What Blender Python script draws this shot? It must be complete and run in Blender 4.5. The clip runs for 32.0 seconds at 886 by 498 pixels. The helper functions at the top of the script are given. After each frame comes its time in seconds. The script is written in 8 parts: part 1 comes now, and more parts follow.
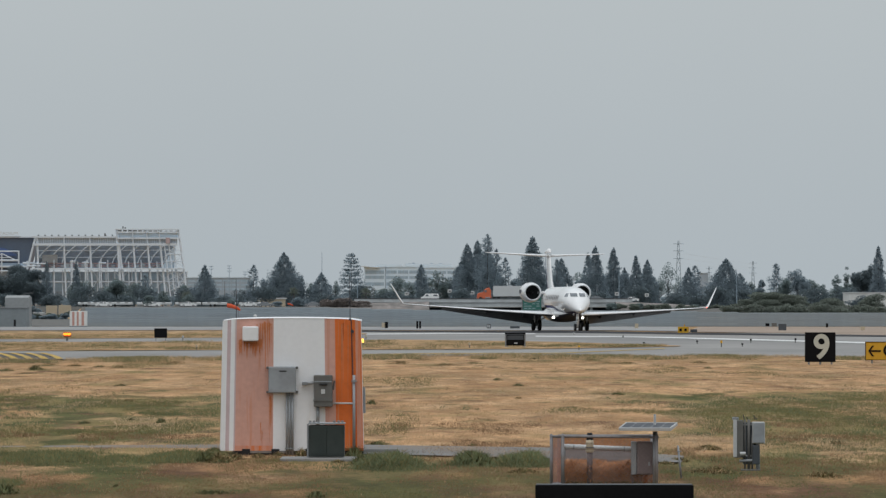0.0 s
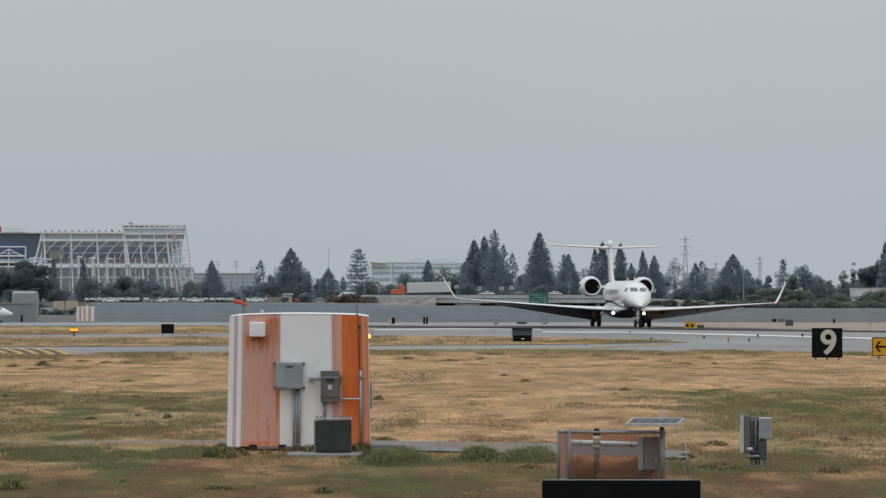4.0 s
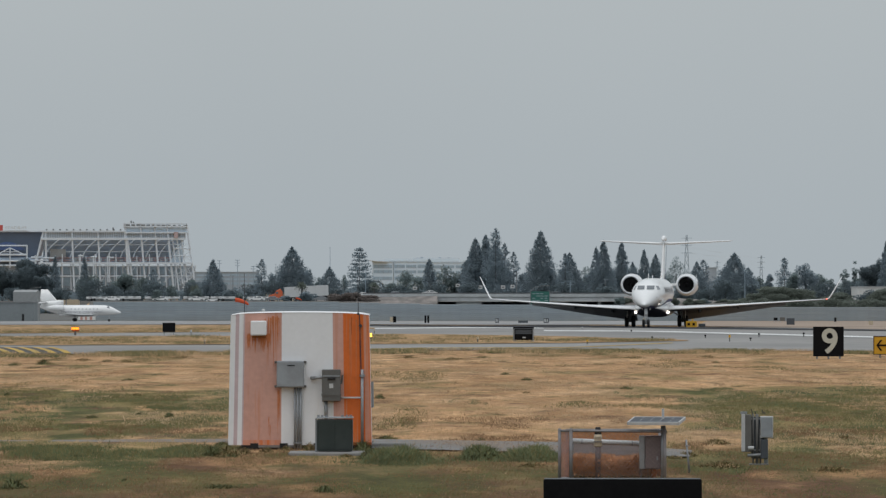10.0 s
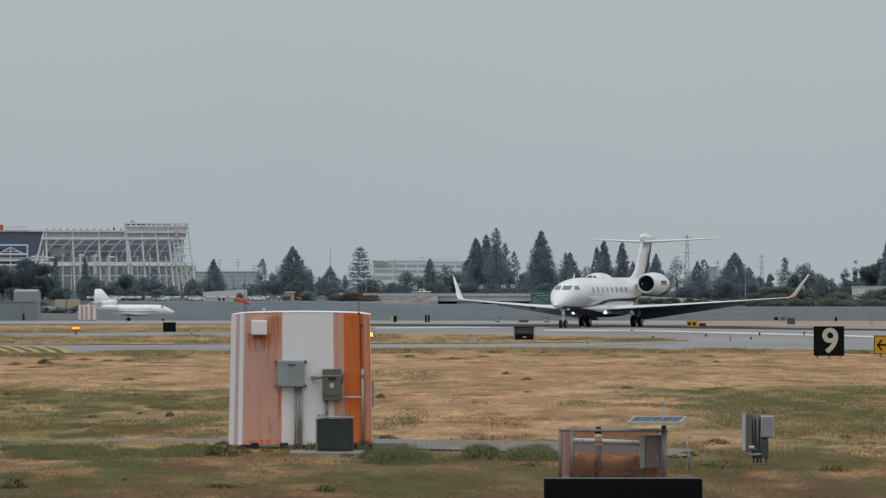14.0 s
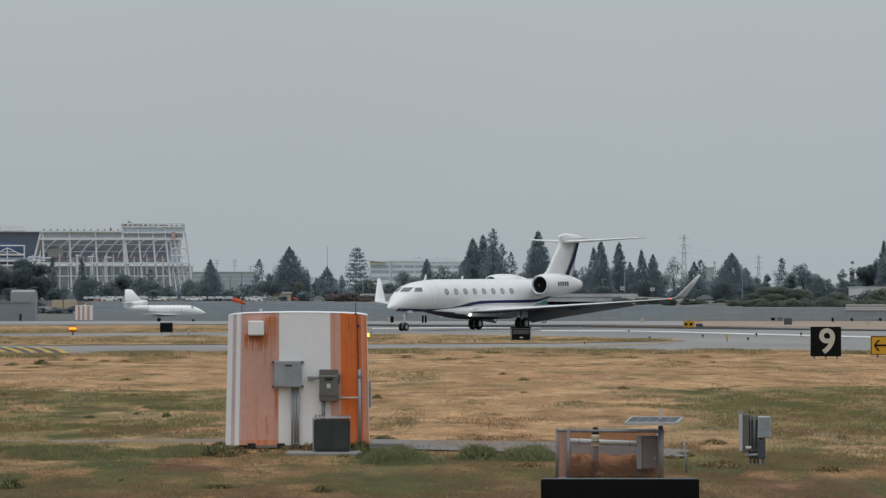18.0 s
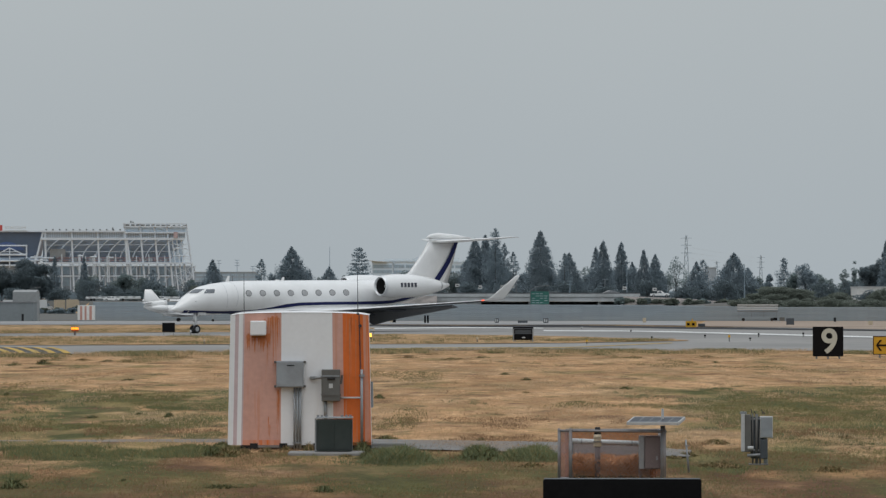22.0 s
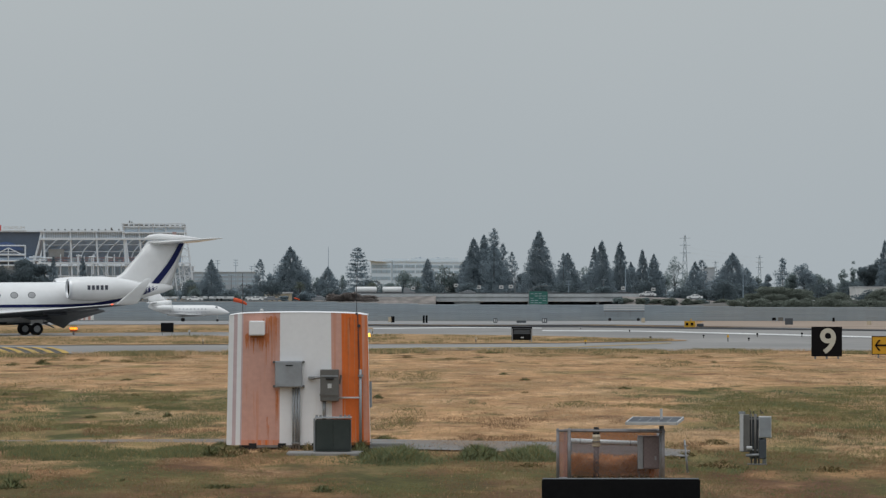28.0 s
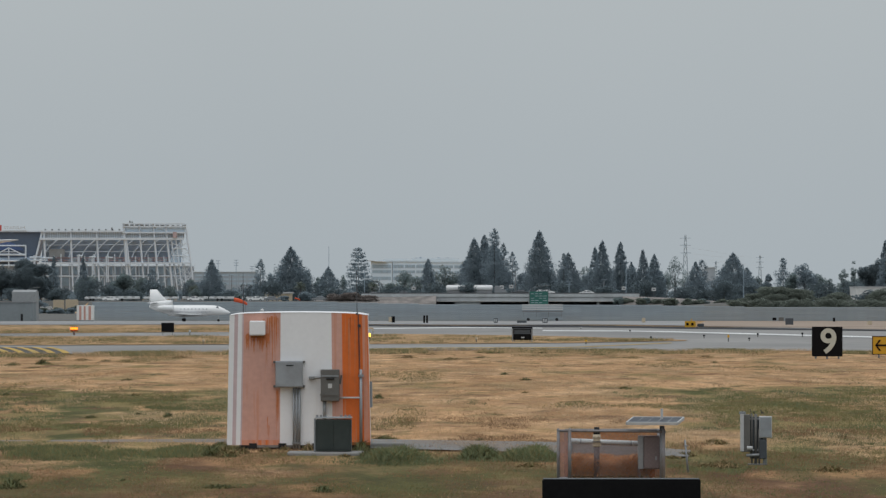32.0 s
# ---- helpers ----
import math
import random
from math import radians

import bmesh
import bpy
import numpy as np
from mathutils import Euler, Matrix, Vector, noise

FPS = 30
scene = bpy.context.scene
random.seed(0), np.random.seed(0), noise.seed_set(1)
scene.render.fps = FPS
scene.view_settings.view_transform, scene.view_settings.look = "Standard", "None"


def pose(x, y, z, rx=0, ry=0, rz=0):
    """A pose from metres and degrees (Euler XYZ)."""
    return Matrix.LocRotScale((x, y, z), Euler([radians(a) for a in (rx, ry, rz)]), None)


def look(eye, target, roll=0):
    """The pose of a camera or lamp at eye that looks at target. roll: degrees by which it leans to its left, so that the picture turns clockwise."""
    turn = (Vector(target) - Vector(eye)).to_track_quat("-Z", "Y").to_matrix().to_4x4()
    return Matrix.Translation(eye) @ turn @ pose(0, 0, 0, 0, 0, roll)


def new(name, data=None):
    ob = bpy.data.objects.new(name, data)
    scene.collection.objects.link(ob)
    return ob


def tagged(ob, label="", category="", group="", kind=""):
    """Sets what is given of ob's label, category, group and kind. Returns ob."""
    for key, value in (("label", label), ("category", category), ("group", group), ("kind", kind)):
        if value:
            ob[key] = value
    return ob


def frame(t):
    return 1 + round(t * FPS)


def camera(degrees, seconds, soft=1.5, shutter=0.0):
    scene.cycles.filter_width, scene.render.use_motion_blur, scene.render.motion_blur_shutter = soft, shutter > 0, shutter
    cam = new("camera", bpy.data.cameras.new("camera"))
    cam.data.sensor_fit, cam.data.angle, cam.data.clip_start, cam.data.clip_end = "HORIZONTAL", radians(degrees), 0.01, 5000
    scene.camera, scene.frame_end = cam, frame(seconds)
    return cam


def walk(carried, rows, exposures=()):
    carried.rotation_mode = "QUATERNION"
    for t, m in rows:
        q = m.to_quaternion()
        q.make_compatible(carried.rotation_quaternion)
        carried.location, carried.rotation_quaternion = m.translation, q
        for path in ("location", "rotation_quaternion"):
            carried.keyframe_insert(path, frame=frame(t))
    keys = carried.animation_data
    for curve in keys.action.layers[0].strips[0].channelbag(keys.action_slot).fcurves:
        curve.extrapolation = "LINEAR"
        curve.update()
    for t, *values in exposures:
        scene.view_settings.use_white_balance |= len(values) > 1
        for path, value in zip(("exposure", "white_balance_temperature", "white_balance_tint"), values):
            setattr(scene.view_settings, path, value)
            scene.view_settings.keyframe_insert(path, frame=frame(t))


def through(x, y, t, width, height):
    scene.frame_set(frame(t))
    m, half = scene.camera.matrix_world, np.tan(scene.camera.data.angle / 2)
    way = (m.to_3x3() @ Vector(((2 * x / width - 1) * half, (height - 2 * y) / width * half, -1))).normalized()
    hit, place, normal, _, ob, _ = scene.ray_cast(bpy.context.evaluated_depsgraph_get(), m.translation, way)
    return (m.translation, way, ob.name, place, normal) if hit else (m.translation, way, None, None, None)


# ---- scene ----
# ---- camera: a long lens on a tripod, nudged now and then ----
cam = camera(7.476, 32.0, soft=1.35)
EYE = (0.0, 0.0, 2.5)
PATH = [
    (0.0, 0.4535, -0.0587), (0.2, 0.4569, -0.0430), (0.5, 0.4726, -0.0291), (0.8, 0.4736, -0.0239),
    (1.0, 0.4712, -0.0220), (1.1, 0.4488, -0.0201), (1.2, 0.4225, -0.0181), (1.5, 0.4130, -0.0148),
    (2.0, 0.4058, -0.0076), (2.5, 0.4130, -0.0076), (3.0, 0.4058, 0.0000), (3.5, 0.4168, 0.0000),
    (5.5, 0.4130, -0.0038), (6.0, 0.4058, 0.0072), (6.5, 0.4058, 0.0000), (7.0, 0.4058, -0.0076),
    (7.5, 0.4130, -0.0148), (8.0, 0.4058, 0.0148), (8.5, 0.4058, -0.0076), (9.0, 0.4058, -0.0076),
    (9.5, 0.4058, 0.0000), (10.0, 0.4058, 0.0105), (10.5, 0.4058, -0.0076), (11.0, 0.4096, -0.0076),
    (11.5, 0.4058, 0.0000), (12.0, 0.4096, 0.0076), (12.5, 0.4058, 0.0148), (13.0, 0.4058, 0.0000),
    (13.5, 0.3982, 0.0072), (14.0, 0.4020, 0.0148), (14.5, 0.4096, -0.0148), (16.5, 0.4058, -0.0148),
    (17.0, 0.3910, 0.0000), (17.5, 0.4058, -0.0148), (18.0, 0.4058, -0.0115), (18.5, 0.4168, 0.0000),
    (19.0, 0.3982, -0.0076), (19.5, 0.4058, -0.0076), (19.7, 0.4058, 0.0048), (19.8, 0.4077, 0.0286),
    (19.9, 0.4096, 0.0630), (20.0, 0.4096, 0.0707), (20.1, 0.4077, 0.0143), (20.2, 0.4058, 0.0048),
    (20.5, 0.4058, -0.0076), (21.0, 0.4058, 0.0000), (21.5, 0.4058, -0.0076), (22.0, 0.4058, 0.0072),
    (22.5, 0.4058, 0.0220), (23.0, 0.4020, 0.0072), (23.5, 0.3982, 0.0072), (24.0, 0.3982, 0.0291),
    (24.5, 0.4058, 0.0000), (25.0, 0.4058, -0.0076), (25.5, 0.4130, 0.0072), (27.5, 0.4058, 0.0000),
    (28.0, 0.4058, -0.0038), (28.5, 0.4058, -0.0076), (29.0, 0.4058, 0.0072), (29.5, 0.4058, -0.0076),
    (30.0, 0.4058, -0.0076), (30.5, 0.4096, -0.0038), (31.0, 0.4058, 0.0000), (31.5, 0.4058, 0.0000),
    (32.0, 0.4058, 0.0000),
]
walk(cam, [(t, pose(*EYE, 90 + up, 0, turn)) for t, up, turn in PATH], [(0, 0.06), (5.8, 0.06), (6.9, -0.05), (32, -0.05)])

# ---- overcast light ----
world = bpy.data.worlds.new("world")
scene.world = world
world.use_nodes = True
wn, wl = world.node_tree.nodes, world.node_tree.links
sky = wn.new("ShaderNodeTexSky")
sky.sky_type = "NISHITA"
sky.sun_disc = False
sky.sun_elevation, sky.sun_rotation = radians(72), radians(209)
sky.air_density, sky.dust_density = 1.0, 4.0
sky_gain = wn.new("ShaderNodeVectorMath")
sky_gain.operation = "SCALE"
sky_gain.inputs["Scale"].default_value = 0.10
wl.new(sky.outputs[0], sky_gain.inputs[0])
geo = wn.new("ShaderNodeTexCoord")
sep = wn.new("ShaderNodeSeparateXYZ")
wl.new(geo.outputs["Generated"], sep.inputs[0])
deck = wn.new("ShaderNodeValToRGB")          # cloud deck: paler near the horizon, brighter overhead
deck.color_ramp.elements[0].position, deck.color_ramp.elements[0].color = 0.0, (0.428, 0.482, 0.519, 1)
deck.color_ramp.elements[1].position, deck.color_ramp.elements[1].color = 1.0, (0.93, 1.0, 1.06, 1)
mid = deck.color_ramp.elements.new(0.045)
mid.color = (0.480, 0.525, 0.548, 1)
wl.new(sep.outputs["Z"], deck.inputs[0])
cloud = wn.new("ShaderNodeTexNoise")
cloud.inputs["Scale"].default_value, cloud.inputs["Detail"].default_value = 14.0, 3.0
wl.new(geo.outputs["Generated"], cloud.inputs["Vector"])
cloud_amt = wn.new("ShaderNodeMapRange")
cloud_amt.inputs["To Min"].default_value, cloud_amt.inputs["To Max"].default_value = 0.96, 1.04
wl.new(cloud.outputs["Fac"], cloud_amt.inputs["Value"])
lit = wn.new("ShaderNodeVectorMath")
lit.operation = "SCALE"
wl.new(deck.outputs[0], lit.inputs[0])
wl.new(cloud_amt.outputs[0], lit.inputs["Scale"])
mix = wn.new("ShaderNodeMix")
mix.data_type = "RGBA"
mix.inputs["Factor"].default_value = 0.90
wl.new(sky_gain.outputs[0], mix.inputs["A"])
wl.new(lit.outputs[0], mix.inputs["B"])
wl.new(mix.outputs["Result"], wn["Background"].inputs["Color"])
wn["Background"].inputs["Strength"].default_value = 1.0
sun_data = bpy.data.lights.new("sun", "SUN")
sun_data.energy, sun_data.angle, sun_data.color = 0.55, radians(40), (1.0, 0.98, 0.95)
sun = new("sun", sun_data)
sun.matrix_world = look((-50, -90, 320), (0, 0, 0))

# ---- materials ----
def mat(name, color, rough=0.7, metal=0.0, var=0.15, scale=2.0, bump=0.0, bump_scale=30.0, dirt=None, dirt_amt=0.0, dirt_scale=0.6,
        stretch=(1, 1, 1), each=0.0, coat=0.0, spec=0.5):
    """Colour with two scales of mottling, an optional dirt colour, fine relief and a tint that differs from piece to piece."""
    m = bpy.data.materials.new(name)
    m.use_nodes = True
    n, l = m.node_tree.nodes, m.node_tree.links
    b = n["Principled BSDF"]
    b.inputs["Roughness"].default_value, b.inputs["Metallic"].default_value = rough, metal
    b.inputs["Coat Weight"].default_value = coat
    b.inputs["Specular IOR Level"].default_value = spec
    tc = n.new("ShaderNodeTexCoord")
    mp = n.new("ShaderNodeMapping")
    mp.inputs["Scale"].default_value = stretch
    l.new(tc.outputs["Object"], mp.inputs[0])
    out = None
    fine, coarse = n.new("ShaderNodeTexNoise"), n.new("ShaderNodeTexNoise")
    for t, s, d in ((fine, scale * 6, 4), (coarse, scale, 5)):
        t.inputs["Scale"].default_value, t.inputs["Detail"].default_value = s, d
        l.new(mp.outputs[0], t.inputs["Vector"])
    add = n.new("ShaderNodeMath")
    add.operation = "ADD"
    l.new(fine.outputs["Fac"], add.inputs[0])
    l.new(coarse.outputs["Fac"], add.inputs[1])
    rg = n.new("ShaderNodeMapRange")
    rg.inputs["From Min"].default_value, rg.inputs["From Max"].default_value = 0.6, 1.4
    rg.inputs["To Min"].default_value, rg.inputs["To Max"].default_value = 1 - var, 1 + var
    l.new(add.outputs[0], rg.inputs["Value"])
    gain = rg.outputs[0]
    if each:
        oi = n.new("ShaderNodeObjectInfo")
        er = n.new("ShaderNodeMapRange")
        er.inputs["To Min"].default_value, er.inputs["To Max"].default_value = 1 - each, 1 + each
        l.new(oi.outputs["Random"], er.inputs["Value"])
        mu = n.new("ShaderNodeMath")
        mu.operation = "MULTIPLY"
        l.new(gain, mu.inputs[0])
        l.new(er.outputs[0], mu.inputs[1])
        gain = mu.outputs[0]
    sc = n.new("ShaderNodeVectorMath")
    sc.operation = "SCALE"
    sc.inputs[0].default_value = color
    l.new(gain, sc.inputs["Scale"])
    out = sc.outputs[0]
    if dirt:
        dn = n.new("ShaderNodeTexNoise")
        dn.inputs["Scale"].default_value, dn.inputs["Detail"].default_value = dirt_scale, 6
        l.new(mp.outputs[0], dn.inputs["Vector"])
        dr = n.new("ShaderNodeMapRange")
        dr.inputs["From Min"].default_value, dr.inputs["From Max"].default_value = 0.45, 0.65
        dr.inputs["To Max"].default_value = dirt_amt
        l.new(dn.outputs["Fac"], dr.inputs["Value"])
        dm = n.new("ShaderNodeMix")
        dm.data_type = "RGBA"
        l.new(dr.outputs[0], dm.inputs["Factor"])
        l.new(out, dm.inputs["A"])
        dm.inputs["B"].default_value = (*dirt, 1)
        out = dm.outputs["Result"]
    l.new(out, b.inputs["Base Color"])
    if bump:
        bn = n.new("ShaderNodeTexNoise")
        bn.inputs["Scale"].default_value, bn.inputs["Detail"].default_value = bump_scale, 5
        l.new(mp.outputs[0], bn.inputs["Vector"])
        bp = n.new("ShaderNodeBump")
        bp.inputs["Strength"].default_value, bp.inputs["Distance"].default_value = bump, 0.02
        l.new(bn.outputs["Fac"], bp.inputs["Height"])
        l.new(bp.outputs[0], b.inputs["Normal"])
    return m


def glow(name, color, strength):
    m = bpy.data.materials.new(name)
    m.use_nodes = True
    b = m.node_tree.nodes["Principled BSDF"]
    b.inputs["Base Color"].default_value = (*color, 1)
    b.inputs["Emission Color"].default_value = (*color, 1)
    b.inputs["Emission Strength"].default_value = strength
    return m


def leaf_mat(name, color, through, var=0.3, each=0.2):
    """Foliage that scatters light on both sides: part of it is reflected, part shines through."""
    m = mat(name, color, 0.9, var=var, scale=0.4, each=each, spec=0.15)
    n, l = m.node_tree.nodes, m.node_tree.links
    t = n.new("ShaderNodeBsdfTranslucent")
    t.inputs["Color"].default_value = (*through, 1)
    x = n.new("ShaderNodeMixShader")
    x.inputs[0].default_value = 0.5
    l.new(n["Principled BSDF"].outputs[0], x.inputs[1])
    l.new(t.outputs[0], x.inputs[2])
    l.new(x.outputs[0], n["Material Output"].inputs["Surface"])
    return m


def grass_mat():
    """Dry straw with soft drifts of darker and paler straw, green in the wetter ground, red soil near the fence line."""
    m = bpy.data.materials.new("dry_grass")
    m.use_nodes = True
    n, l = m.node_tree.nodes, m.node_tree.links
    b = n["Principled BSDF"]
    b.inputs["Roughness"].default_value = 0.95
    b.inputs["Specular IOR Level"].default_value = 0.1
    tc = n.new("ShaderNodeTexCoord")
    sp = n.new("ShaderNodeSeparateXYZ")
    l.new(tc.outputs["Object"], sp.inputs[0])

    def ramp(src, lo, hi, v0=0.0, v1=1.0):
        r = n.new("ShaderNodeMapRange")
        r.interpolation_type = "SMOOTHSTEP"
        for name, v in (("From Min", lo), ("From Max", hi), ("To Min", v0), ("To Max", v1)):
            r.inputs[name].default_value = v
        l.new(src, r.inputs["Value"])
        return r.outputs[0]

    def layer(scale, detail, deep, shift=0.0):
        mp = n.new("ShaderNodeMapping")
        mp.inputs["Scale"].default_value = (1, deep, 1)
        mp.inputs["Location"].default_value = (shift, shift * 0.7, 0)
        l.new(tc.outputs["Object"], mp.inputs[0])
        t = n.new("ShaderNodeTexNoise")
        t.inputs["Scale"].default_value, t.inputs["Detail"].default_value = scale, detail
        l.new(mp.outputs[0], t.inputs["Vector"])
        return t.outputs["Fac"]

    def blend(fac, a, c):
        x = n.new("ShaderNodeMix")
        x.data_type = "RGBA"
        l.new(fac, x.inputs["Factor"])
        if isinstance(a, tuple):
            x.inputs["A"].default_value = (*a, 1)
        else:
            l.new(a, x.inputs["A"])
        x.inputs["B"].default_value = (*c, 1)
        return x.outputs["Result"]

    def calc(op, a, c):
        x = n.new("ShaderNodeMath")
        x.operation = op
        for i, v in ((0, a), (1, c)):
            if isinstance(v, float):
                x.inputs[i].default_value = v
            else:
                l.new(v, x.inputs[i])
        return x.outputs[0]

    c = blend(ramp(layer(0.22, 6, 0.18), 0.40, 0.64, 0.0, 0.8), STRAW, STRAW_DARK)
    c = blend(ramp(layer(0.5, 6, 0.18, 7.0), 0.46, 0.70, 0.0, 0.7), c, STRAW_PALE)
    c = blend(ramp(layer(0.33, 7, 0.16, 31.0), 0.54, 0.72, 0.0, 0.8), c, DRAB)
    c = blend(ramp(layer(1.6, 7, 0.18, 3.0), 0.52, 0.68, 0.0, 0.65), c, STRAW_DARK)
    c = blend(ramp(layer(3.4, 6, 0.18, 23.0), 0.54, 0.70, 0.0, 0.6), c, DRAB)
    c = blend(ramp(layer(2.4, 6, 0.18, 53.0), 0.55, 0.70, 0.0, 0.5), c, STRAW_PALE)
    # wetter ground: two hollows, one on each side, and the strip along the fence line
    left = ramp(sp.outputs["X"], -3.6, -5.2)
    right = ramp(sp.outputs["X"], 3.9, 6.2)
    far = calc("MULTIPLY", ramp(sp.outputs["Y"], 192.0, 176.0), ramp(sp.outputs["Y"], 116.0, 126.0, 0.55, 1.0))
    wet = calc("MAXIMUM", calc("MULTIPLY", calc("MAXIMUM", left, right), far), calc("MULTIPLY", ramp(sp.outputs["Y"], 119.0, 108.0, 0.0, 0.95), ramp(sp.outputs["Y"], 96.0, 106.0, 0.6, 1.0)))
    fac = calc("ADD", layer(0.30, 8, 0.18, 12.0), calc("MULTIPLY", wet, 0.18))
    c = blend(ramp(fac, 0.55, 0.70, 0.0, 0.85), c, GREEN)
    fac = calc("ADD", layer(0.8, 8, 0.18, 5.0), calc("MULTIPLY", wet, 0.13))
    c = blend(ramp(fac, 0.57, 0.70, 0.0, 0.85), c, GREEN_DARK)
    c = blend(ramp(layer(0.9, 8, 0.18, 17.0), 0.56, 0.70, 0.0, 0.7), c, SOIL)
    c = blend(ramp(sp.outputs["Y"], 110.0, 98.0, 0.0, 0.40), c, TRODDEN)
    c = blend(ramp(sp.outputs["Y"], 296.0, 345.0, 0.0, 0.25), c, ISLAND)
    # trodden red soil nearest the fence line
    bare = calc("ADD", layer(0.45, 8, 0.25, 9.0), ramp(sp.outputs["Y"], 110.0, 84.0, -0.12, 0.10))
    c = blend(ramp(bare, 0.46, 0.60, 0.0, 0.85), c, RED_SOIL)
    c = blend(calc("MULTIPLY", ramp(layer(0.40, 7, 0.14, 41.0), 0.48, 0.60, 0.0, 0.85), ramp(sp.outputs["Y"], 112.0, 100.0)), c, NEAR_GREEN)
    c = blend(calc("MULTIPLY", ramp(layer(0.7, 7, 0.16, 71.0), 0.52, 0.64, 0.0, 0.7), ramp(sp.outputs["Y"], 114.0, 100.0)), c, STRAW_DARK)
    # fine mottling
    fine = n.new("ShaderNodeVectorMath")
    fine.operation = "SCALE"
    l.new(c, fine.inputs[0])
    l.new(calc("MULTIPLY", ramp(layer(9.0, 5, 0.35), 0.3, 0.7, 0.82, 1.22), ramp(layer(1.1, 7, 0.16, 61.0), 0.34, 0.66, 0.84, 1.24)), fine.inputs["Scale"])
    l.new(fine.outputs[0], b.inputs["Base Color"])
    bn = n.new("ShaderNodeTexNoise")
    bn.inputs["Scale"].default_value, bn.inputs["Detail"].default_value = 9.0, 6
    l.new(tc.outputs["Object"], bn.inputs["Vector"])
    bp = n.new("ShaderNodeBump")
    bp.inputs["Strength"].default_value, bp.inputs["Distance"].default_value = 0.4, 0.04
    l.new(bn.outputs["Fac"], bp.inputs["Height"])
    l.new(bp.outputs[0], b.inputs["Normal"])
    return m


STRAW, STRAW_DARK, STRAW_PALE, DRAB = (0.460, 0.272, 0.138), (0.30, 0.165, 0.078), (0.55, 0.36, 0.205), (0.19, 0.14, 0.065)
ISLAND, RED_SOIL, TRODDEN, NEAR_GREEN = (0.285, 0.222, 0.118), (0.118, 0.058, 0.032), (0.140, 0.085, 0.042), (0.074, 0.076, 0.024)
GREEN, GREEN_DARK, SOIL = (0.142, 0.120, 0.044), (0.068, 0.076, 0.024), (0.145, 0.078, 0.046)
GRASS = grass_mat()
CONCRETE = mat("worn_concrete", (0.285, 0.275, 0.262), 0.9, var=0.14, scale=0.15, bump=0.1, dirt=(0.19, 0.188, 0.185), dirt_amt=0.6, dirt_scale=0.05, stretch=(1, 0.25, 1), spec=0.15)
ASPHALT = mat("dark_asphalt", (0.05, 0.05, 0.053), 0.9, var=0.2, scale=0.2, dirt=(0.075, 0.075, 0.075), dirt_amt=0.5, dirt_scale=0.05, spec=0.05)
SHOULDER = mat("worn_dark_shoulder", (0.105, 0.10, 0.095), 0.9, var=0.25, scale=0.4, dirt=(0.16, 0.15, 0.13), dirt_amt=0.6, dirt_scale=0.3, spec=0.1)
PATH_GREY = mat("dusty_path", (0.21, 0.20, 0.19), 0.95, var=0.2, scale=0.8, dirt=(0.25, 0.19, 0.14), dirt_amt=0.8, dirt_scale=0.5, stretch=(1, 0.3, 1), spec=0.1)
PALE = mat("pale_apron", (0.27, 0.265, 0.26), 0.9, var=0.15, scale=0.05, dirt=(0.40, 0.39, 0.38), dirt_amt=0.6, dirt_scale=0.02, spec=0.15)
YARD = mat("gravel_yard", (0.12, 0.115, 0.105), 0.95, var=0.25, scale=0.2, dirt=(0.10, 0.10, 0.09), dirt_amt=0.6, dirt_scale=0.05)
LINE_WHITE = mat("white_line_paint", (0.75, 0.75, 0.73), 0.6, var=0.12, scale=0.3, dirt=(0.36, 0.36, 0.35), dirt_amt=0.75, dirt_scale=0.12, spec=0.15)
LINE_YELLOW = mat("yellow_line_paint", (0.55, 0.36, 0.07), 0.7, var=0.15, scale=0.3, dirt=(0.34, 0.29, 0.18), dirt_amt=0.5, dirt_scale=0.3, spec=0.1)
CHEVRON_PAINT = mat("faded_chevron_paint", (0.58, 0.38, 0.09), 0.8, var=0.2, scale=0.5, dirt=(0.20, 0.17, 0.12), dirt_amt=0.7, dirt_scale=0.8, spec=0.1)
# dry verge grass, its colour paled for the haze over it
VERGE = mat("hazed_verge", (0.35, 0.275, 0.222), 0.95, var=0.22, scale=0.1, dirt=(0.27, 0.215, 0.165), dirt_amt=0.8, dirt_scale=0.05, spec=0.1)
JET_WHITE = mat("white_aircraft_paint", (0.84, 0.84, 0.835), 0.22, var=0.03, scale=0.6, coat=0.4, dirt=(0.66, 0.66, 0.65), dirt_amt=0.25, dirt_scale=0.8)
JET_BLUE = mat("dark_blue_paint", (0.010, 0.016, 0.085), 0.5, var=0.08, spec=0.2)
JET_MARK = mat("dark_blue_grey_marking", (0.06, 0.065, 0.085), 0.5, var=0.1)
JET_METAL = mat("polished_lip", (0.74, 0.75, 0.76), 0.42, 0.55, var=0.05)
GEAR_METAL = mat("gear_leg_paint", (0.42, 0.43, 0.44), 0.45, 0.3, var=0.15, scale=6)
RUBBER = mat("tyre_rubber", (0.018, 0.018, 0.019), 0.85, var=0.2, scale=6)
HUB = mat("wheel_hub", (0.45, 0.46, 0.47), 0.4, 0.6, var=0.15, scale=8)
DARK = mat("dark_cavity", (0.012, 0.012, 0.013), 0.8, var=0.1)
GLASS_DARK = mat("dark_cockpit_glass", (0.15, 0.165, 0.18), 0.07, var=0.1)
GLASS_CABIN = mat("grey_cabin_glass", (0.40, 0.40, 0.40), 0.15, var=0.2, scale=3.0)
WINDOW_RIM = mat("grey_window_rim", (0.10, 0.105, 0.11), 0.5, var=0.1)
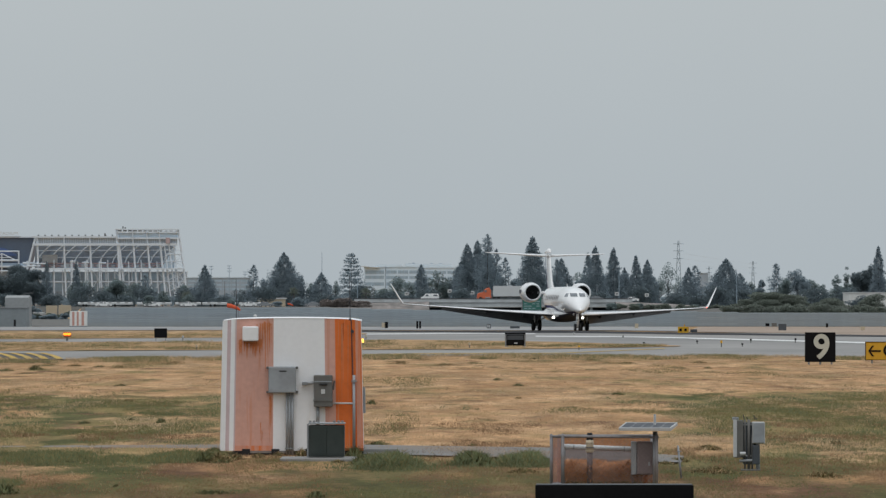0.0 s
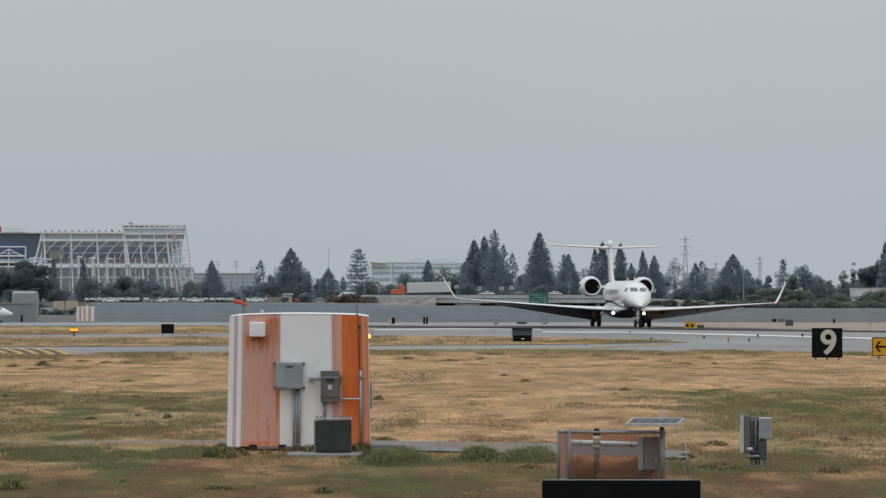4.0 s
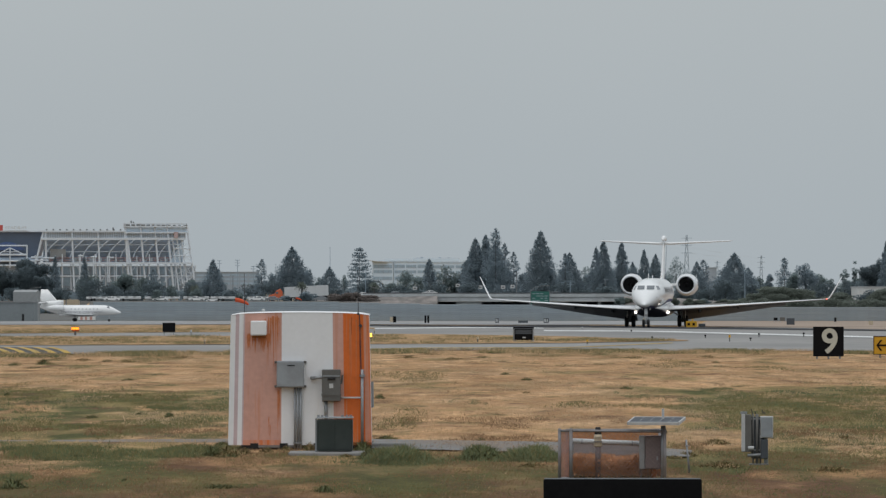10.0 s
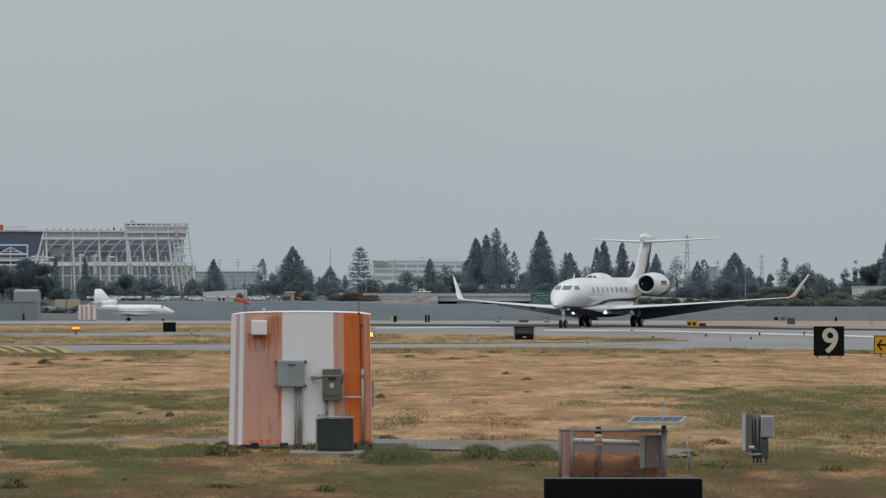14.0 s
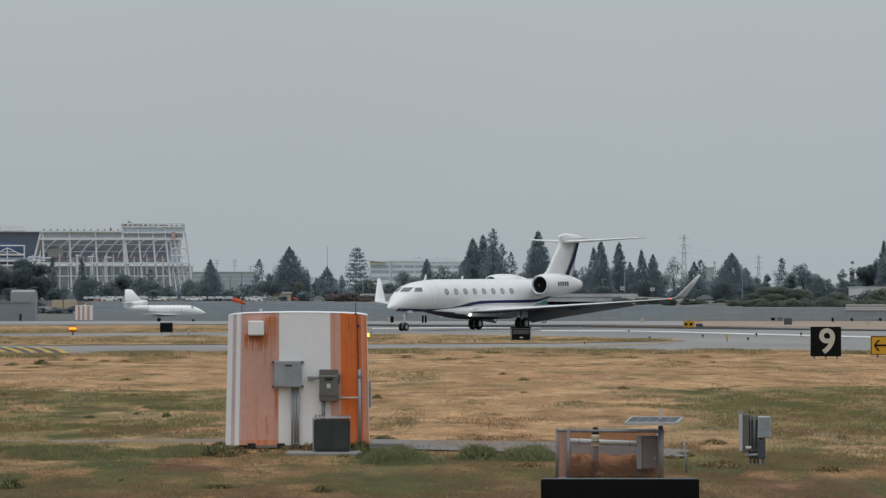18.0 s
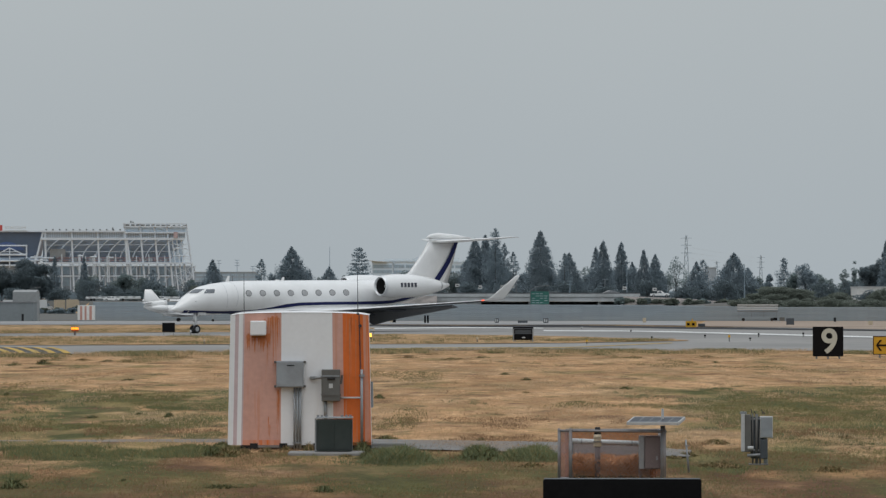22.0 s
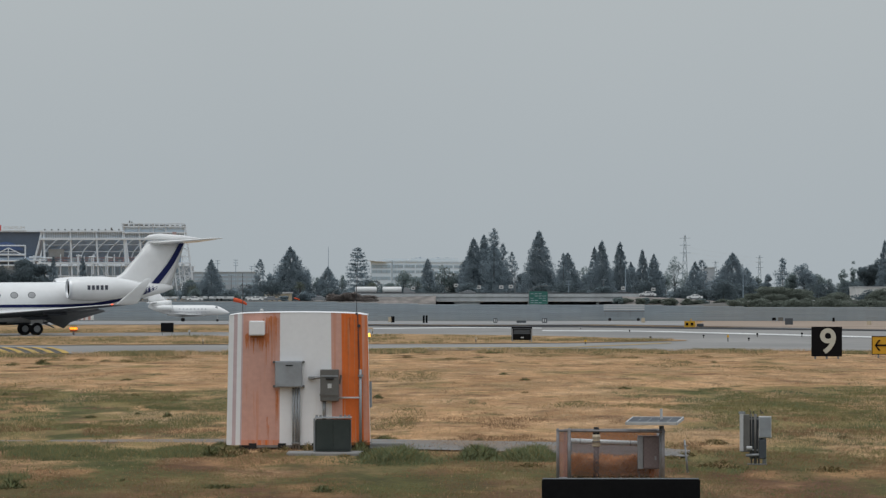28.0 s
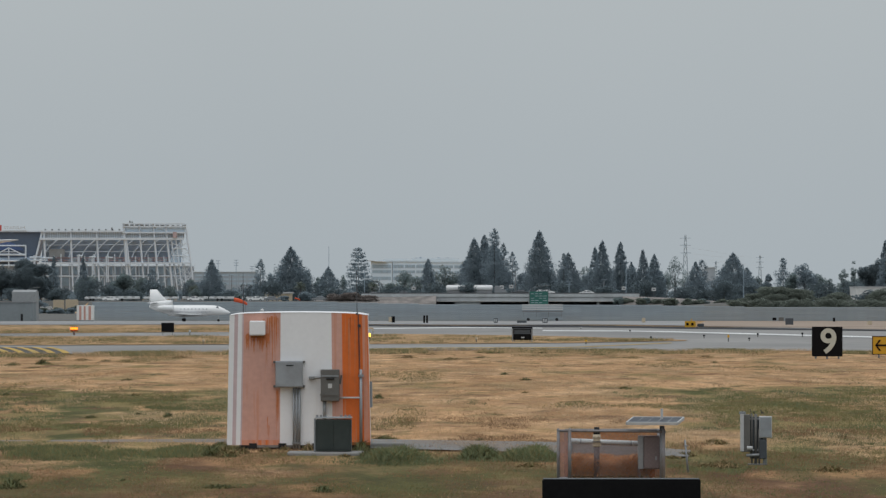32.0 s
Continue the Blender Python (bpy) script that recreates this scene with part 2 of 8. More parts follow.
# dark grey that stands for the shade under the wing
WING_UNDER_SHADE = mat("wing_underside_shade", (0.090, 0.098, 0.115), 0.55, var=0.1, scale=1.0, spec=0.3)
FLAP_GREY = mat("mid_grey_flap_skin", (0.20, 0.21, 0.225), 0.5, var=0.1, scale=1.0, spec=0.3)
BELLY_SHADE = mat("belly_shade_dark", (0.05, 0.055, 0.075), 0.6, var=0.1, spec=0.2)
WING_GREY = mat("grey_wing_skin", (0.70, 0.71, 0.72), 0.35, 0.0, var=0.06, scale=1.0)
SEAM = mat("panel_seam", (0.45, 0.46, 0.47), 0.6, var=0.1)
LAMP_WHITE = glow("landing_lamp_glow", (1.0, 0.93, 0.82), 4.0)
LAMP_RED = glow("red_wingtip_glow", (1.0, 0.12, 0.05), 1.8)
LAMP_AMBER = glow("amber_lamp_glow", (1.0, 0.20, 0.014), 2.8)
LAMP_YELLOW = glow("yellow_lamp_glow", (1.0, 0.55, 0.08), 2.0)

# ---- mesh tools ----
def mesh_of(name, verts, faces, material, smooth=False):
    me = bpy.data.meshes.new(name)
    me.from_pydata([tuple(map(float, v)) for v in verts], [], [tuple(f) for f in faces])
    me.materials.append(material)
    if smooth:
        me.polygons.foreach_set("use_smooth", [True] * len(me.polygons))
    me.update()
    return me


def part(name, bm, material, parent=None, label="", smooth=False):
    """Links a bmesh or a (verts, faces) pair as one mesh object, under parent if given."""
    if isinstance(bm, tuple):
        me = mesh_of(name, bm[0], bm[1], material, smooth)
        if len(bm[1]) < 3000:
            tmp = bmesh.new()
            tmp.from_mesh(me)
            bmesh.ops.recalc_face_normals(tmp, faces=tmp.faces)
            tmp.to_mesh(me)
            tmp.free()
    else:
        bmesh.ops.recalc_face_normals(bm, faces=bm.faces)
        me = bpy.data.meshes.new(name)
        bm.to_mesh(me)
        bm.free()
        me.materials.append(material)
        if smooth:
            me.polygons.foreach_set("use_smooth", [True] * len(me.polygons))
    ob = new(name, me)
    if parent is not None:
        ob.parent = parent
    if label:
        ob["label"] = label
    return ob


def thing(name, m, label, category, group="", kind=""):
    ob = new(name)
    ob.matrix_basis = m
    return tagged(ob, label, category, group, kind)


def box(x0, x1, y0, y1, z0, z1, bevel=0.0, bm=None):
    """A box, its edges rounded by bevel."""
    own = bmesh.new()
    bmesh.ops.create_cube(own, size=1.0, matrix=Matrix.Translation(((x0 + x1) / 2, (y0 + y1) / 2, (z0 + z1) / 2)) @ Matrix.Diagonal((x1 - x0, y1 - y0, z1 - z0, 1)))
    if bevel:
        bmesh.ops.bevel(own, geom=own.edges[:], offset=bevel, segments=2, affect="EDGES", profile=0.5)
    return join(bm, own)


def join(bm, own):
    if bm is None:
        return own
    tmp = bpy.data.meshes.new("tmp")
    own.to_mesh(tmp)
    own.free()
    bm.from_mesh(tmp)
    bpy.data.meshes.remove(tmp)
    return bm


def rod(a, b, r, r2=None, seg=10, bm=None):
    """A round bar from a to b."""
    own = bmesh.new()
    a, b = Vector(a), Vector(b)
    d = b - a
    m = Matrix.Translation((a + b) / 2) @ d.to_track_quat("Z", "Y").to_matrix().to_4x4()
    bmesh.ops.create_cone(own, cap_ends=True, segments=seg, radius1=r, radius2=r if r2 is None else r2, depth=d.length, matrix=m)
    return join(bm, own)


def loft(rings, cap=True):
    """(verts, faces) of a skin through rings of equal count."""
    k = len(rings[0])
    v = [p for r in rings for p in r]
    f = []
    for i in range(len(rings) - 1):
        for j in range(k):
            a, b = i * k + j, i * k + (j + 1) % k
            f.append((a, b, b + k, a + k))
    if cap:
        f.append(tuple(range(k - 1, -1, -1)))
        f.append(tuple((len(rings) - 1) * k + j for j in range(k)))
    return v, f


def oval(x, zc, hw, hh, y=0.0, k=28, power=1.0):
    out = []
    for j in range(k):
        a = 2 * math.pi * j / k
        c, s = math.cos(a), math.sin(a)
        out.append((x, y + hw * math.copysign(abs(c) ** power, c), zc + hh * math.copysign(abs(s) ** power, s)))
    return out


def foil(le, chord, thick, dihedral=0.0, k=10):
    """A wing section: le is its leading edge point, chord runs aft; dihedral (degrees) tips the section's thickness."""
    c, s = math.cos(radians(dihedral)), math.sin(radians(dihedral))
    pts = []
    for j in range(2 * k):
        u = j / k if j <= k else 2 - j / k
        t = thick * 2.6 * (math.sqrt(max(u, 0)) * 0.9 - u * 0.72 - u * u * 0.18) * chord * 0.5
        t = t * (1.0 if j <= k else -0.75)
        pts.append((le[0] - u * chord, le[1] - s * t, le[2] + c * t))
    return pts

# ---- ground ----
RUN_Y = [0, 560, 620, 800, 1100, 1640, 1664, 1840, 1862, 12000]
RUN_Z = [0, 0, -0.07, -0.63, -1.6, -3.45, -3.4, -2.0, 1.3, 1.4]
DIP_X, DIP_Z = [-70, -40, -20, 0, 14], [-0.60, -0.50, -0.33, -0.16, 0.0]


ROAD_X = [-233.73, -106.16, -76.23, -58.91, -47.88, -35.28, -22.68, -0.63, 26.14, 49.77, 65.52, 81.27, 97.02, 254.52]
ROAD_Z = [-2.8, -2.3, -0.9, 0.2, 1.0, 1.6, 2.4, 3.0, 3.1, 2.85, 2.2, 1.0, 0.2, 0.0]


def road_z(x):
    return float(np.interp(x, ROAD_X, ROAD_Z))


def gz(x, y):
    """Height of the ground: level at first, falling gently away, then a bank, cut through in front of the bridge."""
    win = np.interp(y, [420, 500, 640, 760], [0, 1, 1, 0])
    cut = np.interp(x, [-30, -10, 58, 84], [0, 1.7, 1.7, 0]) * np.interp(y, [1838, 1850, 1900, 1916], [0, 1, 1, 0])
    z = float(np.interp(y, RUN_Y, RUN_Z) + np.interp(x, DIP_X, DIP_Z) * win - cut)
    if 1836 < y < 1930 and x < -38:
        # the road lies in a cutting at this end, and the yard beside it is level with it
        low = min(z, road_z(x) - 0.2)
        open_end = float(np.interp(x, [-101, -97], [1, 0]) * np.interp(y, [1838, 1850, 1918, 1923], [0, 1, 1, 0]))
        trench = float(np.interp(y, [1877, 1880, 1904, 1907], [0, 1, 1, 0]))
        z += (low - z) * max(open_end, trench)
    return z


def field_z(x, y):
    """Height of the rough field, with its bumps."""
    if not 60 < y < 330:
        return gz(x, y)
    rough = 0.05 * noise.noise((x * 0.22, y * 0.05, 0)) + 0.02 * noise.noise((x * 0.8, y * 0.3, 3))
    return gz(x, y) + rough * float(np.interp(y, [60, 80, 100, 105, 120, 126, 260, 285], [0, 1, 1, 0.1, 0.1, 1, 0.8, 0]))


def build_ground():
    xs = [-4000, -1500, -600, -250, -160, -120, -110, -102, -101, -97, -90, -80, -70, -60, -50, -45] + list(np.arange(-40, 40.1, 1.0)) + [50, 58, 70, 84, 120, 250, 600, 1500, 4000]
    ys = [-600, -100, 0, 30, 60] + list(np.arange(70, 400, 1.5)) + list(np.arange(400, 660, 12)) + list(np.arange(680, 1640, 60)) + \
         [1640, 1664, 1700, 1760, 1800, 1838, 1850, 1862, 1877, 1880, 1900, 1904, 1907, 1916, 1918, 1923, 2200, 3000, 5000, 12000]
    v, f = [], []
    for y in ys:
        for x in xs:
            v.append((x, y, field_z(x, y)))
    w = len(xs)
    for i in range(len(ys) - 1):
        for j in range(w - 1):
            f.append((i * w + j, i * w + j + 1, i * w + w + j + 1, i * w + w + j))
    g = part("ground", (v, f), GRASS, smooth=True)
    tagged(g, "dry straw-coloured airfield grass with green patches", "ground", kind="structure")


def sheet(name, near, far, material, lift, label="", category="", steps=6, kind="structure"):
    """A strip of paving between a near and a far edge, lying on the ground."""
    v, f = [], []
    fine_n, fine_f = [near[0]], [far[0]]
    for a, b, c, d in zip(near, near[1:], far, far[1:]):
        for k in range(1, 9):
            fine_n.append((a[0] + (b[0] - a[0]) * k / 8, a[1] + (b[1] - a[1]) * k / 8))
            fine_f.append((c[0] + (d[0] - c[0]) * k / 8, c[1] + (d[1] - c[1]) * k / 8))
    for a, c in zip(fine_n, fine_f):
        for k in range(steps + 1):
            x, y = a[0] + (c[0] - a[0]) * k / steps, a[1] + (c[1] - a[1]) * k / steps
            v.append((x, y, gz(x, y) + lift))
    w = steps + 1
    for i in range(len(fine_n) - 1):
        for j in range(steps):
            f.append((i * w + j, (i + 1) * w + j, (i + 1) * w + j + 1, i * w + j + 1))
    ob = part(name, (v, f), material)
    return tagged(ob, label, category, kind=kind)


YARD_X = [-420, -200, -120, -106, -101, -97, -90, -76, -60, -48, -30, -10, 20, 58, 84, 120, 300, 700]
build_ground()
sheet("taxiway", [(-56.1, 294.5), (-16.8, 294.5), (-9.8, 306.5), (-3.8, 312.5), (3.1, 316.0), (10.8, 312.5), (56.6, 306.5)],
      [(-136.4, 716.5), (-40.5, 710.5), (-22.4, 700.0), (-8.2, 685.0), (6.1, 628.0), (19.5, 561.5), (84.0, 455.0)],
      CONCRETE, 0.03, "pale worn concrete taxiway and runway paving", "taxiway", steps=14)
sheet("grass_island", [(-66.4, 349.0), (-19.7, 345.0), (-11.2, 351.0), (0.5, 355.5), (6.5, 361.5), (13.6, 380.0)],
      [(-83.1, 436.5), (-24.3, 426.0), (-13.9, 435.5), (-3.3, 472.5), (7.6, 423.0), (13.9, 385.0)],
      GRASS, 0.06, "strip of dry grass between two pavings", "grass")
sheet("grass_island", [(-107.0, 562.0), (-30.8, 540.0), (-17.2, 536.0), (-8.3, 544.5), (-5.9, 574.5)],
      [(-135.1, 710.0), (-40.0, 702.5), (-22.1, 690.5), (-10.1, 656.0), (-6.0, 588.5)],
      GRASS, 0.06, "strip of dry grass beside the runway", "grass")
sheet("runway", [(-8.0, 663.0), (5.6, 580.5), (18.3, 526.5), (31.9, 488.0), (71.1, 385.0)],
      [(-8.6, 715.5), (6.2, 646.5), (19.6, 565.5), (33.2, 508.5), (74.9, 405.5)],
      ASPHALT, 0.045, "dark rubber-stained asphalt runway", "runway", steps=3)
sheet("edge_line", [(-5.9, 569.0), (0.8, 574.0), (8.0, 544.0)], [(-6.1, 591.5), (0.8, 594.0), (8.1, 555.5)], LINE_WHITE, 0.05, "white painted runway edge line", "line", steps=1)
sheet("edge_line", [(7.4, 504.0), (15.6, 474.0), (26.5, 405.5), (48.7, 263.5)], [(7.6, 517.5), (16.1, 488.0), (27.4, 419.0), (50.4, 273.0)], LINE_WHITE, 0.05, "white painted runway edge line", "line", steps=1)
sheet("apron", [(-139.0, 730.5), (-8.8, 733.0), (6.6, 679.0), (21.7, 583.5)], [(-316, 1662), (-20, 1662), (16, 1662), (62, 1662)], PALE, 0.05, "pale concrete paving beyond the runway", "paving", steps=20)
# yellow shoulder chevrons on the taxiway
sheet("dark_shoulder", [(-20.5, 291.5), (-17.6, 292.5), (-16.5, 295.5)], [(-23.5, 333.5), (-20.4, 332.0), (-18.9, 326.5)], SHOULDER, 0.045, "dark painted shoulder under the chevrons", "marking", steps=2)
for b0 in (-51, -25, 1, 27, 54, 80):
    rows = ((0, 331), (13, 321), (25, 308), (32, 295))
    edge = [((b0 + o - 784) * d / 12000, d) for o, d in rows]
    sheet("chevron", edge, [(x + 0.31, d) for x, d in edge], CHEVRON_PAINT, 0.06, "curved yellow shoulder chevron", "marking", steps=1)
sheet("centre_line", [(-3.4, 318.5), (-0.7, 325.5), (5.9, 328.0), (12.2, 361.5)], [(-3.5, 322.0), (-0.7, 328.5), (6.0, 331.0), (12.3, 365.0)], LINE_YELLOW, 0.05, "faded yellow taxi centre line", "line", steps=1)
for k, (y0, y1, n) in enumerate(((1666, 1838, 12), (1838, 1850, 2), (1850, 1862, 2), (1862, 1877, 2), (1877, 1880, 1), (1880, 1904, 2), (1904, 1907, 1), (1907, 1918, 2), (1918, 1923, 1), (1923, 2600, 4))):
    sheet("yard", [(x, y0) for x in YARD_X], [(x, y1) for x in YARD_X], YARD, 0.08, "grey-brown gravel yard behind the fence", "yard", steps=n)
sheet("verge", [(21.6, 576.0), (28.0, 545.5), (33.5, 513.0), (74.9, 405.5)], [(64, 1655), (86, 1655), (110, 1655), (310, 1655)], VERGE, 0.05, "dry grass verge beyond the runway, paled for haze", "verge", steps=20)
sheet("path", [(-16.5, 117.5), (-7.1, 117.5), (-5.5, 117.0), (-3.7, 116.5)], [(-16.6, 118.5), (-7.1, 118.5), (-5.6, 119.0), (-3.8, 119.5)],
      PATH_GREY, 0.002, "narrow dusty path half overgrown with grass", "path", steps=3)
sheet("path", [(-3.7, 115.0), (-1.2, 111.0), (2.0, 107.5), (3.8, 105.0)], [(-3.8, 119.5), (-1.3, 118.0), (2.2, 115.5), (4.0, 109.5)],
      PATH_GREY, 0.03, "narrow dusty grey service path in the grass", "path")

# ---- far field: blast fence, road, buildings ----
# fence boards blued, bank dirt and bridge concrete lightened, for distance haze
FENCE_GREY = mat("hazed_weathered_boards", (0.285, 0.330, 0.362), 0.85, var=0.14, scale=0.3, bump=0.1, dirt=(0.335, 0.375, 0.40), dirt_amt=0.6, dirt_scale=0.1, stretch=(0.3, 1, 2), each=0.05)
FENCE_POST = mat("galvanised_post", (0.22, 0.225, 0.23), 0.6, 0.4, var=0.15, scale=2)
DIRT = mat("brown_dirt", (0.23, 0.205, 0.19), 0.95, var=0.4, scale=0.5, bump=0.6, bump_scale=3, dirt=(0.12, 0.115, 0.105), dirt_amt=0.8, dirt_scale=0.35, stretch=(1, 1, 2))
ROAD_GREY = mat("road_asphalt", (0.10, 0.10, 0.10), 0.85, var=0.15, scale=0.3)
PARAPET = mat("bridge_concrete", (0.50, 0.525, 0.535), 0.85, var=0.12, scale=0.5, dirt=(0.36, 0.37, 0.37), dirt_amt=0.6, dirt_scale=0.3)
# stadium and office colours are paled towards blue to carry distance haze
STEEL_WHITE = mat("haze_blue_white_steel", (0.62, 0.69, 0.76), 0.5, 0.0, var=0.06, scale=0.1)
BOWL_HAZE = mat("hazed_seating_underside", (0.46, 0.58, 0.72), 0.8, var=0.2, scale=0.05)
SIGN_RED = mat("red_sign_panel", (0.55, 0.10, 0.09), 0.6, var=0.08)
CANOPY_BLUE = mat("deep_blue_canopy", (0.075, 0.125, 0.27), 0.6, var=0.1, scale=0.1)
SEAT_RED = mat("faded_red_seats", (0.46, 0.36, 0.37), 0.8, var=0.2, scale=0.3)
MESH_GREY = mat("hazed_grey_mesh", (0.44, 0.49, 0.53), 0.7, var=0.08, scale=0.2)
NAVY = mat("hazed_navy_cladding", (0.095, 0.13, 0.185), 0.5, var=0.1, scale=0.1)
OFFICE_ROOF = mat("pale_roof_cladding", (0.58, 0.60, 0.60), 0.8, var=0.06, scale=0.1)
OFFICE_WHITE = mat("haze_blue_white_facade", (0.60, 0.71, 0.80), 0.8, var=0.06, scale=0.1)
HAZE_WALL = mat("haze_blue_grey_wall", (0.33, 0.39, 0.45), 0.8, var=0.12, scale=0.04)
OFFICE_GLASS = mat("haze_blue_grey_glazing", (0.34, 0.45, 0.54), 0.6, var=0.2, scale=0.3)
SHED_GREY = mat("grey_shed_cladding", (0.20, 0.222, 0.23), 0.8, var=0.1, scale=0.3)
SHED_PALE = mat("pale_grey_shed", (0.29, 0.30, 0.30), 0.8, var=0.12, scale=0.2)
BEIGE = mat("beige_panel", (0.52, 0.43, 0.31), 0.8, var=0.1, scale=0.5)
ROOF_PALE = mat("pale_roof", (0.55, 0.55, 0.54), 0.7, var=0.08, scale=0.3)
PINK = mat("faded_red_paint", (0.50, 0.27, 0.22), 0.75, var=0.12, scale=1)
CHALK = mat("chalky_white_paint", (0.70, 0.69, 0.66), 0.75, var=0.07, scale=1.5, dirt=(0.55, 0.5, 0.45), dirt_amt=0.35, dirt_scale=1.0)
# pylon colour includes the pale blue of the haze in front
PYLON_STEEL = mat("hazed_pylon_steel", (0.29, 0.36, 0.415), 0.7, 0.0, var=0.1)
SIGN_GREEN = mat("green_sign_face", (0.03, 0.14, 0.115), 0.5, var=0.15, scale=1)
CAB_LOOK = mat("dark_sign_text", (0.06, 0.06, 0.065), 0.7, var=0.1)
# power line colour lightened for haze against the sky
LINE_WIRE = mat("haze_paled_wire", (0.42, 0.45, 0.47), 0.6, var=0.1)
WIRE = mat("black_wire", (0.05, 0.05, 0.055), 0.7, var=0.1)


def blast_fence():
    fence = thing("blast_fence", pose(0, 1664, -3.4), "long weathered boarded jet blast fence, haze-blue in its grey", "fence")
    bay, n = 10.0, 25
    x0 = -86.0
    board = mesh_of("board", *loft([[(0, 0.0, 0.0), (0, -0.06, 0.05), (0, -0.06, 0.53), (0, 0.0, 0.57)], [(bay - 0.02, 0.0, 0.0), (bay - 0.02, -0.06, 0.05), (bay - 0.02, -0.06, 0.53), (bay - 0.02, 0.0, 0.57)]]), FENCE_GREY)
    post = mesh_of("post", *loft([[(-0.12, 0.0, 0), (0.12, 0.0, 0), (0.12, 0.2, 0), (-0.12, 0.2, 0)], [(-0.1, 0.0, 4.75), (0.1, 0.0, 4.75), (0.1, 0.2, 4.75), (-0.1, 0.2, 4.75)]]), FENCE_GREY)
    for i in range(n):
        drop = float(np.interp(i, [5, 8, 13, 16], [0, 0.62, 0.75, 1.25]))
        for k in range(8):
            b = new("board", board)
            b.parent = fence
            b.location = (x0 + i * bay, 0, 0.04 + k * (4.66 - drop) / 8)
            b.scale = (1, 1, (4.66 - drop) / 4.66)
        p = new("post", post)
        p.parent = fence
        p.location = (x0 + i * bay, 0.02, 0)
        p.scale = (1, 1, (4.66 - drop) / 4.66)


def build_road():
    """A raised road: paving on an earth bank, with a bridge in the middle."""
    xs = np.arange(-232, 254, 3.0)
    v, f = [], []
    for x in xs:
        z = road_z(x)
        v += [(x, 1882, z), (x, 1902, z)]
    f = [(2 * i, 2 * i + 2, 2 * i + 3, 2 * i + 1) for i in range(len(xs) - 1)]
    tagged(part("road", (v, f), ROAD_GREY), "raised asphalt road behind the airfield", "road", kind="structure")
    bl, br = -1.89, 49.77
    for lo, hi in ((-232, bl), (br, 252)):
        v, f = [], []
        pts = np.linspace(lo, hi, 40)
        for x in pts:
            z = road_z(x) - 0.03
            w = 0.5 * noise.noise((x * 0.3, 0, 0)) + 0.25 * noise.noise((x * 0.9, 5, 0))
            v += [(x, 1882, z), (x, 1879 + w, z - 0.35 + 0.3 * w), (x, 1873 + 2 * w, (z - 2.0) * 0.7 + w * 0.5), (x, 1864, -2.4), (x, 1902, z), (x, 1910, -1.0)]
        for i in range(len(pts) - 1):
            a, b = i * 6, i * 6 + 6
            f += [(a + 3, b + 3, b + 2, a + 2), (a + 2, b + 2, b + 1, a + 1), (a + 1, b + 1, b, a), (a + 4, b + 4, b + 5, a + 5)]
        tagged(part("bank", (v, f), DIRT), "brown dirt bank beside the road", "bank", kind="structure")
    bridge = thing("road_bridge", pose(0, 0, 0), "low concrete road bridge with a plain parapet", "bridge")
    part("deck", box(bl, br, 1881.3, 1902, 1.22, 2.8, 0.05), PARAPET, bridge)
    part("parapet", box(-22.68, 54.49, 1881.2, 1881.55, 2.55, 3.45, 0.04), PARAPET, bridge)
    part("parapet_rail", rod((-22.68, 1881.35, 3.62), (54.49, 1881.35, 3.62), 0.07), CAB_LOOK, bridge)
    part("parapet_coping", box(-22.7, 54.5, 1881.14, 1881.62, 3.45, 3.52), FENCE_POST, bridge)
    # darker strip added as the shadow line along the deck
    part("deck_shadow_line", box(bl, br, 1881.12, 1881.2, 2.42, 2.55), FENCE_POST, bridge)
    for k in range(27):
        part("rail_post", box(-22.4 + 2.93 * k, -22.28 + 2.93 * k, 1881.3, 1881.4, 3.52, 3.6), CAB_LOOK, bridge)
    part("abutment", box(bl, br, 1899, 1901.5, -2.5, 1.19), PARAPET, bridge)
    for a, b in ((3.31, 10.39), (23.62, 29.30), (42.68, 43.47), (48.98, 49.77)):
        part("pier", box(a, b, 1882.2, 1898, -2.5, 1.19, 0.05), PARAPET, bridge)


def lattice(name, x, y, z0, h, w, label, arms=True):
    p = thing(name, pose(x, y, z0), label, "pylon")
    legs = [(-w, -w), (w, -w), (w, w), (-w, w)]
    for a, b in legs:
        part("leg", rod((a, b, 0), (a * 0.18, b * 0.18, h), 0.16, 0.10, 5), PYLON_STEEL, p)
    bm = bmesh.new()
    for k in range(8):
        z1, z2 = h * k / 8, h * (k + 1) / 8
        s1, s2 = 1 - 0.82 * k / 8, 1 - 0.82 * (k + 1) / 8
        for i in range(4):
            a, b = legs[i], legs[(i + 1) % 4]
            rod((a[0] * s1, a[1] * s1, z1), (b[0] * s2, b[1] * s2, z2), 0.07, seg=4, bm=bm)
            rod((b[0] * s1, b[1] * s1, z1), (a[0] * s2, a[1] * s2, z2), 0.07, seg=4, bm=bm)
    part("bracing", bm, PYLON_STEEL, p)
    if arms:
        for z in (0.72, 0.84, 0.95):
            part("cross_arm", rod((-w * 1.5, 0, h * z), (w * 1.5, 0, h * z), 0.12, seg=5), PYLON_STEEL, p)


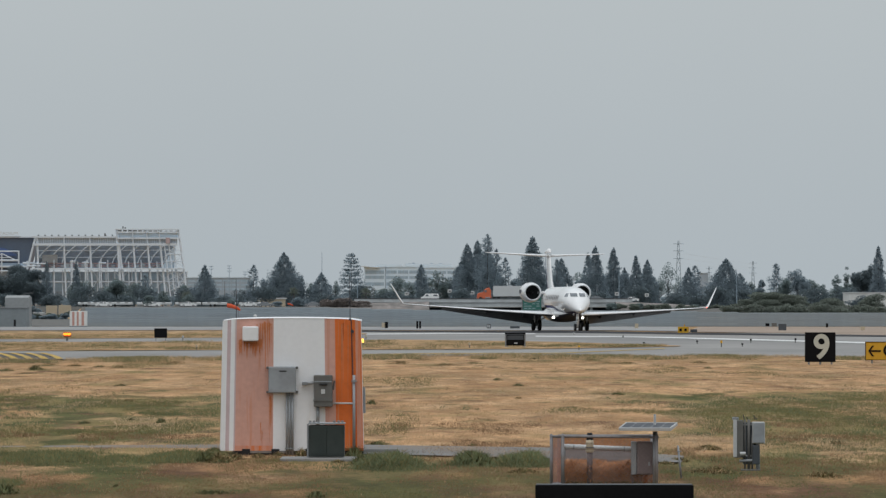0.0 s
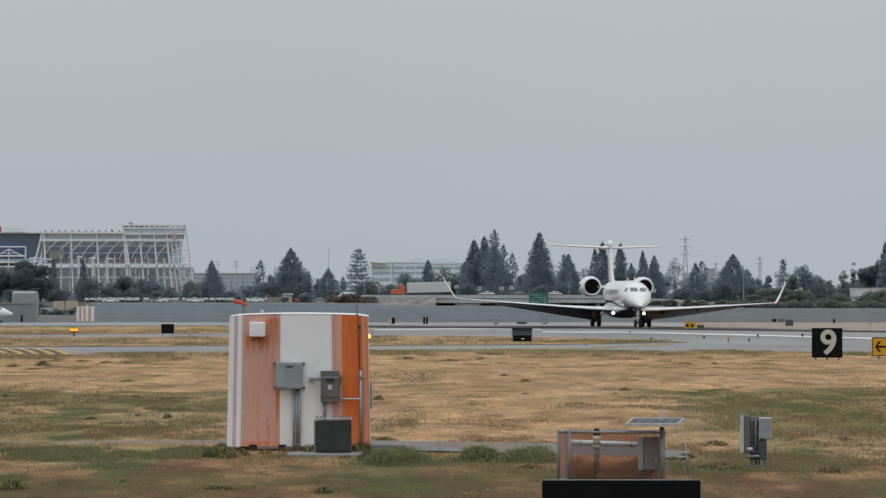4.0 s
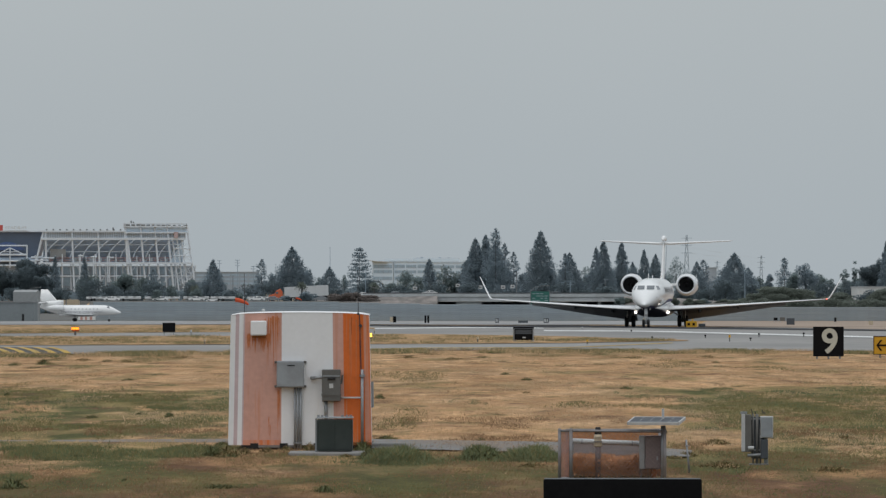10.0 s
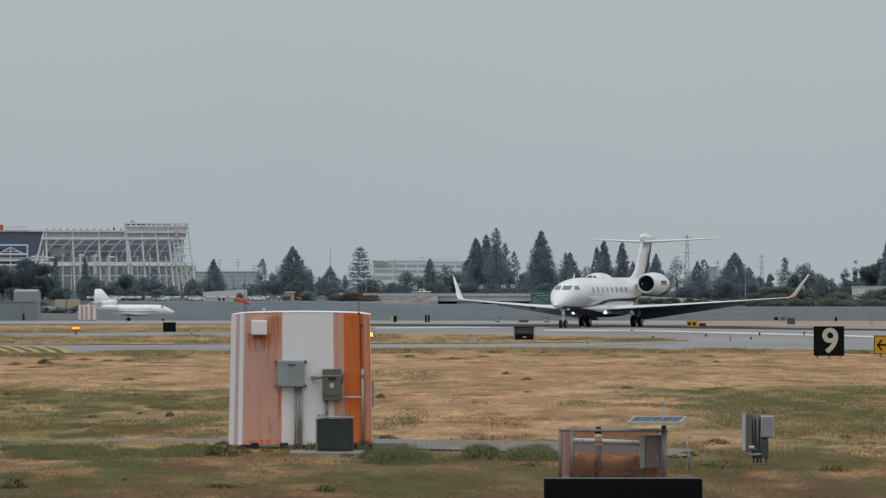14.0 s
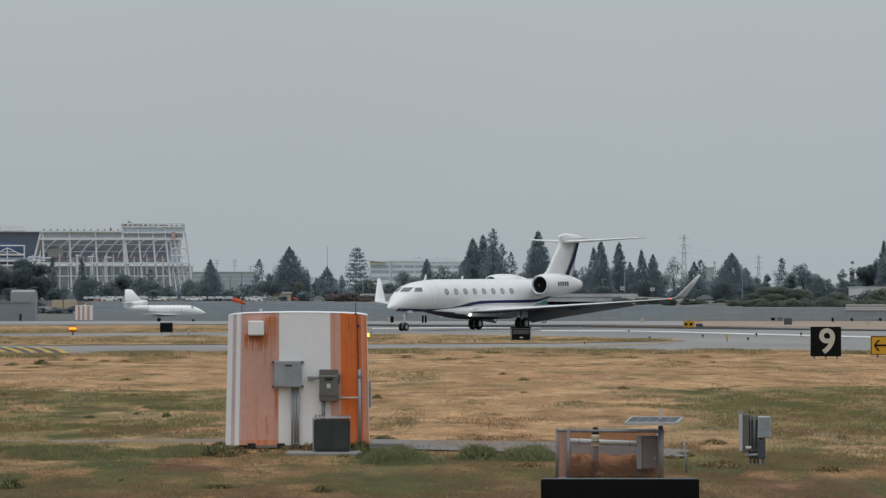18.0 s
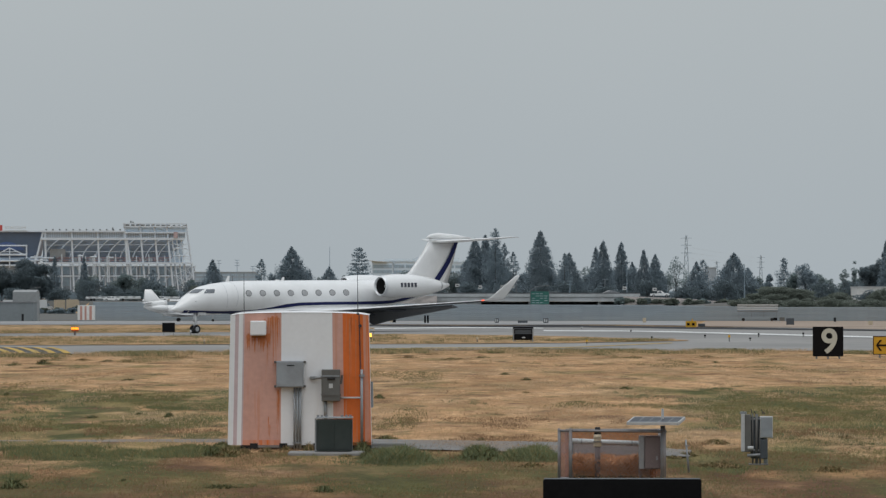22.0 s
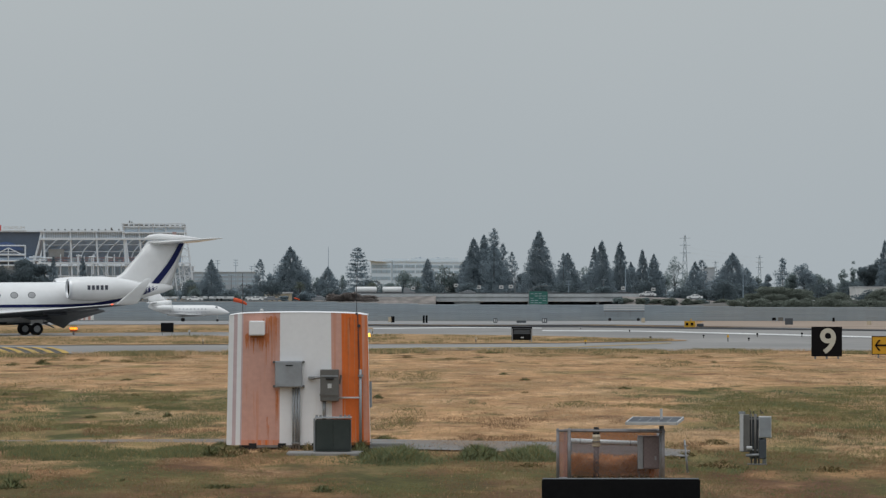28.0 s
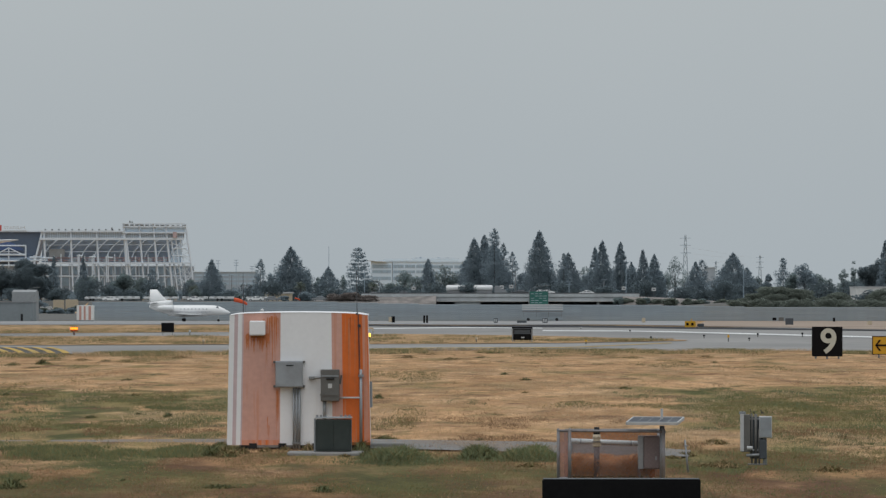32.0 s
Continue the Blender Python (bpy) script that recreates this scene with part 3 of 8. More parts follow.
def writing(name, text, size, at, material, parent, thick=0.004, bold=0.02):
    c = bpy.data.curves.new(name, "FONT")
    c.body, c.size, c.align_x, c.align_y, c.extrude, c.offset = text, size, "CENTER", "CENTER", thick, size * bold
    tmp = bpy.data.objects.new(name, c)
    scene.collection.objects.link(tmp)
    bpy.context.view_layer.update()
    me = bpy.data.meshes.new_from_object(tmp.evaluated_get(bpy.context.evaluated_depsgraph_get()))
    bpy.data.objects.remove(tmp)
    me.materials.clear()
    me.materials.append(material)
    ob = new(name, me)
    ob.parent = parent
    ob.matrix_basis = Matrix.Translation(at) @ pose(0, 0, 0, 90, 0, 0)
    return ob


def stadium():
    """The near grandstand: a steel frame leaning outwards, with the seating bank hung behind it and a taller block at one end."""
    D = 4800
    st = thing("stadium", pose(0, D, 1.4), "large stadium grandstand of white steel frames with dark seating banks", "stadium")
    gx = lambda b: (b - 784) * D / 12000
    gh = lambda h: 1.1 + (526 - h) * D / 12000

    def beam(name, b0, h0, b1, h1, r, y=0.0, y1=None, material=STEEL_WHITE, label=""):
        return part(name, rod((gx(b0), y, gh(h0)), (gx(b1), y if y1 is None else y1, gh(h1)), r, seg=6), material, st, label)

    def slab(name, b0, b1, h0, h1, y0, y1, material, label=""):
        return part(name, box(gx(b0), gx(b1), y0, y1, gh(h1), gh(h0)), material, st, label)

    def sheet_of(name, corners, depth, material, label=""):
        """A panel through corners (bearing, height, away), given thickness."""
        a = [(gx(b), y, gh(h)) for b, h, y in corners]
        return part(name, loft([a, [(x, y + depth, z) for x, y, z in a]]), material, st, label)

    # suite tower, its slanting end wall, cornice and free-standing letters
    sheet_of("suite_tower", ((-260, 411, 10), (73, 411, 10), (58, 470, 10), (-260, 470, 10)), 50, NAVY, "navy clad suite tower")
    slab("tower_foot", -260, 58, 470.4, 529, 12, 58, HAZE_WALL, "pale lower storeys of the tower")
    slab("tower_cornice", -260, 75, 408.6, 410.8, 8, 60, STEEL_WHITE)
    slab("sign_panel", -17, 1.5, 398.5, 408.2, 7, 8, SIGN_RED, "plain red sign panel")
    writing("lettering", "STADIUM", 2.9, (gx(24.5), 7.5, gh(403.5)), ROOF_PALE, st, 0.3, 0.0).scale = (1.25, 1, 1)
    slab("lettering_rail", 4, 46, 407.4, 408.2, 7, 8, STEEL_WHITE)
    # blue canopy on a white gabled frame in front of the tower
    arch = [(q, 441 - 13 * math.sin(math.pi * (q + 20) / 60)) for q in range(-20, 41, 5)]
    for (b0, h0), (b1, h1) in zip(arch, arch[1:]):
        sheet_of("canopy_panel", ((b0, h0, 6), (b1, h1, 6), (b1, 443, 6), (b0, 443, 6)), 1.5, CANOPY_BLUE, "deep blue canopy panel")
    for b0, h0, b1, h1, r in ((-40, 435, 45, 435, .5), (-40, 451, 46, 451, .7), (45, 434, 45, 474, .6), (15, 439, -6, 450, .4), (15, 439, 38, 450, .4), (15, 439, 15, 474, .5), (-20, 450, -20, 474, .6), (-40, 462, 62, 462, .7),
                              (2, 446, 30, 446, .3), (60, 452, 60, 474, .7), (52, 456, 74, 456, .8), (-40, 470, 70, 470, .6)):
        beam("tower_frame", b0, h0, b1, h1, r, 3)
    slab("tower_gallery", -40, 60, 456, 461.5, 5, 9, BOWL_HAZE, "dark open gallery")
    # seating bank: underside leaning outwards, haze-blue, with seats in faded red rows at its foot
    sheet_of("seating_bank", ((74, 423, 8), (322, 423, 8), (318, 464, 26), (70, 464, 26)), 2, BOWL_HAZE, "underside of the seating bank, paled blue for haze")
    slab("seat_row", 82, 312, 455, 458, 12, 13, SEAT_RED, "faded red seats")
    slab("seat_row", 86, 306, 459.5, 462.5, 9, 10, SEAT_RED, "faded red seats")
    for k in range(26):
        b0 = 84 + k * 8.9
        slab("seat_block", b0, b0 + 2.5 + 1.5 * (k % 3), 456.5 + (k * 7) % 5, 463.5, 7.5, 8.5, MESH_GREY if k % 3 else SEAT_RED)
    # curved rakers that carry the bank
    for k in range(11):
        b0 = 82 + 22.4 * k
        pts = [(b0 - 6 + 27 * q, 456 - 33 * q ** 0.62) for q in (0, 0.12, 0.3, 0.55, 0.8, 1.0)]
        for (ba, ha), (bb, hb) in zip(pts, pts[1:]):
            if bb < 322:
                beam("raker", ba, ha, bb, hb, 0.42, 6)
    for h in (434, 446):
        beam("purlin", 78, h, 318, h - 1, 0.28, 6.6)
    slab("screen", 86, 113.5, 441, 455, 4.5, 5.5, SHED_PALE, "pale grey back of a screen")
    # ring beams, mesh fascias, roof fixtures
    for b0, b1, h, r in ((70, 220, 409.8, .55), (70, 326, 423, .8), (217, 330, 412, .5), (216, 329, 401, .45), (66, 338, 466, .6), (62, 336, 470.4, .25), (216, 329, 396.6, .4)):
        slab("ring_beam", b0, b1, h - r * 2.5, h + r * 2.5, -1.6, 1.6, STEEL_WHITE)
    slab("mesh_fascia", 72, 217, 411.4, 420.8, 1, 2, MESH_GREY, "grey mesh fascia, paled for haze")
    slab("mesh_fascia", 219, 326, 413.4, 420.8, 1, 2, MESH_GREY, "grey mesh fascia, paled for haze")
    slab("upper_fascia", 219, 327, 402.6, 410.6, 1, 2.5, OFFICE_WHITE, "white upper fascia")
    for k in range(36):
        part("mesh_bar", rod((gx(73 + 4.05 * k), 0.4, gh(421)), (gx(73 + 4.05 * k), 0.4, gh(411)), 0.14, seg=4), STEEL_WHITE, st)
    for k in range(26):
        part("mesh_bar", rod((gx(220 + 4.1 * k), 0.4, gh(421)), (gx(220 + 4.1 * k), 0.4, gh(413)), 0.14, seg=4), STEEL_WHITE, st)
    for k in range(12):
        slab("louvre", 221 + k * 9 + (2 if k > 7 else 0), 227.5 + k * 9, 397.4 + 0.12 * k, 400, -0.4, 1.0, SHED_GREY)
        slab("roof_fixture", 79 + k * 11.9, 81.6 + k * 11.9, 405.6, 408.2, -1, 1, SHED_GREY)
    for b, h0, h1 in ((230, 391, 395), (234, 392.5, 395), (198, 403, 408), (328, 398, 401)):
        slab("roof_antenna", b - 1.2, b + 1.2, h0, h1, -1, 1, SHED_GREY)
    # main columns lean outwards towards the end; each pair is tied
    for bt, ht, bb, hb, r in ((75, 410, 60, 470, .75), (78, 410, 82, 529, .8), (125, 410, 130, 529, .7), (171, 410, 177, 529, .7), (219, 397, 228, 529, .95), (223, 423, 236, 529, .75), (246, 397, 257, 529, .7),
                              (271, 397, 283, 529, .7), (293, 397, 307, 529, .75), (303, 423, 316, 529, .5), (311, 423, 324, 529, .5), (319, 423, 333, 529, .5), (328, 398, 346, 529, .65)):
        beam("column", bt, ht, bb, hb, r)
    # short posts that stand up through the concourse rail
    for k, b in enumerate((138, 140, 163, 166, 188, 191, 96, 108, 150, 203, 240, 262, 290)):
        beam("rail_post", b, 453 - 3 * (k % 2), b + 1, 500, 0.45 if k < 6 else 0.3, -1)
    for b0, b1, h in ((136, 146, 453), (158, 170, 455), (74, 96, 457), (60, 84, 461), (190, 200, 456)):
        beam("rail", b0, h, b1, h, 0.5, -1.2)
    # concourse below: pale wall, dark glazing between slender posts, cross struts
    slab("concourse", 20, 340, 471.4, 529, 14, 40, HAZE_WALL, "concourse wall, paled blue-grey for haze")
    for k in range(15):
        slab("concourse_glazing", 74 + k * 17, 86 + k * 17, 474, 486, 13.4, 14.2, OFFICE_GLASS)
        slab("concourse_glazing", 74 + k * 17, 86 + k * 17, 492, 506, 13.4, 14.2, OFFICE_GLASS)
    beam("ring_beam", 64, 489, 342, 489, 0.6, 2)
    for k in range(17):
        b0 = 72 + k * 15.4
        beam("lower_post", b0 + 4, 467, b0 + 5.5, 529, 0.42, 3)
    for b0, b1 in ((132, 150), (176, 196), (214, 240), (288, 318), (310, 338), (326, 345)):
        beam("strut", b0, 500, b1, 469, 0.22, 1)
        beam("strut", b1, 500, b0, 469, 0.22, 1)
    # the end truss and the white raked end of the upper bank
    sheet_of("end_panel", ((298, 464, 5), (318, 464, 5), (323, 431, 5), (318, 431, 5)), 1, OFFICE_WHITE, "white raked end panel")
    for h0, h1 in ((430, 444), (446, 460), (472, 486), (490, 506)):
        beam("end_brace", 303 + (h0 - 424) * 0.12, h0, 331 + (h1 - 424) * 0.13, h1, 0.2, -0.5)
        beam("end_brace", 331 + (h0 - 424) * 0.13, h0, 303 + (h1 - 424) * 0.12, h1, 0.2, -0.5)
    for h in (440, 453):
        beam("end_rail", 304, h, 334, h, 0.35, -0.6)
    slab("end_plant_box", 306, 313, 411, 421, -2.5, -1.8, SEAT_RED, "faded red plant box on the frame")


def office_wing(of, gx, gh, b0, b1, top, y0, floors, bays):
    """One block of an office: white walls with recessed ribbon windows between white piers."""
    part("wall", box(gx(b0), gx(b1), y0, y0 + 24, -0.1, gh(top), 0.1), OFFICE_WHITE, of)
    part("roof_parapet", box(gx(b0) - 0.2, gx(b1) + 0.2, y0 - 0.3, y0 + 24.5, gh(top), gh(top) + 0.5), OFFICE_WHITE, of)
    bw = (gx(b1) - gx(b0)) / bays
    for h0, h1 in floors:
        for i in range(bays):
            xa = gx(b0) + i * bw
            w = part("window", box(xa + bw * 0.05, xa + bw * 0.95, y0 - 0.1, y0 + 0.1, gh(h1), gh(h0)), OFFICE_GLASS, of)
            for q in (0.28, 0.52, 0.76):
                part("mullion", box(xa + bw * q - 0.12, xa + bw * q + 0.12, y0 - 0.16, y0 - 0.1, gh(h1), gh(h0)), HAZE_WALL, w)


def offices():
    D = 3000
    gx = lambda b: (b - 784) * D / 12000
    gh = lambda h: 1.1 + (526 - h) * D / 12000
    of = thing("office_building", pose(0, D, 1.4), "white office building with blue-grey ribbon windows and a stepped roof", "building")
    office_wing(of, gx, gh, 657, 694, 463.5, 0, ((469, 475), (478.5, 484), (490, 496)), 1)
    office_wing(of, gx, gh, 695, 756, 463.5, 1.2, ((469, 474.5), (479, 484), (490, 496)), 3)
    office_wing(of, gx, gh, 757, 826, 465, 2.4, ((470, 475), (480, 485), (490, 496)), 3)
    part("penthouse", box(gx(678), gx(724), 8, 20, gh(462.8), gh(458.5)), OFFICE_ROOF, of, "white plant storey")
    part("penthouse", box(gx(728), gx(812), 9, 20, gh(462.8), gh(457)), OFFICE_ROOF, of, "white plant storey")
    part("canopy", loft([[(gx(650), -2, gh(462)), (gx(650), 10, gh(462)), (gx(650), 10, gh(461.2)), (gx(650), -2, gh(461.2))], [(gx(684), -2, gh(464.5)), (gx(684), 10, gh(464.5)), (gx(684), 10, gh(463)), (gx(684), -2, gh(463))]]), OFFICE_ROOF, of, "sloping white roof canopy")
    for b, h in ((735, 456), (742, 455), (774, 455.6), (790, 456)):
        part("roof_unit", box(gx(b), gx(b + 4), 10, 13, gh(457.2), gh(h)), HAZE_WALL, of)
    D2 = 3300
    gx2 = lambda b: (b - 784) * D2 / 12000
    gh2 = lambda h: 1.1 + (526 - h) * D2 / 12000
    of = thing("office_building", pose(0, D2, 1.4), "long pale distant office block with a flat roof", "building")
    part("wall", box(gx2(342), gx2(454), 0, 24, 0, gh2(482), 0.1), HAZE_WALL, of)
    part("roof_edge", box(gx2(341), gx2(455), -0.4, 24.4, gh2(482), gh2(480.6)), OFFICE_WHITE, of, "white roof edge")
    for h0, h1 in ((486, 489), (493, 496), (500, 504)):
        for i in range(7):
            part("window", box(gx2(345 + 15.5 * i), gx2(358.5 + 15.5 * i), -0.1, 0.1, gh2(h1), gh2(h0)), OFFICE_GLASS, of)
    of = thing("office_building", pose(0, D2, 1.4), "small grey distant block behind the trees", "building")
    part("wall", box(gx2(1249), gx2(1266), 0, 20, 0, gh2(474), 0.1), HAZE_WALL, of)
    part("roof_edge", box(gx2(1248.6), gx2(1266.4), -0.3, 20.3, gh2(474), gh2(473)), OFFICE_WHITE, of)


blast_fence()
build_road()
stadium()
offices()
lattice("pylon", 114.40, 3200, 1.4, 31.83 - 1.4, 1.7, "grey steel lattice power pylon")
lattice("pylon", 187.00, 4000, 1.4, 27.17 - 1.4, 1.5, "distant steel lattice power pylon")
lattice("pylon", 169.05, 4200, 1.4, 24.90 - 1.4, 1.4, "distant steel lattice power pylon")
for k, (za, zb) in enumerate(((26, 17), (23.5, 15), (21, 13))):
    part_wire = part("power_line", rod((114.40, 3199, za), (187.00, 4000, zb + 8), 0.025, seg=4), LINE_WIRE)
    tagged(part_wire, "thin power line strung between pylons", "cable")
for b, top, d, arms in ((386, 461, 2250, 2), (418, 460, 2300, 3), (446, 471, 2400, 2), (410, 487, 1906, 1), (471, 500, 1906, 0), (582, 437, 2600, 0), (912, 478, 1906, 1), (1007, 497, 1906, 2), (1069, 494, 1906, 1),
                        (1108, 470, 1906, 0), (1316, 470, 1912, 0), (645, 478, 1912, 0)):
    x, z0 = (b - 784) * d / 12000, 1.2
    p = thing("utility_pole", pose(x, d, z0), "tall thin utility pole", "pole", "utility poles behind the airfield")
    h = 2.5 - z0 + (526 - top) * d / 12000
    part("pole", rod((0, 0, 0), (0, 0, h), 0.16, 0.09, 6), PYLON_STEEL if arms != 1 else FENCE_POST, p)
    for k in range(arms):
        bar = part("cross_arm", box(-0.75, 0.75, -0.16, -0.10, h - 0.25 - 0.9 * k, h - 0.11 - 0.9 * k), PYLON_STEEL, p)
        for q in (-0.65, 0.65):
            part("insulator", rod((q, -0.13, h - 0.11 - 0.9 * k), (q, -0.13, h + 0.08 - 0.9 * k), 0.05, seg=6), SHED_PALE, bar)


def street_lamp(b, d, top, reach):
    x = (b - 784) * d / 12000
    h = 1.1 + (526 - top) * d / 12000 + 1.5
    p = thing("street_lamp", pose(x, d, -1.5 if d > 1864 else 0), "grey street lamp with a curved arm", "street lamp")
    part("pole", rod((0, 0, 0), (0, 0, h - 1.2), 0.13, 0.09, 7), FENCE_POST, p)
    bm = bmesh.new()
    q = [(0, h - 1.2), (reach * 0.25, h - 0.55), (reach * 0.6, h - 0.12), (reach, h)]
    for a, b in zip(q, q[1:]):
        rod((a[0], 0, a[1]), (b[0], 0, b[1]), 0.07, seg=6, bm=bm)
    part("arm", bm, FENCE_POST, p)
    part("lamp_head", box(min(reach, reach * 1.15), max(reach, reach * 1.15), -0.15, 0.15, h - 0.1, h + 0.08, 0.03), FENCE_POST, p)


for b, d, top, reach in ((937, 1880, 497, 4.5), (955, 1900, 508, 4.2), (590, 1905, 502, 2.4), (672, 1905, 500, -2.6), (1180, 1910, 500, 2.0), (45, 1868, 500, 3.5), (1400, 1880, 533, 5.5)):
    street_lamp(b, d, top, reach)


def road_sign():
    g = thing("overhead_road_sign", pose(23.94, 1878, -2.0), "green highway sign on a grey frame", "road sign")
    w, z0, z1 = 5.165, -0.00 + 2.0, 4.06 + 2.0
    part("panel", box(0.1, w, 0.0, 0.12, z0 + 0.5, z1, 0.02), SIGN_GREEN, g)
    for k in range(5):
        for q in range(4):
            if (k * 3 + q) % 4 != 3:
                part("text_bar", box(0.45 + 1.12 * q, 1.25 + 1.12 * q + 0.15 * (k % 2), -0.02, 0.0, z1 - 0.72 - k * 0.62, z1 - 0.58 - k * 0.62), MESH_GREY, g)
    for x in (0.0, w):
        part("post", rod((x, 0.2, 0), (x, 0.2, z1 + 0.4), 0.12, seg=7), FENCE_POST, g)
    part("catwalk", box(0, w, -0.9, 0.0, z0, z0 + 0.35, 0.03), ROOF_PALE, g)
    # small white signs along the road
    for b, h in ((808, 505), (848, 508), (888, 508), (905, 507), (1104, 510), (1157, 512), (732, 510)):
        x = (b - 784) * 1906 / 12000
        z = 2.5 + (526 - h) * 1906 / 12000
        s = thing("road_sign", pose(x, 1906, 1.35), "small white road sign on a thin post", "road sign", "small signs along the road")
        part("post", rod((0, 0, 0), (0, 0, z - 1.35), 0.05, seg=5), FENCE_POST, s)
        part("face", box(-0.6, 0.6, -0.06, 0.0, z - 1.9, z - 0.95, 0.02), ROOF_PALE, s)
        part("text_bar", box(-0.3, 0.3, -0.08, -0.06, z - 1.55, z - 1.3), CAB_LOOK, s)


road_sign()


def field_buildings():
    D = 1640
    gx = lambda b: (b - 784) * D / 12000
    gh = lambda h: 5.95 + (526 - h) * D / 12000
    z0 = -3.45
    s = thing("shed", pose(0, D, z0), "low grey clad airfield shed", "shed")
    part("wall", box(gx(-160), gx(59), -3, 12, 0, gh(536), 0.05), SHED_GREY, s)
    part("roof_trim", box(gx(-161), gx(60), -3.2, 12, gh(536), gh(534.5)), FENCE_POST, s)
    part("door", box(gx(38), gx(42), -3.05, -2.95, 0.2, gh(556)), DARK, s)
    s = thing("shed", pose(0, 1655, z0), "pale building with a shallow pitched roof", "shed")
    part("wall", loft([[(gx(14), 0, 0), (gx(14), 14, 0), (gx(14), 14, gh(517)), (gx(14), 7, gh(513)), (gx(14), 0, gh(517))], [(gx(56), 0, 0), (gx(56), 14, 0), (gx(56), 14, gh(517)), (gx(56), 7, gh(513)), (gx(56), 0, gh(517))]]), SHED_PALE, s)
    yx = lambda b: (b - 784) * 1909 / 12000
    for a, b in ((94, 113), (116, 138)):
        c = thing("storage_container", pose(yx((a + b) / 2), 1909, gz(yx((a + b) / 2), 1909)), "beige metal storage container on a low deck", "container", "beige containers")
        w = yx(b) / 2 - yx(a) / 2
        part("body", box(-w, w, 0, 2.5, 1.6, 4.2, 0.05), BEIGE, c)
        part("base_frame", box(-w, w, 0.05, 2.4, 0, 1.6), SHED_GREY, c, "grey steel deck")
        for k in range(5):
            x = -w + 2 * w * (k + 0.5) / 5
            part("rib", box(x - 0.05, x + 0.05, -0.05, 0.0, 1.7, 4.1), BEIGE, c)
    e = thing("equipment_shelter", pose(0, D, z0), "distant red and white striped equipment shelter", "shelter")
    part("body", box(gx(136), gx(166), -1, 3, 0.3, gh(541), 0.08), CHALK, e)
    for a, b in ((140.5, 144.5), (148.5, 152), (157, 161.5)):
        part("stripe", box(gx(a), gx(b), -1.02, -0.99, 0.4, gh(542)), PINK, e)
    part("base", box(gx(135), gx(167), -1.1, 3.1, 0, 0.3), SHED_GREY, e)
    tx = yx(86)
    c = thing("parked_truck", pose(tx, 1912.5, gz(tx, 1912.5)), "small white service truck parked by the containers", "truck")
    part("body", box(-2.6, 0.6, 0, 2.0, 0.9, 2.3, 0.12), ROOF_PALE, c, "white box body")
    part("cab", box(0.75, 2.3, 0.05, 1.95, 0.6, 2.0, 0.2), ROOF_PALE, c)
    part("windscreen", box(1.95, 2.36, 0.2, 1.8, 1.3, 1.85, 0.05), GLASS_DARK, c)
    part("chassis", box(-2.6, 2.2, 0.3, 1.7, 0.4, 0.85, 0.05), SHED_GREY, c)
    for x in (-1.8, 1.5):
        part("wheel", rod((x, -0.02, 0.4), (x, 0.25, 0.4), 0.4, seg=12), RUBBER, c)
    w = thing("warehouse", pose(0, 1920, 1.4), "plain white warehouse with a flat roof", "building")
    part("wall", box(116.96, 156.16, 0, 30, 0, 5.22 - 1.4, 0.1), CHALK, w)
    part("roof_edge", box(116.80, 156.16, -0.2, 30, 5.22 - 1.4, 5.38 - 1.3), ROOF_PALE, w)
    w = thing("low_store", pose(-50.45, 1916, 1.35), "beige low store building", "building")
    part("wall", box(0, 7.800, 0, 6, 0, 1.560 + 0.6, 0.05), BEIGE, w)
    part("roof", box(-0.3, 7.800 + 0.3, -0.3, 6.2, 1.560 + 0.6, 1.872 + 0.7), ROOF_PALE, w)


field_buildings()

# ---- the business jet ----
JET_PATH = [
    (0, 11.40, 623.0, -5.4, -0.7), (3, 14.55, 598.1, -4.9, -0.8), (7, 17.54, 575.7, -1.4, -0.7), (9, 17.87, 567.0, 2.8, -0.3),
    (11, 17.04, 560.0, 7.9, 0.2), (12, 16.26, 558.2, 10.6, 0.2), (13, 15.09, 556.0, 14.0, 0.4), (14, 13.56, 553.2, 17.4, 0.3),
    (17, 7.23, 542.6, 28.8, 0.4), (18, 4.56, 539.5, 33.0, 0.5), (19, 1.61, 536.5, 37.8, 0.4), (20, -1.52, 533.6, 42.4, 0.4),
    (21, -4.86, 530.5, 46.8, 0.4), (22, -8.27, 527.6, 51.3, 0.5), (23, -11.93, 524.8, 55.8, 0.5), (24, -15.68, 522.4, 60.2, 0.4),
    (25, -19.53, 520.2, 64.5, 0.3), (28, -31.37, 515.8, 74.6, 0.1), (29, -35.23, 514.9, 75.9, 0.1), (30, -39.08, 514.1, 76.8, 0.0),
    (31, -42.87, 513.4, 77.2, 0.0), (32, -46.62, 512.8, 77.5, 0.0),
]
AXLE = 16.06        # the main wheels stand this far behind the nose
HULL = [(0, 1.82, 0.02, 0.02), (-0.10, 1.835, 0.12, 0.09), (-0.6, 1.95, 0.40, 0.33), (-1.32, 2.21, 0.75, 0.67), (-2.0, 2.41, 0.98, 0.87),
        (-2.7, 2.57, 1.15, 1.0), (-3.86, 2.65, 1.28, 1.15), (-5.45, 2.72, 1.35, 1.24), (-7, 2.74, 1.36, 1.27), (-17, 2.74, 1.36, 1.27),
        (-19, 2.84, 1.29, 1.18), (-21, 2.98, 1.12, 1.04), (-23, 3.16, 0.86, 0.84), (-25, 3.36, 0.56, 0.58), (-26.5, 3.5, 0.3, 0.34), (-27.2, 3.56, 0.1, 0.12)]


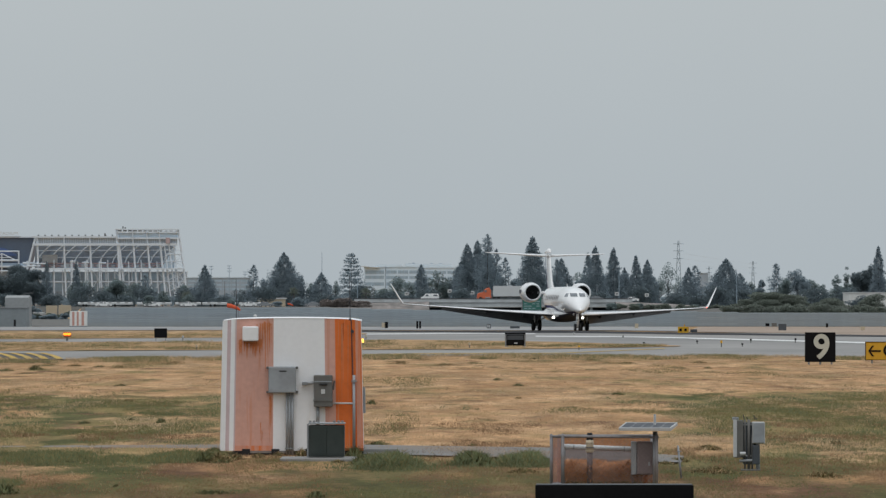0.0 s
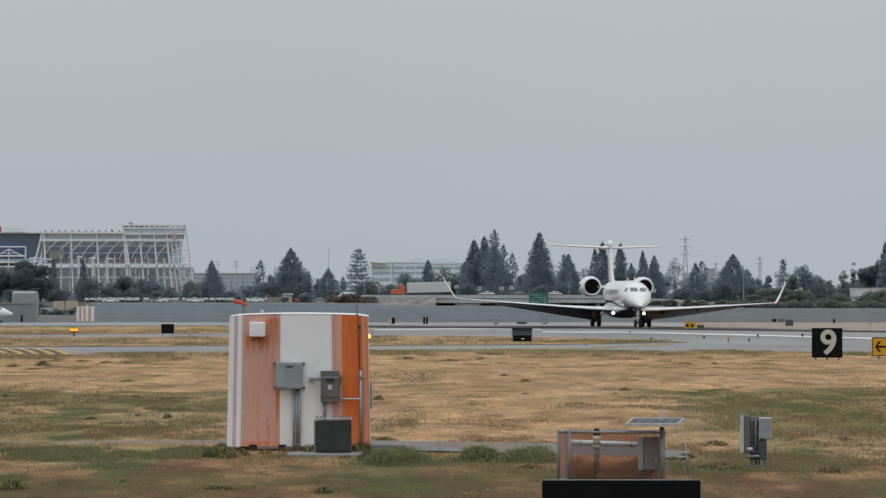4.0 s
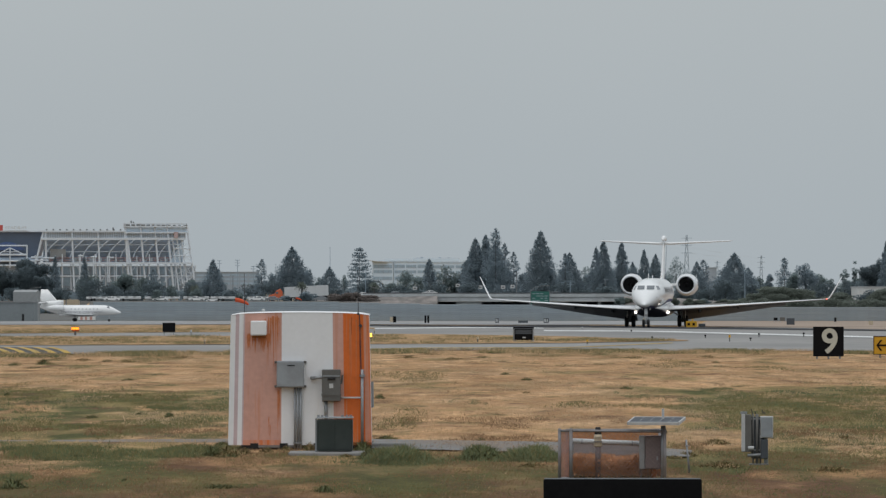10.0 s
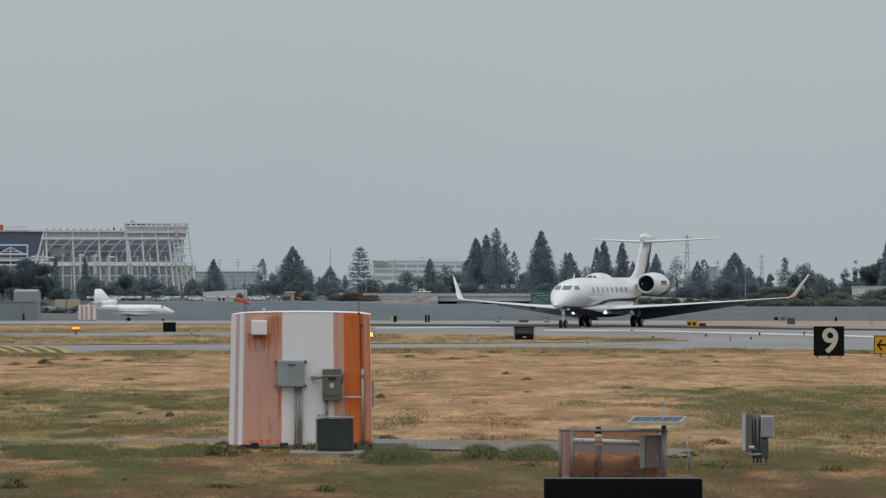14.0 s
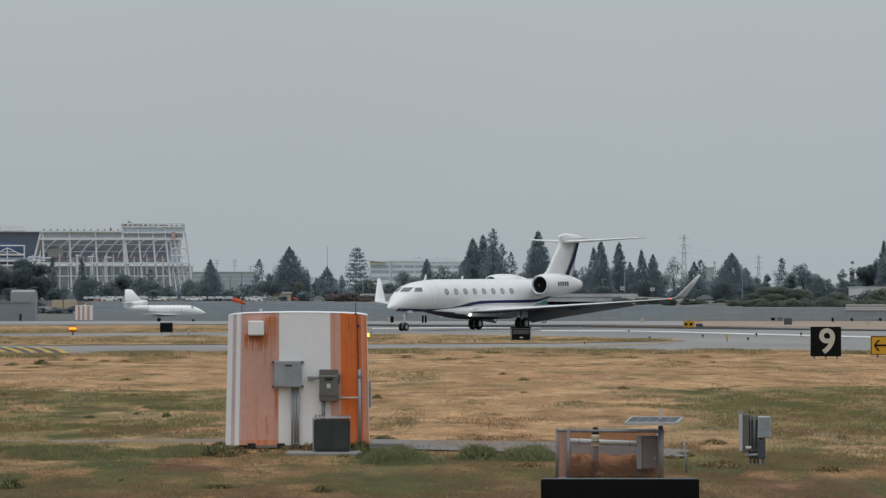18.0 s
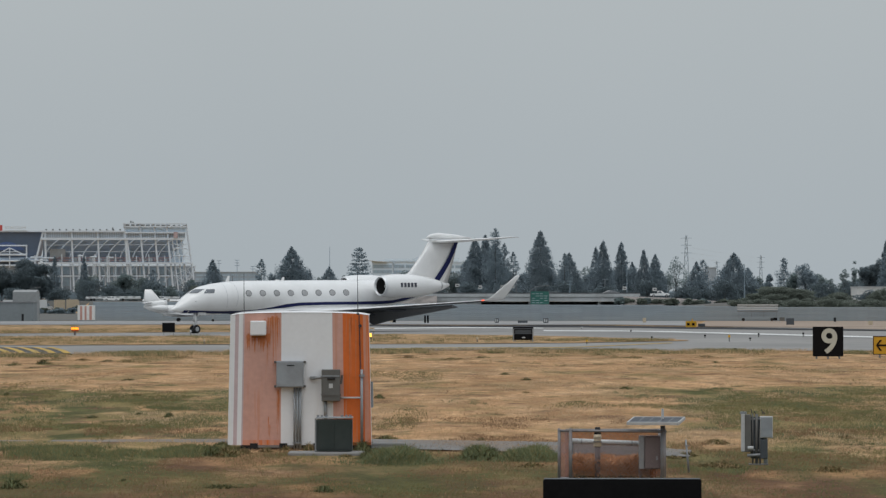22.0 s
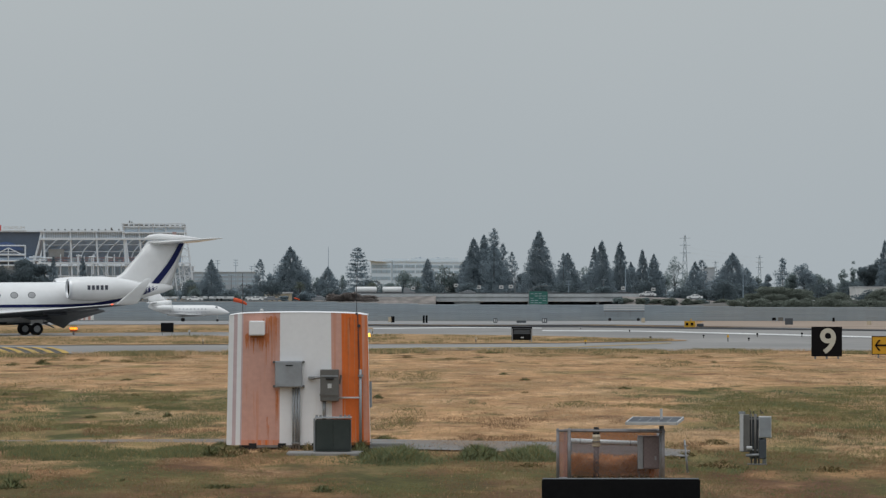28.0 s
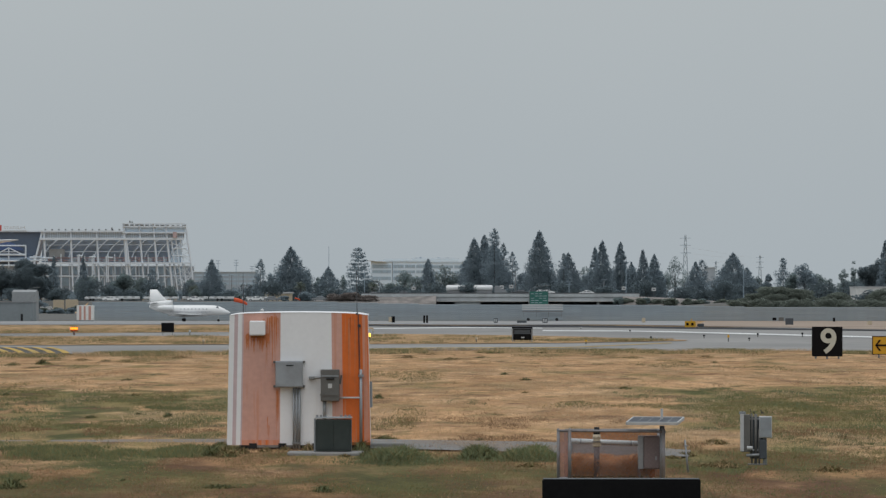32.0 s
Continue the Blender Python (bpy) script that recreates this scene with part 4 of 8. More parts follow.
def hull_at(x):
    xs = [-s[0] for s in HULL]
    return [float(np.interp(-x, xs, [s[k] for s in HULL])) for k in (1, 2, 3)]


def hull_point(x, a, out=0.008):
    """A point on the skin at station x; a: degrees from the top towards the left side."""
    zc, hw, hh = hull_at(x)
    return (x + AXLE, (hw + out) * math.sin(radians(a)), zc + (hh + out) * math.cos(radians(a)))


def nose_pane(y0, y1, z0, z1, n=6, out=0.012):
    """A pane let into the nose, rectangular as seen from ahead."""
    v = []
    for i in range(n + 1):
        for j in range(n + 1):
            y, z = y0 + (y1 - y0) * i / n, z0 + (z1 - z0) * j / n
            lo, hi = 0.1, 7.0
            for k in range(30):
                m = (lo + hi) / 2
                zc, hw, hh = hull_at(-m)
                lo, hi = (lo, m) if (y / hw) ** 2 + ((z - zc) / hh) ** 2 < 1 else (m, hi)
            v.append((-lo + AXLE + out * 1.5, y * 1.004, z + out))
    return v, [(i * (n + 1) + j, i * (n + 1) + j + 1, (i + 1) * (n + 1) + j + 1, (i + 1) * (n + 1) + j) for i in range(n) for j in range(n)]


def side_pane(s, a, b, c, d, n=4, out=0.012):
    """A pane on the flank between four (station, height) corners."""
    v = []
    for i in range(n + 1):
        for j in range(n + 1):
            p, q = i / n, j / n
            x, z = [(a[k] * (1 - q) + b[k] * q) * (1 - p) + (d[k] * (1 - q) + c[k] * q) * p for k in (0, 1)]
            zc, hw, hh = hull_at(x)
            v.append((x + AXLE, s * (hw * math.sqrt(max(0.0, 1 - ((z - zc) / hh) ** 2)) + out), z))
    return v, [(i * (n + 1) + j, i * (n + 1) + j + 1, (i + 1) * (n + 1) + j + 1, (i + 1) * (n + 1) + j) for i in range(n) for j in range(n)]


def tyre(r, w, seg=28):
    prof = [(r * 0.55, -w / 2), (r * 0.9, -w / 2), (r, -w * 0.3), (r, w * 0.3), (r * 0.9, w / 2), (r * 0.55, w / 2)]
    rings = [[(q * math.cos(2 * math.pi * i / seg), y, q * math.sin(2 * math.pi * i / seg)) for q, y in prof] for i in range(seg)]
    v = [p for g in rings for p in g]
    k = len(prof)
    f = [(i * k + j, i * k + (j + 1) % k, ((i + 1) % seg) * k + (j + 1) % k, ((i + 1) % seg) * k + j) for i in range(seg) for j in range(k)]
    return v, f


def wheel(r, w, at, parent):
    t = part("wheel", tyre(r, w), RUBBER, parent, "black rubber tyre on a grey hub", True)
    t.location = at
    bm = rod((0, -w * 0.42, 0), (0, w * 0.42, 0), r * 0.56, seg=18)
    for k in range(6):
        a = k * math.pi / 3
        for s in (-1, 1):
            rod((r * 0.36 * math.cos(a), s * w * 0.40, r * 0.36 * math.sin(a)), (r * 0.36 * math.cos(a), s * w * 0.46, r * 0.36 * math.sin(a)), r * 0.07, seg=6, bm=bm)
    part("hub", bm, HUB, t)
    return t


def build_jet():
    jet = thing("business_jet", pose(0, 0, 0), "white twin-engine business jet with a dark blue stripe, taxiing", "airplane")
    A = AXLE
    part("fuselage", loft([oval(s[0] + A, s[1], s[2], s[3], k=40) for s in HULL]), JET_WHITE, jet, "glossy white fuselage", True)
    fairing = part("belly_fairing", loft([oval(x + A, z, w, h, k=28, power=0.8) for x, z, w, h in
         ((-5.4, 1.60, 0.4, 0.115), (-6.6, 1.55, 0.8, 0.22), (-8.0, 1.50, 1.1, 0.36), (-9.5, 1.47, 1.36, 0.51), (-11, 1.45, 1.52, 0.60), (-14, 1.44, 1.58, 0.66), (-17, 1.5, 1.5, 0.66), (-19, 1.75, 1.1, 0.5), (-21, 2.1, 0.5, 0.25))]),
         JET_WHITE, jet, "white belly fairing, shade coloured in underneath", True)
    under = fairing.data
    under.materials.append(BELLY_SHADE)
    # faces turned down are coloured dark for the shade beneath the belly
    for p in under.polygons:
        p.material_index = 1 if p.normal.z < (-0.62 if p.center.x > A - 9.6 else -0.92) else 0
    for s in (1, -1):
        # windscreen and side cockpit panes
        part("windscreen", nose_pane(s * 0.09, s * 0.68, 3.06, 3.38), GLASS_DARK, jet, "dark windscreen pane")
        part("cockpit_window", side_pane(s, (-2.44, 3.05), (-2.80, 3.36), (-3.50, 3.38), (-3.30, 3.06)), GLASS_DARK, jet, "dark cockpit side window")
        # door outline, radome seam
        for k in range(8):
            x = -6.45 - 1.353 * k
            v, f = [], []
            zc, hw, hh = hull_at(x)
            for ring, q in ((0, 1.0), (1, 0.0)):
                for j in range(16):
                    t = 2 * math.pi * j / 16
                    zz = 3.03 + 0.205 * q * math.sin(t)
                    xx = x + 0.255 * q * math.cos(t)
                    v.append((xx + A, s * ((hw) * math.sqrt(max(0, 1 - ((zz - zc) / hh) ** 2)) + 0.012), zz))
            f = [(j, (j + 1) % 16, 16 + (j + 1) % 16, 16 + j) for j in range(16)]
            w = part("cabin_window", (v, f), GLASS_CABIN, jet, "oval cabin window")
            fr = []
            for q, o in ((1.0, 0.013), (1.2, 0.006)):
                for j in range(16):
                    t = 2 * math.pi * j / 16
                    zz, xx = 3.03 + 0.205 * q * math.sin(t), x + 0.255 * q * math.cos(t)
                    fr.append((xx + A, s * (hw * math.sqrt(max(0, 1 - ((zz - zc) / hh) ** 2)) + o), zz))
            part("window_frame", (fr, [(j, (j + 1) % 16, 16 + (j + 1) % 16, 16 + j) for j in range(16)]), WINDOW_RIM, w)
        # stripe along the flank, thin at the nose and swept up to the tail
        st = [(-0.9, 1.76, 0.015), (-2.2, 1.70, 0.03), (-4.0, 1.64, 0.035), (-6, 1.63, 0.05), (-7.5, 1.68, 0.09), (-8.8, 1.80, 0.13), (-10, 2.02, 0.14), (-11.5, 2.16, 0.13), (-14, 2.2, 0.12), (-17, 2.2, 0.12), (-19.5, 2.22, 0.13),
              (-20.8, 2.28, 0.13), (-22.2, 2.48, 0.14), (-23.4, 2.80, 0.16), (-24.3, 3.03, 0.19), (-25.0, 3.28, 0.22), (-25.4, 3.48, 0.26), (-25.9, 3.76, 0.30)]
        v, f = [], []
        for x in np.linspace(-0.9, -25.9, 80):
            zc, hw, hh = hull_at(x)
            z0 = float(np.interp(-x, [-q[0] for q in st], [q[1] for q in st]))
            wd = float(np.interp(-x, [-q[0] for q in st], [q[2] for q in st]))
            for k in range(4):
                zz = min(z0 + wd * (k / 3 - 0.5) * 1.9, zc + 0.94 * hh)
                v.append((x + A, s * (hw * math.sqrt(max(0.0, 1 - min(1, abs((zz - zc) / hh)) ** 2)) + 0.012), zz))
        f = [(i * 4 + j, i * 4 + j + 1, i * 4 + 5 + j, i * 4 + 4 + j) for i in range(79) for j in range(3)]
        part("stripe", (v, f), JET_BLUE, jet, "dark blue flank stripe")
        # wing, winglet, flap fairings
        secs = [((-9.2, 0.9, 1.45), 7.6, 0.115), ((-10.6, 2.6, 1.52), 6.3, 0.11), ((-12.6, 5.3, 1.68), 4.5, 0.10), ((-16.0, 9.7, 1.98), 2.9, 0.095), ((-19.25, 13.9, 2.27), 1.75, 0.09)]
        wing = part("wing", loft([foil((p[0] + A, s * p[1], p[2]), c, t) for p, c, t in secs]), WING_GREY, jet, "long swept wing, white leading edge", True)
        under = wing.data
        under.materials.append(WING_UNDER_SHADE)
        # downward faces take the dark grey: shade under the wing as colour
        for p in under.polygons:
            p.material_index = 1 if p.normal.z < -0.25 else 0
        part("leading_edge", loft([foil((p[0] + A + 0.03, s * p[1], p[2] + 0.004), c * 0.14, t * 2.9) for p, c, t in secs]), JET_WHITE, jet, smooth=True)
        part("winglet", loft([foil((x + A, s * y, z), c, t, s * d) for x, y, z, c, t, d in
             ((-19.25, 13.9, 2.27, 1.75, 0.09, 4), (-19.62, 14.18, 2.37, 1.62, 0.10, 35), (-19.88, 14.34, 2.60, 1.5, 0.11, 60), (-20.75, 14.77, 3.38, 0.95, 0.15, 63), (-21.6, 15.2, 4.17, 0.42, 0.24, 64))]),
             JET_WHITE, jet, "upswept winglet", True)
        tip = part("wingtip_lamp", box(-19.40 + A, -19.22 + A, s * 14.0 - 0.05, s * 14.0 + 0.05, 2.25, 2.33, 0.02), LAMP_RED if s > 0 else SEAM, jet)
        part("flap_fairing", loft([oval(x + A, z, w, h, s * 3.6, k=10) for x, z, w, h in ((-14.6, 1.38, 0.05, 0.05), (-15.4, 1.3, 0.14, 0.16), (-16.9, 1.35, 0.1, 0.13), (-17.5, 1.42, 0.03, 0.03))]), WING_UNDER_SHADE, jet, smooth=True)
        part("flap_fairing", loft([oval(x + A, z, w, h, s * 6.8, k=10) for x, z, w, h in ((-15.6, 1.66, 0.05, 0.05), (-16.3, 1.58, 0.12, 0.14), (-17.4, 1.62, 0.09, 0.1), (-17.9, 1.68, 0.03, 0.03))]), WING_UNDER_SHADE, jet, smooth=True)
        # flaps let down behind the wing
        for y0, y1 in ((1.7, 5.25), (5.26, 10.6)):
            rows = []
            for y in (y0, y1):
                te = float(np.interp(y, [0.9, 2.6, 5.3, 9.7, 13.9], [-16.8, -16.9, -17.1, -18.9, -21.0]))
                zw = float(np.interp(y, [0.9, 5.3, 9.7], [1.42, 1.62, 1.93]))
                c = float(np.interp(y, [1.7, 10.6], [1.75, 0.28]))
                rows.append([(te + 0.35 + A, s * y, zw + 0.05), (te - c * 0.35 + A, s * y, zw - c * 0.22), (te - c * 0.85 + A, s * y, zw - c * 0.52), (te - c * 0.83 + A, s * y, zw - c * 0.56), (te - c * 0.3 + A, s * y, zw - c * 0.33), (te + 0.35 + A, s * y, zw - 0.12)])
            part("flap", loft(rows), FLAP_GREY, jet, "lowered grey flap")
        # engine nacelle, intake, pylon
        ex, ey, ez = -18.55, 2.31, 3.50
        nac = part("nacelle", loft([oval(ex + dx + A, ez, r, r, s * ey, k=32) for dx, r in ((0.02, 0.67), (0.06, 0.74), (-0.05, 0.79), (-0.3, 0.845), (-1.2, 0.92), (-2.6, 0.915), (-3.6, 0.84), (-4.6, 0.68), (-5.3, 0.53), (-5.75, 0.42))], cap=False), JET_WHITE, jet, "white engine nacelle", True)
        part("intake", loft([oval(ex + dx + A, ez, r, r, s * ey, k=32) for dx, r in ((0.02, 0.675), (-0.2, 0.63), (-0.9, 0.64), (-0.95, 0.02))], cap=False), DARK, nac, "dark engine intake", True)
        part("intake_lip", loft([oval(ex + dx + A, ez, r, r, s * ey, k=32) for dx, r in ((-0.14, 0.822), (-0.04, 0.797), (0.065, 0.75), (0.085, 0.72), (0.05, 0.675), (-0.08, 0.64))], cap=False), JET_METAL, nac, "bare metal intake lip", True)
        part("spinner", loft([oval(ex + dx + A, ez, r, r, s * ey, k=14) for dx, r in ((-0.45, 0.01), (-0.6, 0.11), (-0.85, 0.17))]), DARK, nac, smooth=True)
        part("exhaust", loft([oval(ex + dx + A, ez, r, r, s * ey, k=24) for dx, r in ((-5.3, 0.36), (-5.74, 0.41), (-5.95, 0.34), (-5.95, 0.1))]), GEAR_METAL, nac, smooth=True)
        part("engine_pylon", box(-22.4 + A, -19.4 + A, min(s * 1.0, s * 1.75), max(s * 1.0, s * 1.75), 3.38, 3.6, 0.06), JET_WHITE, jet)
        # registration, as plain bars
        for k in range(5):
            part("marking_bar", box(-19.95 - 0.34 * k - 0.11 + A, -19.95 - 0.34 * k + 0.11 + A, s * (ey + 0.885) - 0.06, s * (ey + 0.912) + 0.012, 3.40, 3.74), JET_MARK, nac, "dark marking bar")
        # tailplane
        part("tailplane", loft([foil((x + A, s * y, z), c, t) for x, y, z, c, t in ((-25.3, 0.0, 6.97, 3.6, 0.12), (-25.8, 0.6, 6.98, 3.2, 0.12), (-28.75, 5.45, 7.23, 1.15, 0.14), (-29.1, 5.63, 7.25, 0.75, 0.12))]), JET_WHITE, jet, "white swept tailplane", True)
        # main gear
        leg = part("main_gear_leg", rod((A - 16.06, s * 2.0, 1.5), (A - 16.06, s * 2.19, 0.44), 0.10), GEAR_METAL, jet, smooth=True)
        part("axle", rod((0, s * 2.19 - 0.3, 0.44), (0, s * 2.19 + 0.3, 0.44), 0.07), GEAR_METAL, leg)
        part("side_brace", rod((0.05, s * 1.2, 1.35), (0.02, s * 2.12, 0.75), 0.05), GEAR_METAL, leg)
        part("gear_door", box(-0.45, 0.45, s * 2.42 - 0.02, s * 2.42 + 0.02, 0.75, 1.5, 0.015), JET_WHITE, leg)
        for dy in (-0.28, 0.28):
            MAIN_WHEELS.append(wheel(0.47, 0.31, (0, s * 2.19 + dy, 0.47), jet))
        lamp = part("landing_lamp", loft([oval(-9.75 + A + dx, 1.20, r, r, s * 1.33, k=14) for dx, r in ((0.06, 0.02), (0.03, 0.08), (-0.05, 0.11))]), LAMP_WHITE, jet, "lit landing lamp", True)
        part("lamp_housing", loft([oval(-9.75 + A + dx, 1.20, r, r, s * 1.33, k=16) for dx, r in ((-0.6, 0.15), (0.0, 0.15), (0.01, 0.14), (-0.06, 0.13))], cap=False), JET_WHITE, lamp, "white lamp housing", True)
    # blue paint under the forward belly, between the two flank stripes
    v, n = [], 14
    for i in range(22):
        x = -0.9 - 6.4 * i / 21
        zc, hw, hh = hull_at(x)
        line = float(np.interp(-x, [0.9, 2.2, 4.0, 6, 7.3], [1.74, 1.68, 1.62, 1.61, 1.66]))
        a0 = math.degrees(math.acos(max(-1.0, min(1.0, (line - zc) / hh))))
        for k in range(n + 1):
            v.append(hull_point(x, a0 + (360 - 2 * a0) * k / n, 0.006))
    part("belly_paint", (v, [(i * (n + 1) + k, i * (n + 1) + k + 1, (i + 1) * (n + 1) + k + 1, (i + 1) * (n + 1) + k) for i in range(21) for k in range(n)]), JET_BLUE, jet, "dark blue paint under the nose", True)
    # fin and bullet
    def fin_sec(z, xl, c, t):
        pts = foil((xl + A, 0, 0), c, t)
        return [(p[0], p[2], z) for p in pts]
    part("fin", loft([fin_sec(3.6, -20.0, 7.05, 0.065), fin_sec(3.95, -21.4, 5.77, 0.075), fin_sec(4.2, -22.4, 4.85, 0.082), fin_sec(4.6, -23.2, 4.19, 0.09), fin_sec(6.0, -24.45, 3.41, 0.095), fin_sec(7.15, -25.3, 2.95, 0.10)]), JET_WHITE, jet, "white swept fin", True)
    part("fin_bullet", loft([oval(x + A, z, w, h, k=16) for x, z, w, h in ((-25.0, 7.3, 0.03, 0.03), (-25.4, 7.38, 0.16, 0.2), (-26.2, 7.44, 0.2, 0.24), (-28, 7.36, 0.15, 0.18), (-29.6, 7.25, 0.03, 0.03))]), JET_WHITE, jet, smooth=True)
    for s in (1, -1):
        v = []
        for k in range(24):
            z = 3.6 + 3.32 * k / 23
            mid = float(np.interp(z, [3.6, 3.9, 4.27, 4.93, 5.4, 6.0, 6.92], [-25.55, -25.83, -26.15, -26.70, -27.05, -27.42, -27.90]))
            half = 0.33 - 0.15 * k / 23
            for x in (mid + half, mid - half):
                v.append((x + A, s * 0.135, z))
        part("fin_stripe", (v, [(2 * k, 2 * k + 1, 2 * k + 3, 2 * k + 2) for k in range(23)]), JET_BLUE, jet, "dark blue sweep on the fin")
    # nose gear
    steer = new("nose_gear")
    steer.parent = jet
    steer.location = (A - 2.27, 0, 0)
    part("strut", rod((0.0, 0, 1.75), (0, 0, 0.32), 0.125), JET_WHITE, steer, "white nose gear strut", True)
    part("axle", rod((0, -0.2, 0.31), (0, 0.2, 0.31), 0.05), GEAR_METAL, steer)
    part("drag_brace", rod((-0.7, 0, 1.6), (-0.02, 0, 0.8), 0.045), GEAR_METAL, steer)
    part("taxi_lamp", loft([oval(0.16 + dx, 0.98, r, r, k=12) for dx, r in ((0.06, 0.02), (0.03, 0.09), (-0.06, 0.1))]), GLASS_CABIN, steer)
    for s in (1, -1):
        part("nose_gear_door", box(A - 3.1, A - 2.35, s * 0.30 - 0.015, s * 0.30 + 0.015, 1.40, 1.62, 0.01), JET_WHITE, jet)
        NOSE_WHEELS.append(wheel(0.32, 0.2, (A - 2.27, s * 0.2, 0.32), jet))
    # seams, antennas
    for side in (1, -1):
        # outline of the entry door, and a panel joint behind it
        for x, a0, a1 in ((-4.5, 20, 126), (-5.35, 20, 126)):
            v = []
            for k in range(17):
                a = side * (a0 + (a1 - a0) * k / 16)
                bow = 0.07 * math.cos(math.pi * (k / 16 - 0.5)) * (1 if x > -4.9 else -1)
                for dx in (0.014, -0.014):
                    v.append(hull_point(x + bow + dx, a, 0.005))
            part("door_seam", (v, [(2 * k, 2 * k + 1, 2 * k + 3, 2 * k + 2) for k in range(16)]), SEAM, jet)
        part("static_probe", box(A - 1.75, A - 1.62, side * 0.92 - 0.02, side * 0.92 + 0.02, 2.42, 2.47, 0.01), GEAR_METAL, jet)
    for x, h in ((-5.2, 0.42), (-10.5, 0.3)):
        part("blade_antenna", loft([[(x + A, 0.02, 3.95), (x + A - 0.35, 0.02, 3.95), (x + A - 0.35, -0.02, 3.95), (x + A, -0.02, 3.95)],
                                    [(x + A - 0.25, 0.012, 3.97 + h), (x + A - 0.42, 0.012, 3.97 + h), (x + A - 0.42, -0.012, 3.97 + h), (x + A - 0.25, -0.012, 3.97 + h)]]), JET_WHITE, jet)
    return jet


MAIN_WHEELS, NOSE_WHEELS = [], []
JET = build_jet()

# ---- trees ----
# needle, leaf and evergreen colours hold the blue-grey haze of distance
NEEDLE = leaf_mat("haze_blue_needles", (0.194, 0.238, 0.262), (0.37, 0.45, 0.50), 0.14, 0.12)
LEAF = leaf_mat("hazed_grey_green_leaves", (0.172, 0.212, 0.208), (0.33, 0.41, 0.41), 0.16, 0.16)
EVERGREEN = leaf_mat("hazed_dense_evergreen", (0.108, 0.134, 0.144), (0.23, 0.29, 0.315), 0.14, 0.1)
SHRUB = leaf_mat("olive_scrub", (0.138, 0.156, 0.132), (0.30, 0.34, 0.29), 0.25, 0.2)
DRY_SCRUB = leaf_mat("dry_brown_scrub", (0.20, 0.172, 0.160), (0.36, 0.325, 0.30), 0.25, 0.2)
BARK = mat("grey_brown_bark", (0.10, 0.102, 0.105), 0.95, var=0.3, scale=3)


def leaves(name, at, out, size, material, parent, rs, aspect=0.55):
    """A crown of small lozenge leaves: at, their places; out, the way each leans outwards; size, their lengths."""
    at, out = np.asarray(at, float), np.asarray(out, float)
    n = len(at)
    out = out / np.maximum(np.linalg.norm(out, axis=1, keepdims=True), 1e-6)
    a = rs.normal(size=(n, 3))
    a /= np.linalg.norm(a, axis=1, keepdims=True)
    b = np.cross(a, rs.normal(size=(n, 3)))
    b /= np.maximum(np.linalg.norm(b, axis=1, keepdims=True), 1e-6)
    b *= np.where(np.sum(np.cross(b, a) * out, axis=1, keepdims=True) < 0, -1.0, 1.0)
    size = (np.ones(n) * size * rs.uniform(0.7, 1.3, n))[:, None]
    v = np.stack([at - a * size * 0.5, at + b * size * aspect * 0.5, at + a * size * 0.5, at - b * size * aspect * 0.5], axis=1).reshape(-1, 3)
    me = bpy.data.meshes.new(name)
    me.vertices.add(4 * n)
    me.vertices.foreach_set("co", v.ravel())
    me.loops.add(4 * n)
    me.loops.foreach_set("vertex_index", np.arange(4 * n))
    me.polygons.add(n)
    me.polygons.foreach_set("loop_start", np.arange(n) * 4)
    me.polygons.foreach_set("use_smooth", np.ones(n, bool))
    me.update(calc_edges=True)
    me.normals_split_custom_set_from_vertices(np.repeat(out, 4, axis=0).tolist())
    me.materials.append(material)
    ob = new(name, me)
    if parent is not None:
        ob.parent = parent
    return ob


# outline of a crown: reach at t (0 foot, 1 tip), for a crown of reach 1
CROWN = {"spire": lambda t: 1.2 * (1 - t) ** 0.78, "column": lambda t: min(1.0, 2.2 * (1 - t)) ** 0.8 * (0.8 + 0.25 * t),
         "pyramid": lambda t: 1.1 * min(1.0, 1.7 * (1 - t)) ** 0.9, "layered": lambda t: 1.15 * (1 - t) ** 0.5, "fir": lambda t: 1.2 * (1 - t) ** 0.72, "pine": lambda t: 1.2 * (1 - t) ** 0.6}
LOOK = {"spire": "slender dark conifer with a pointed top", "column": "narrow columnar dark conifer", "pyramid": "broad dark conifer with a rounded pyramid crown",
        "layered": "open conifer with separate level branch tiers", "fir": "large dark fir with drooping branch tips", "pine": "ragged pine with an open uneven crown"}


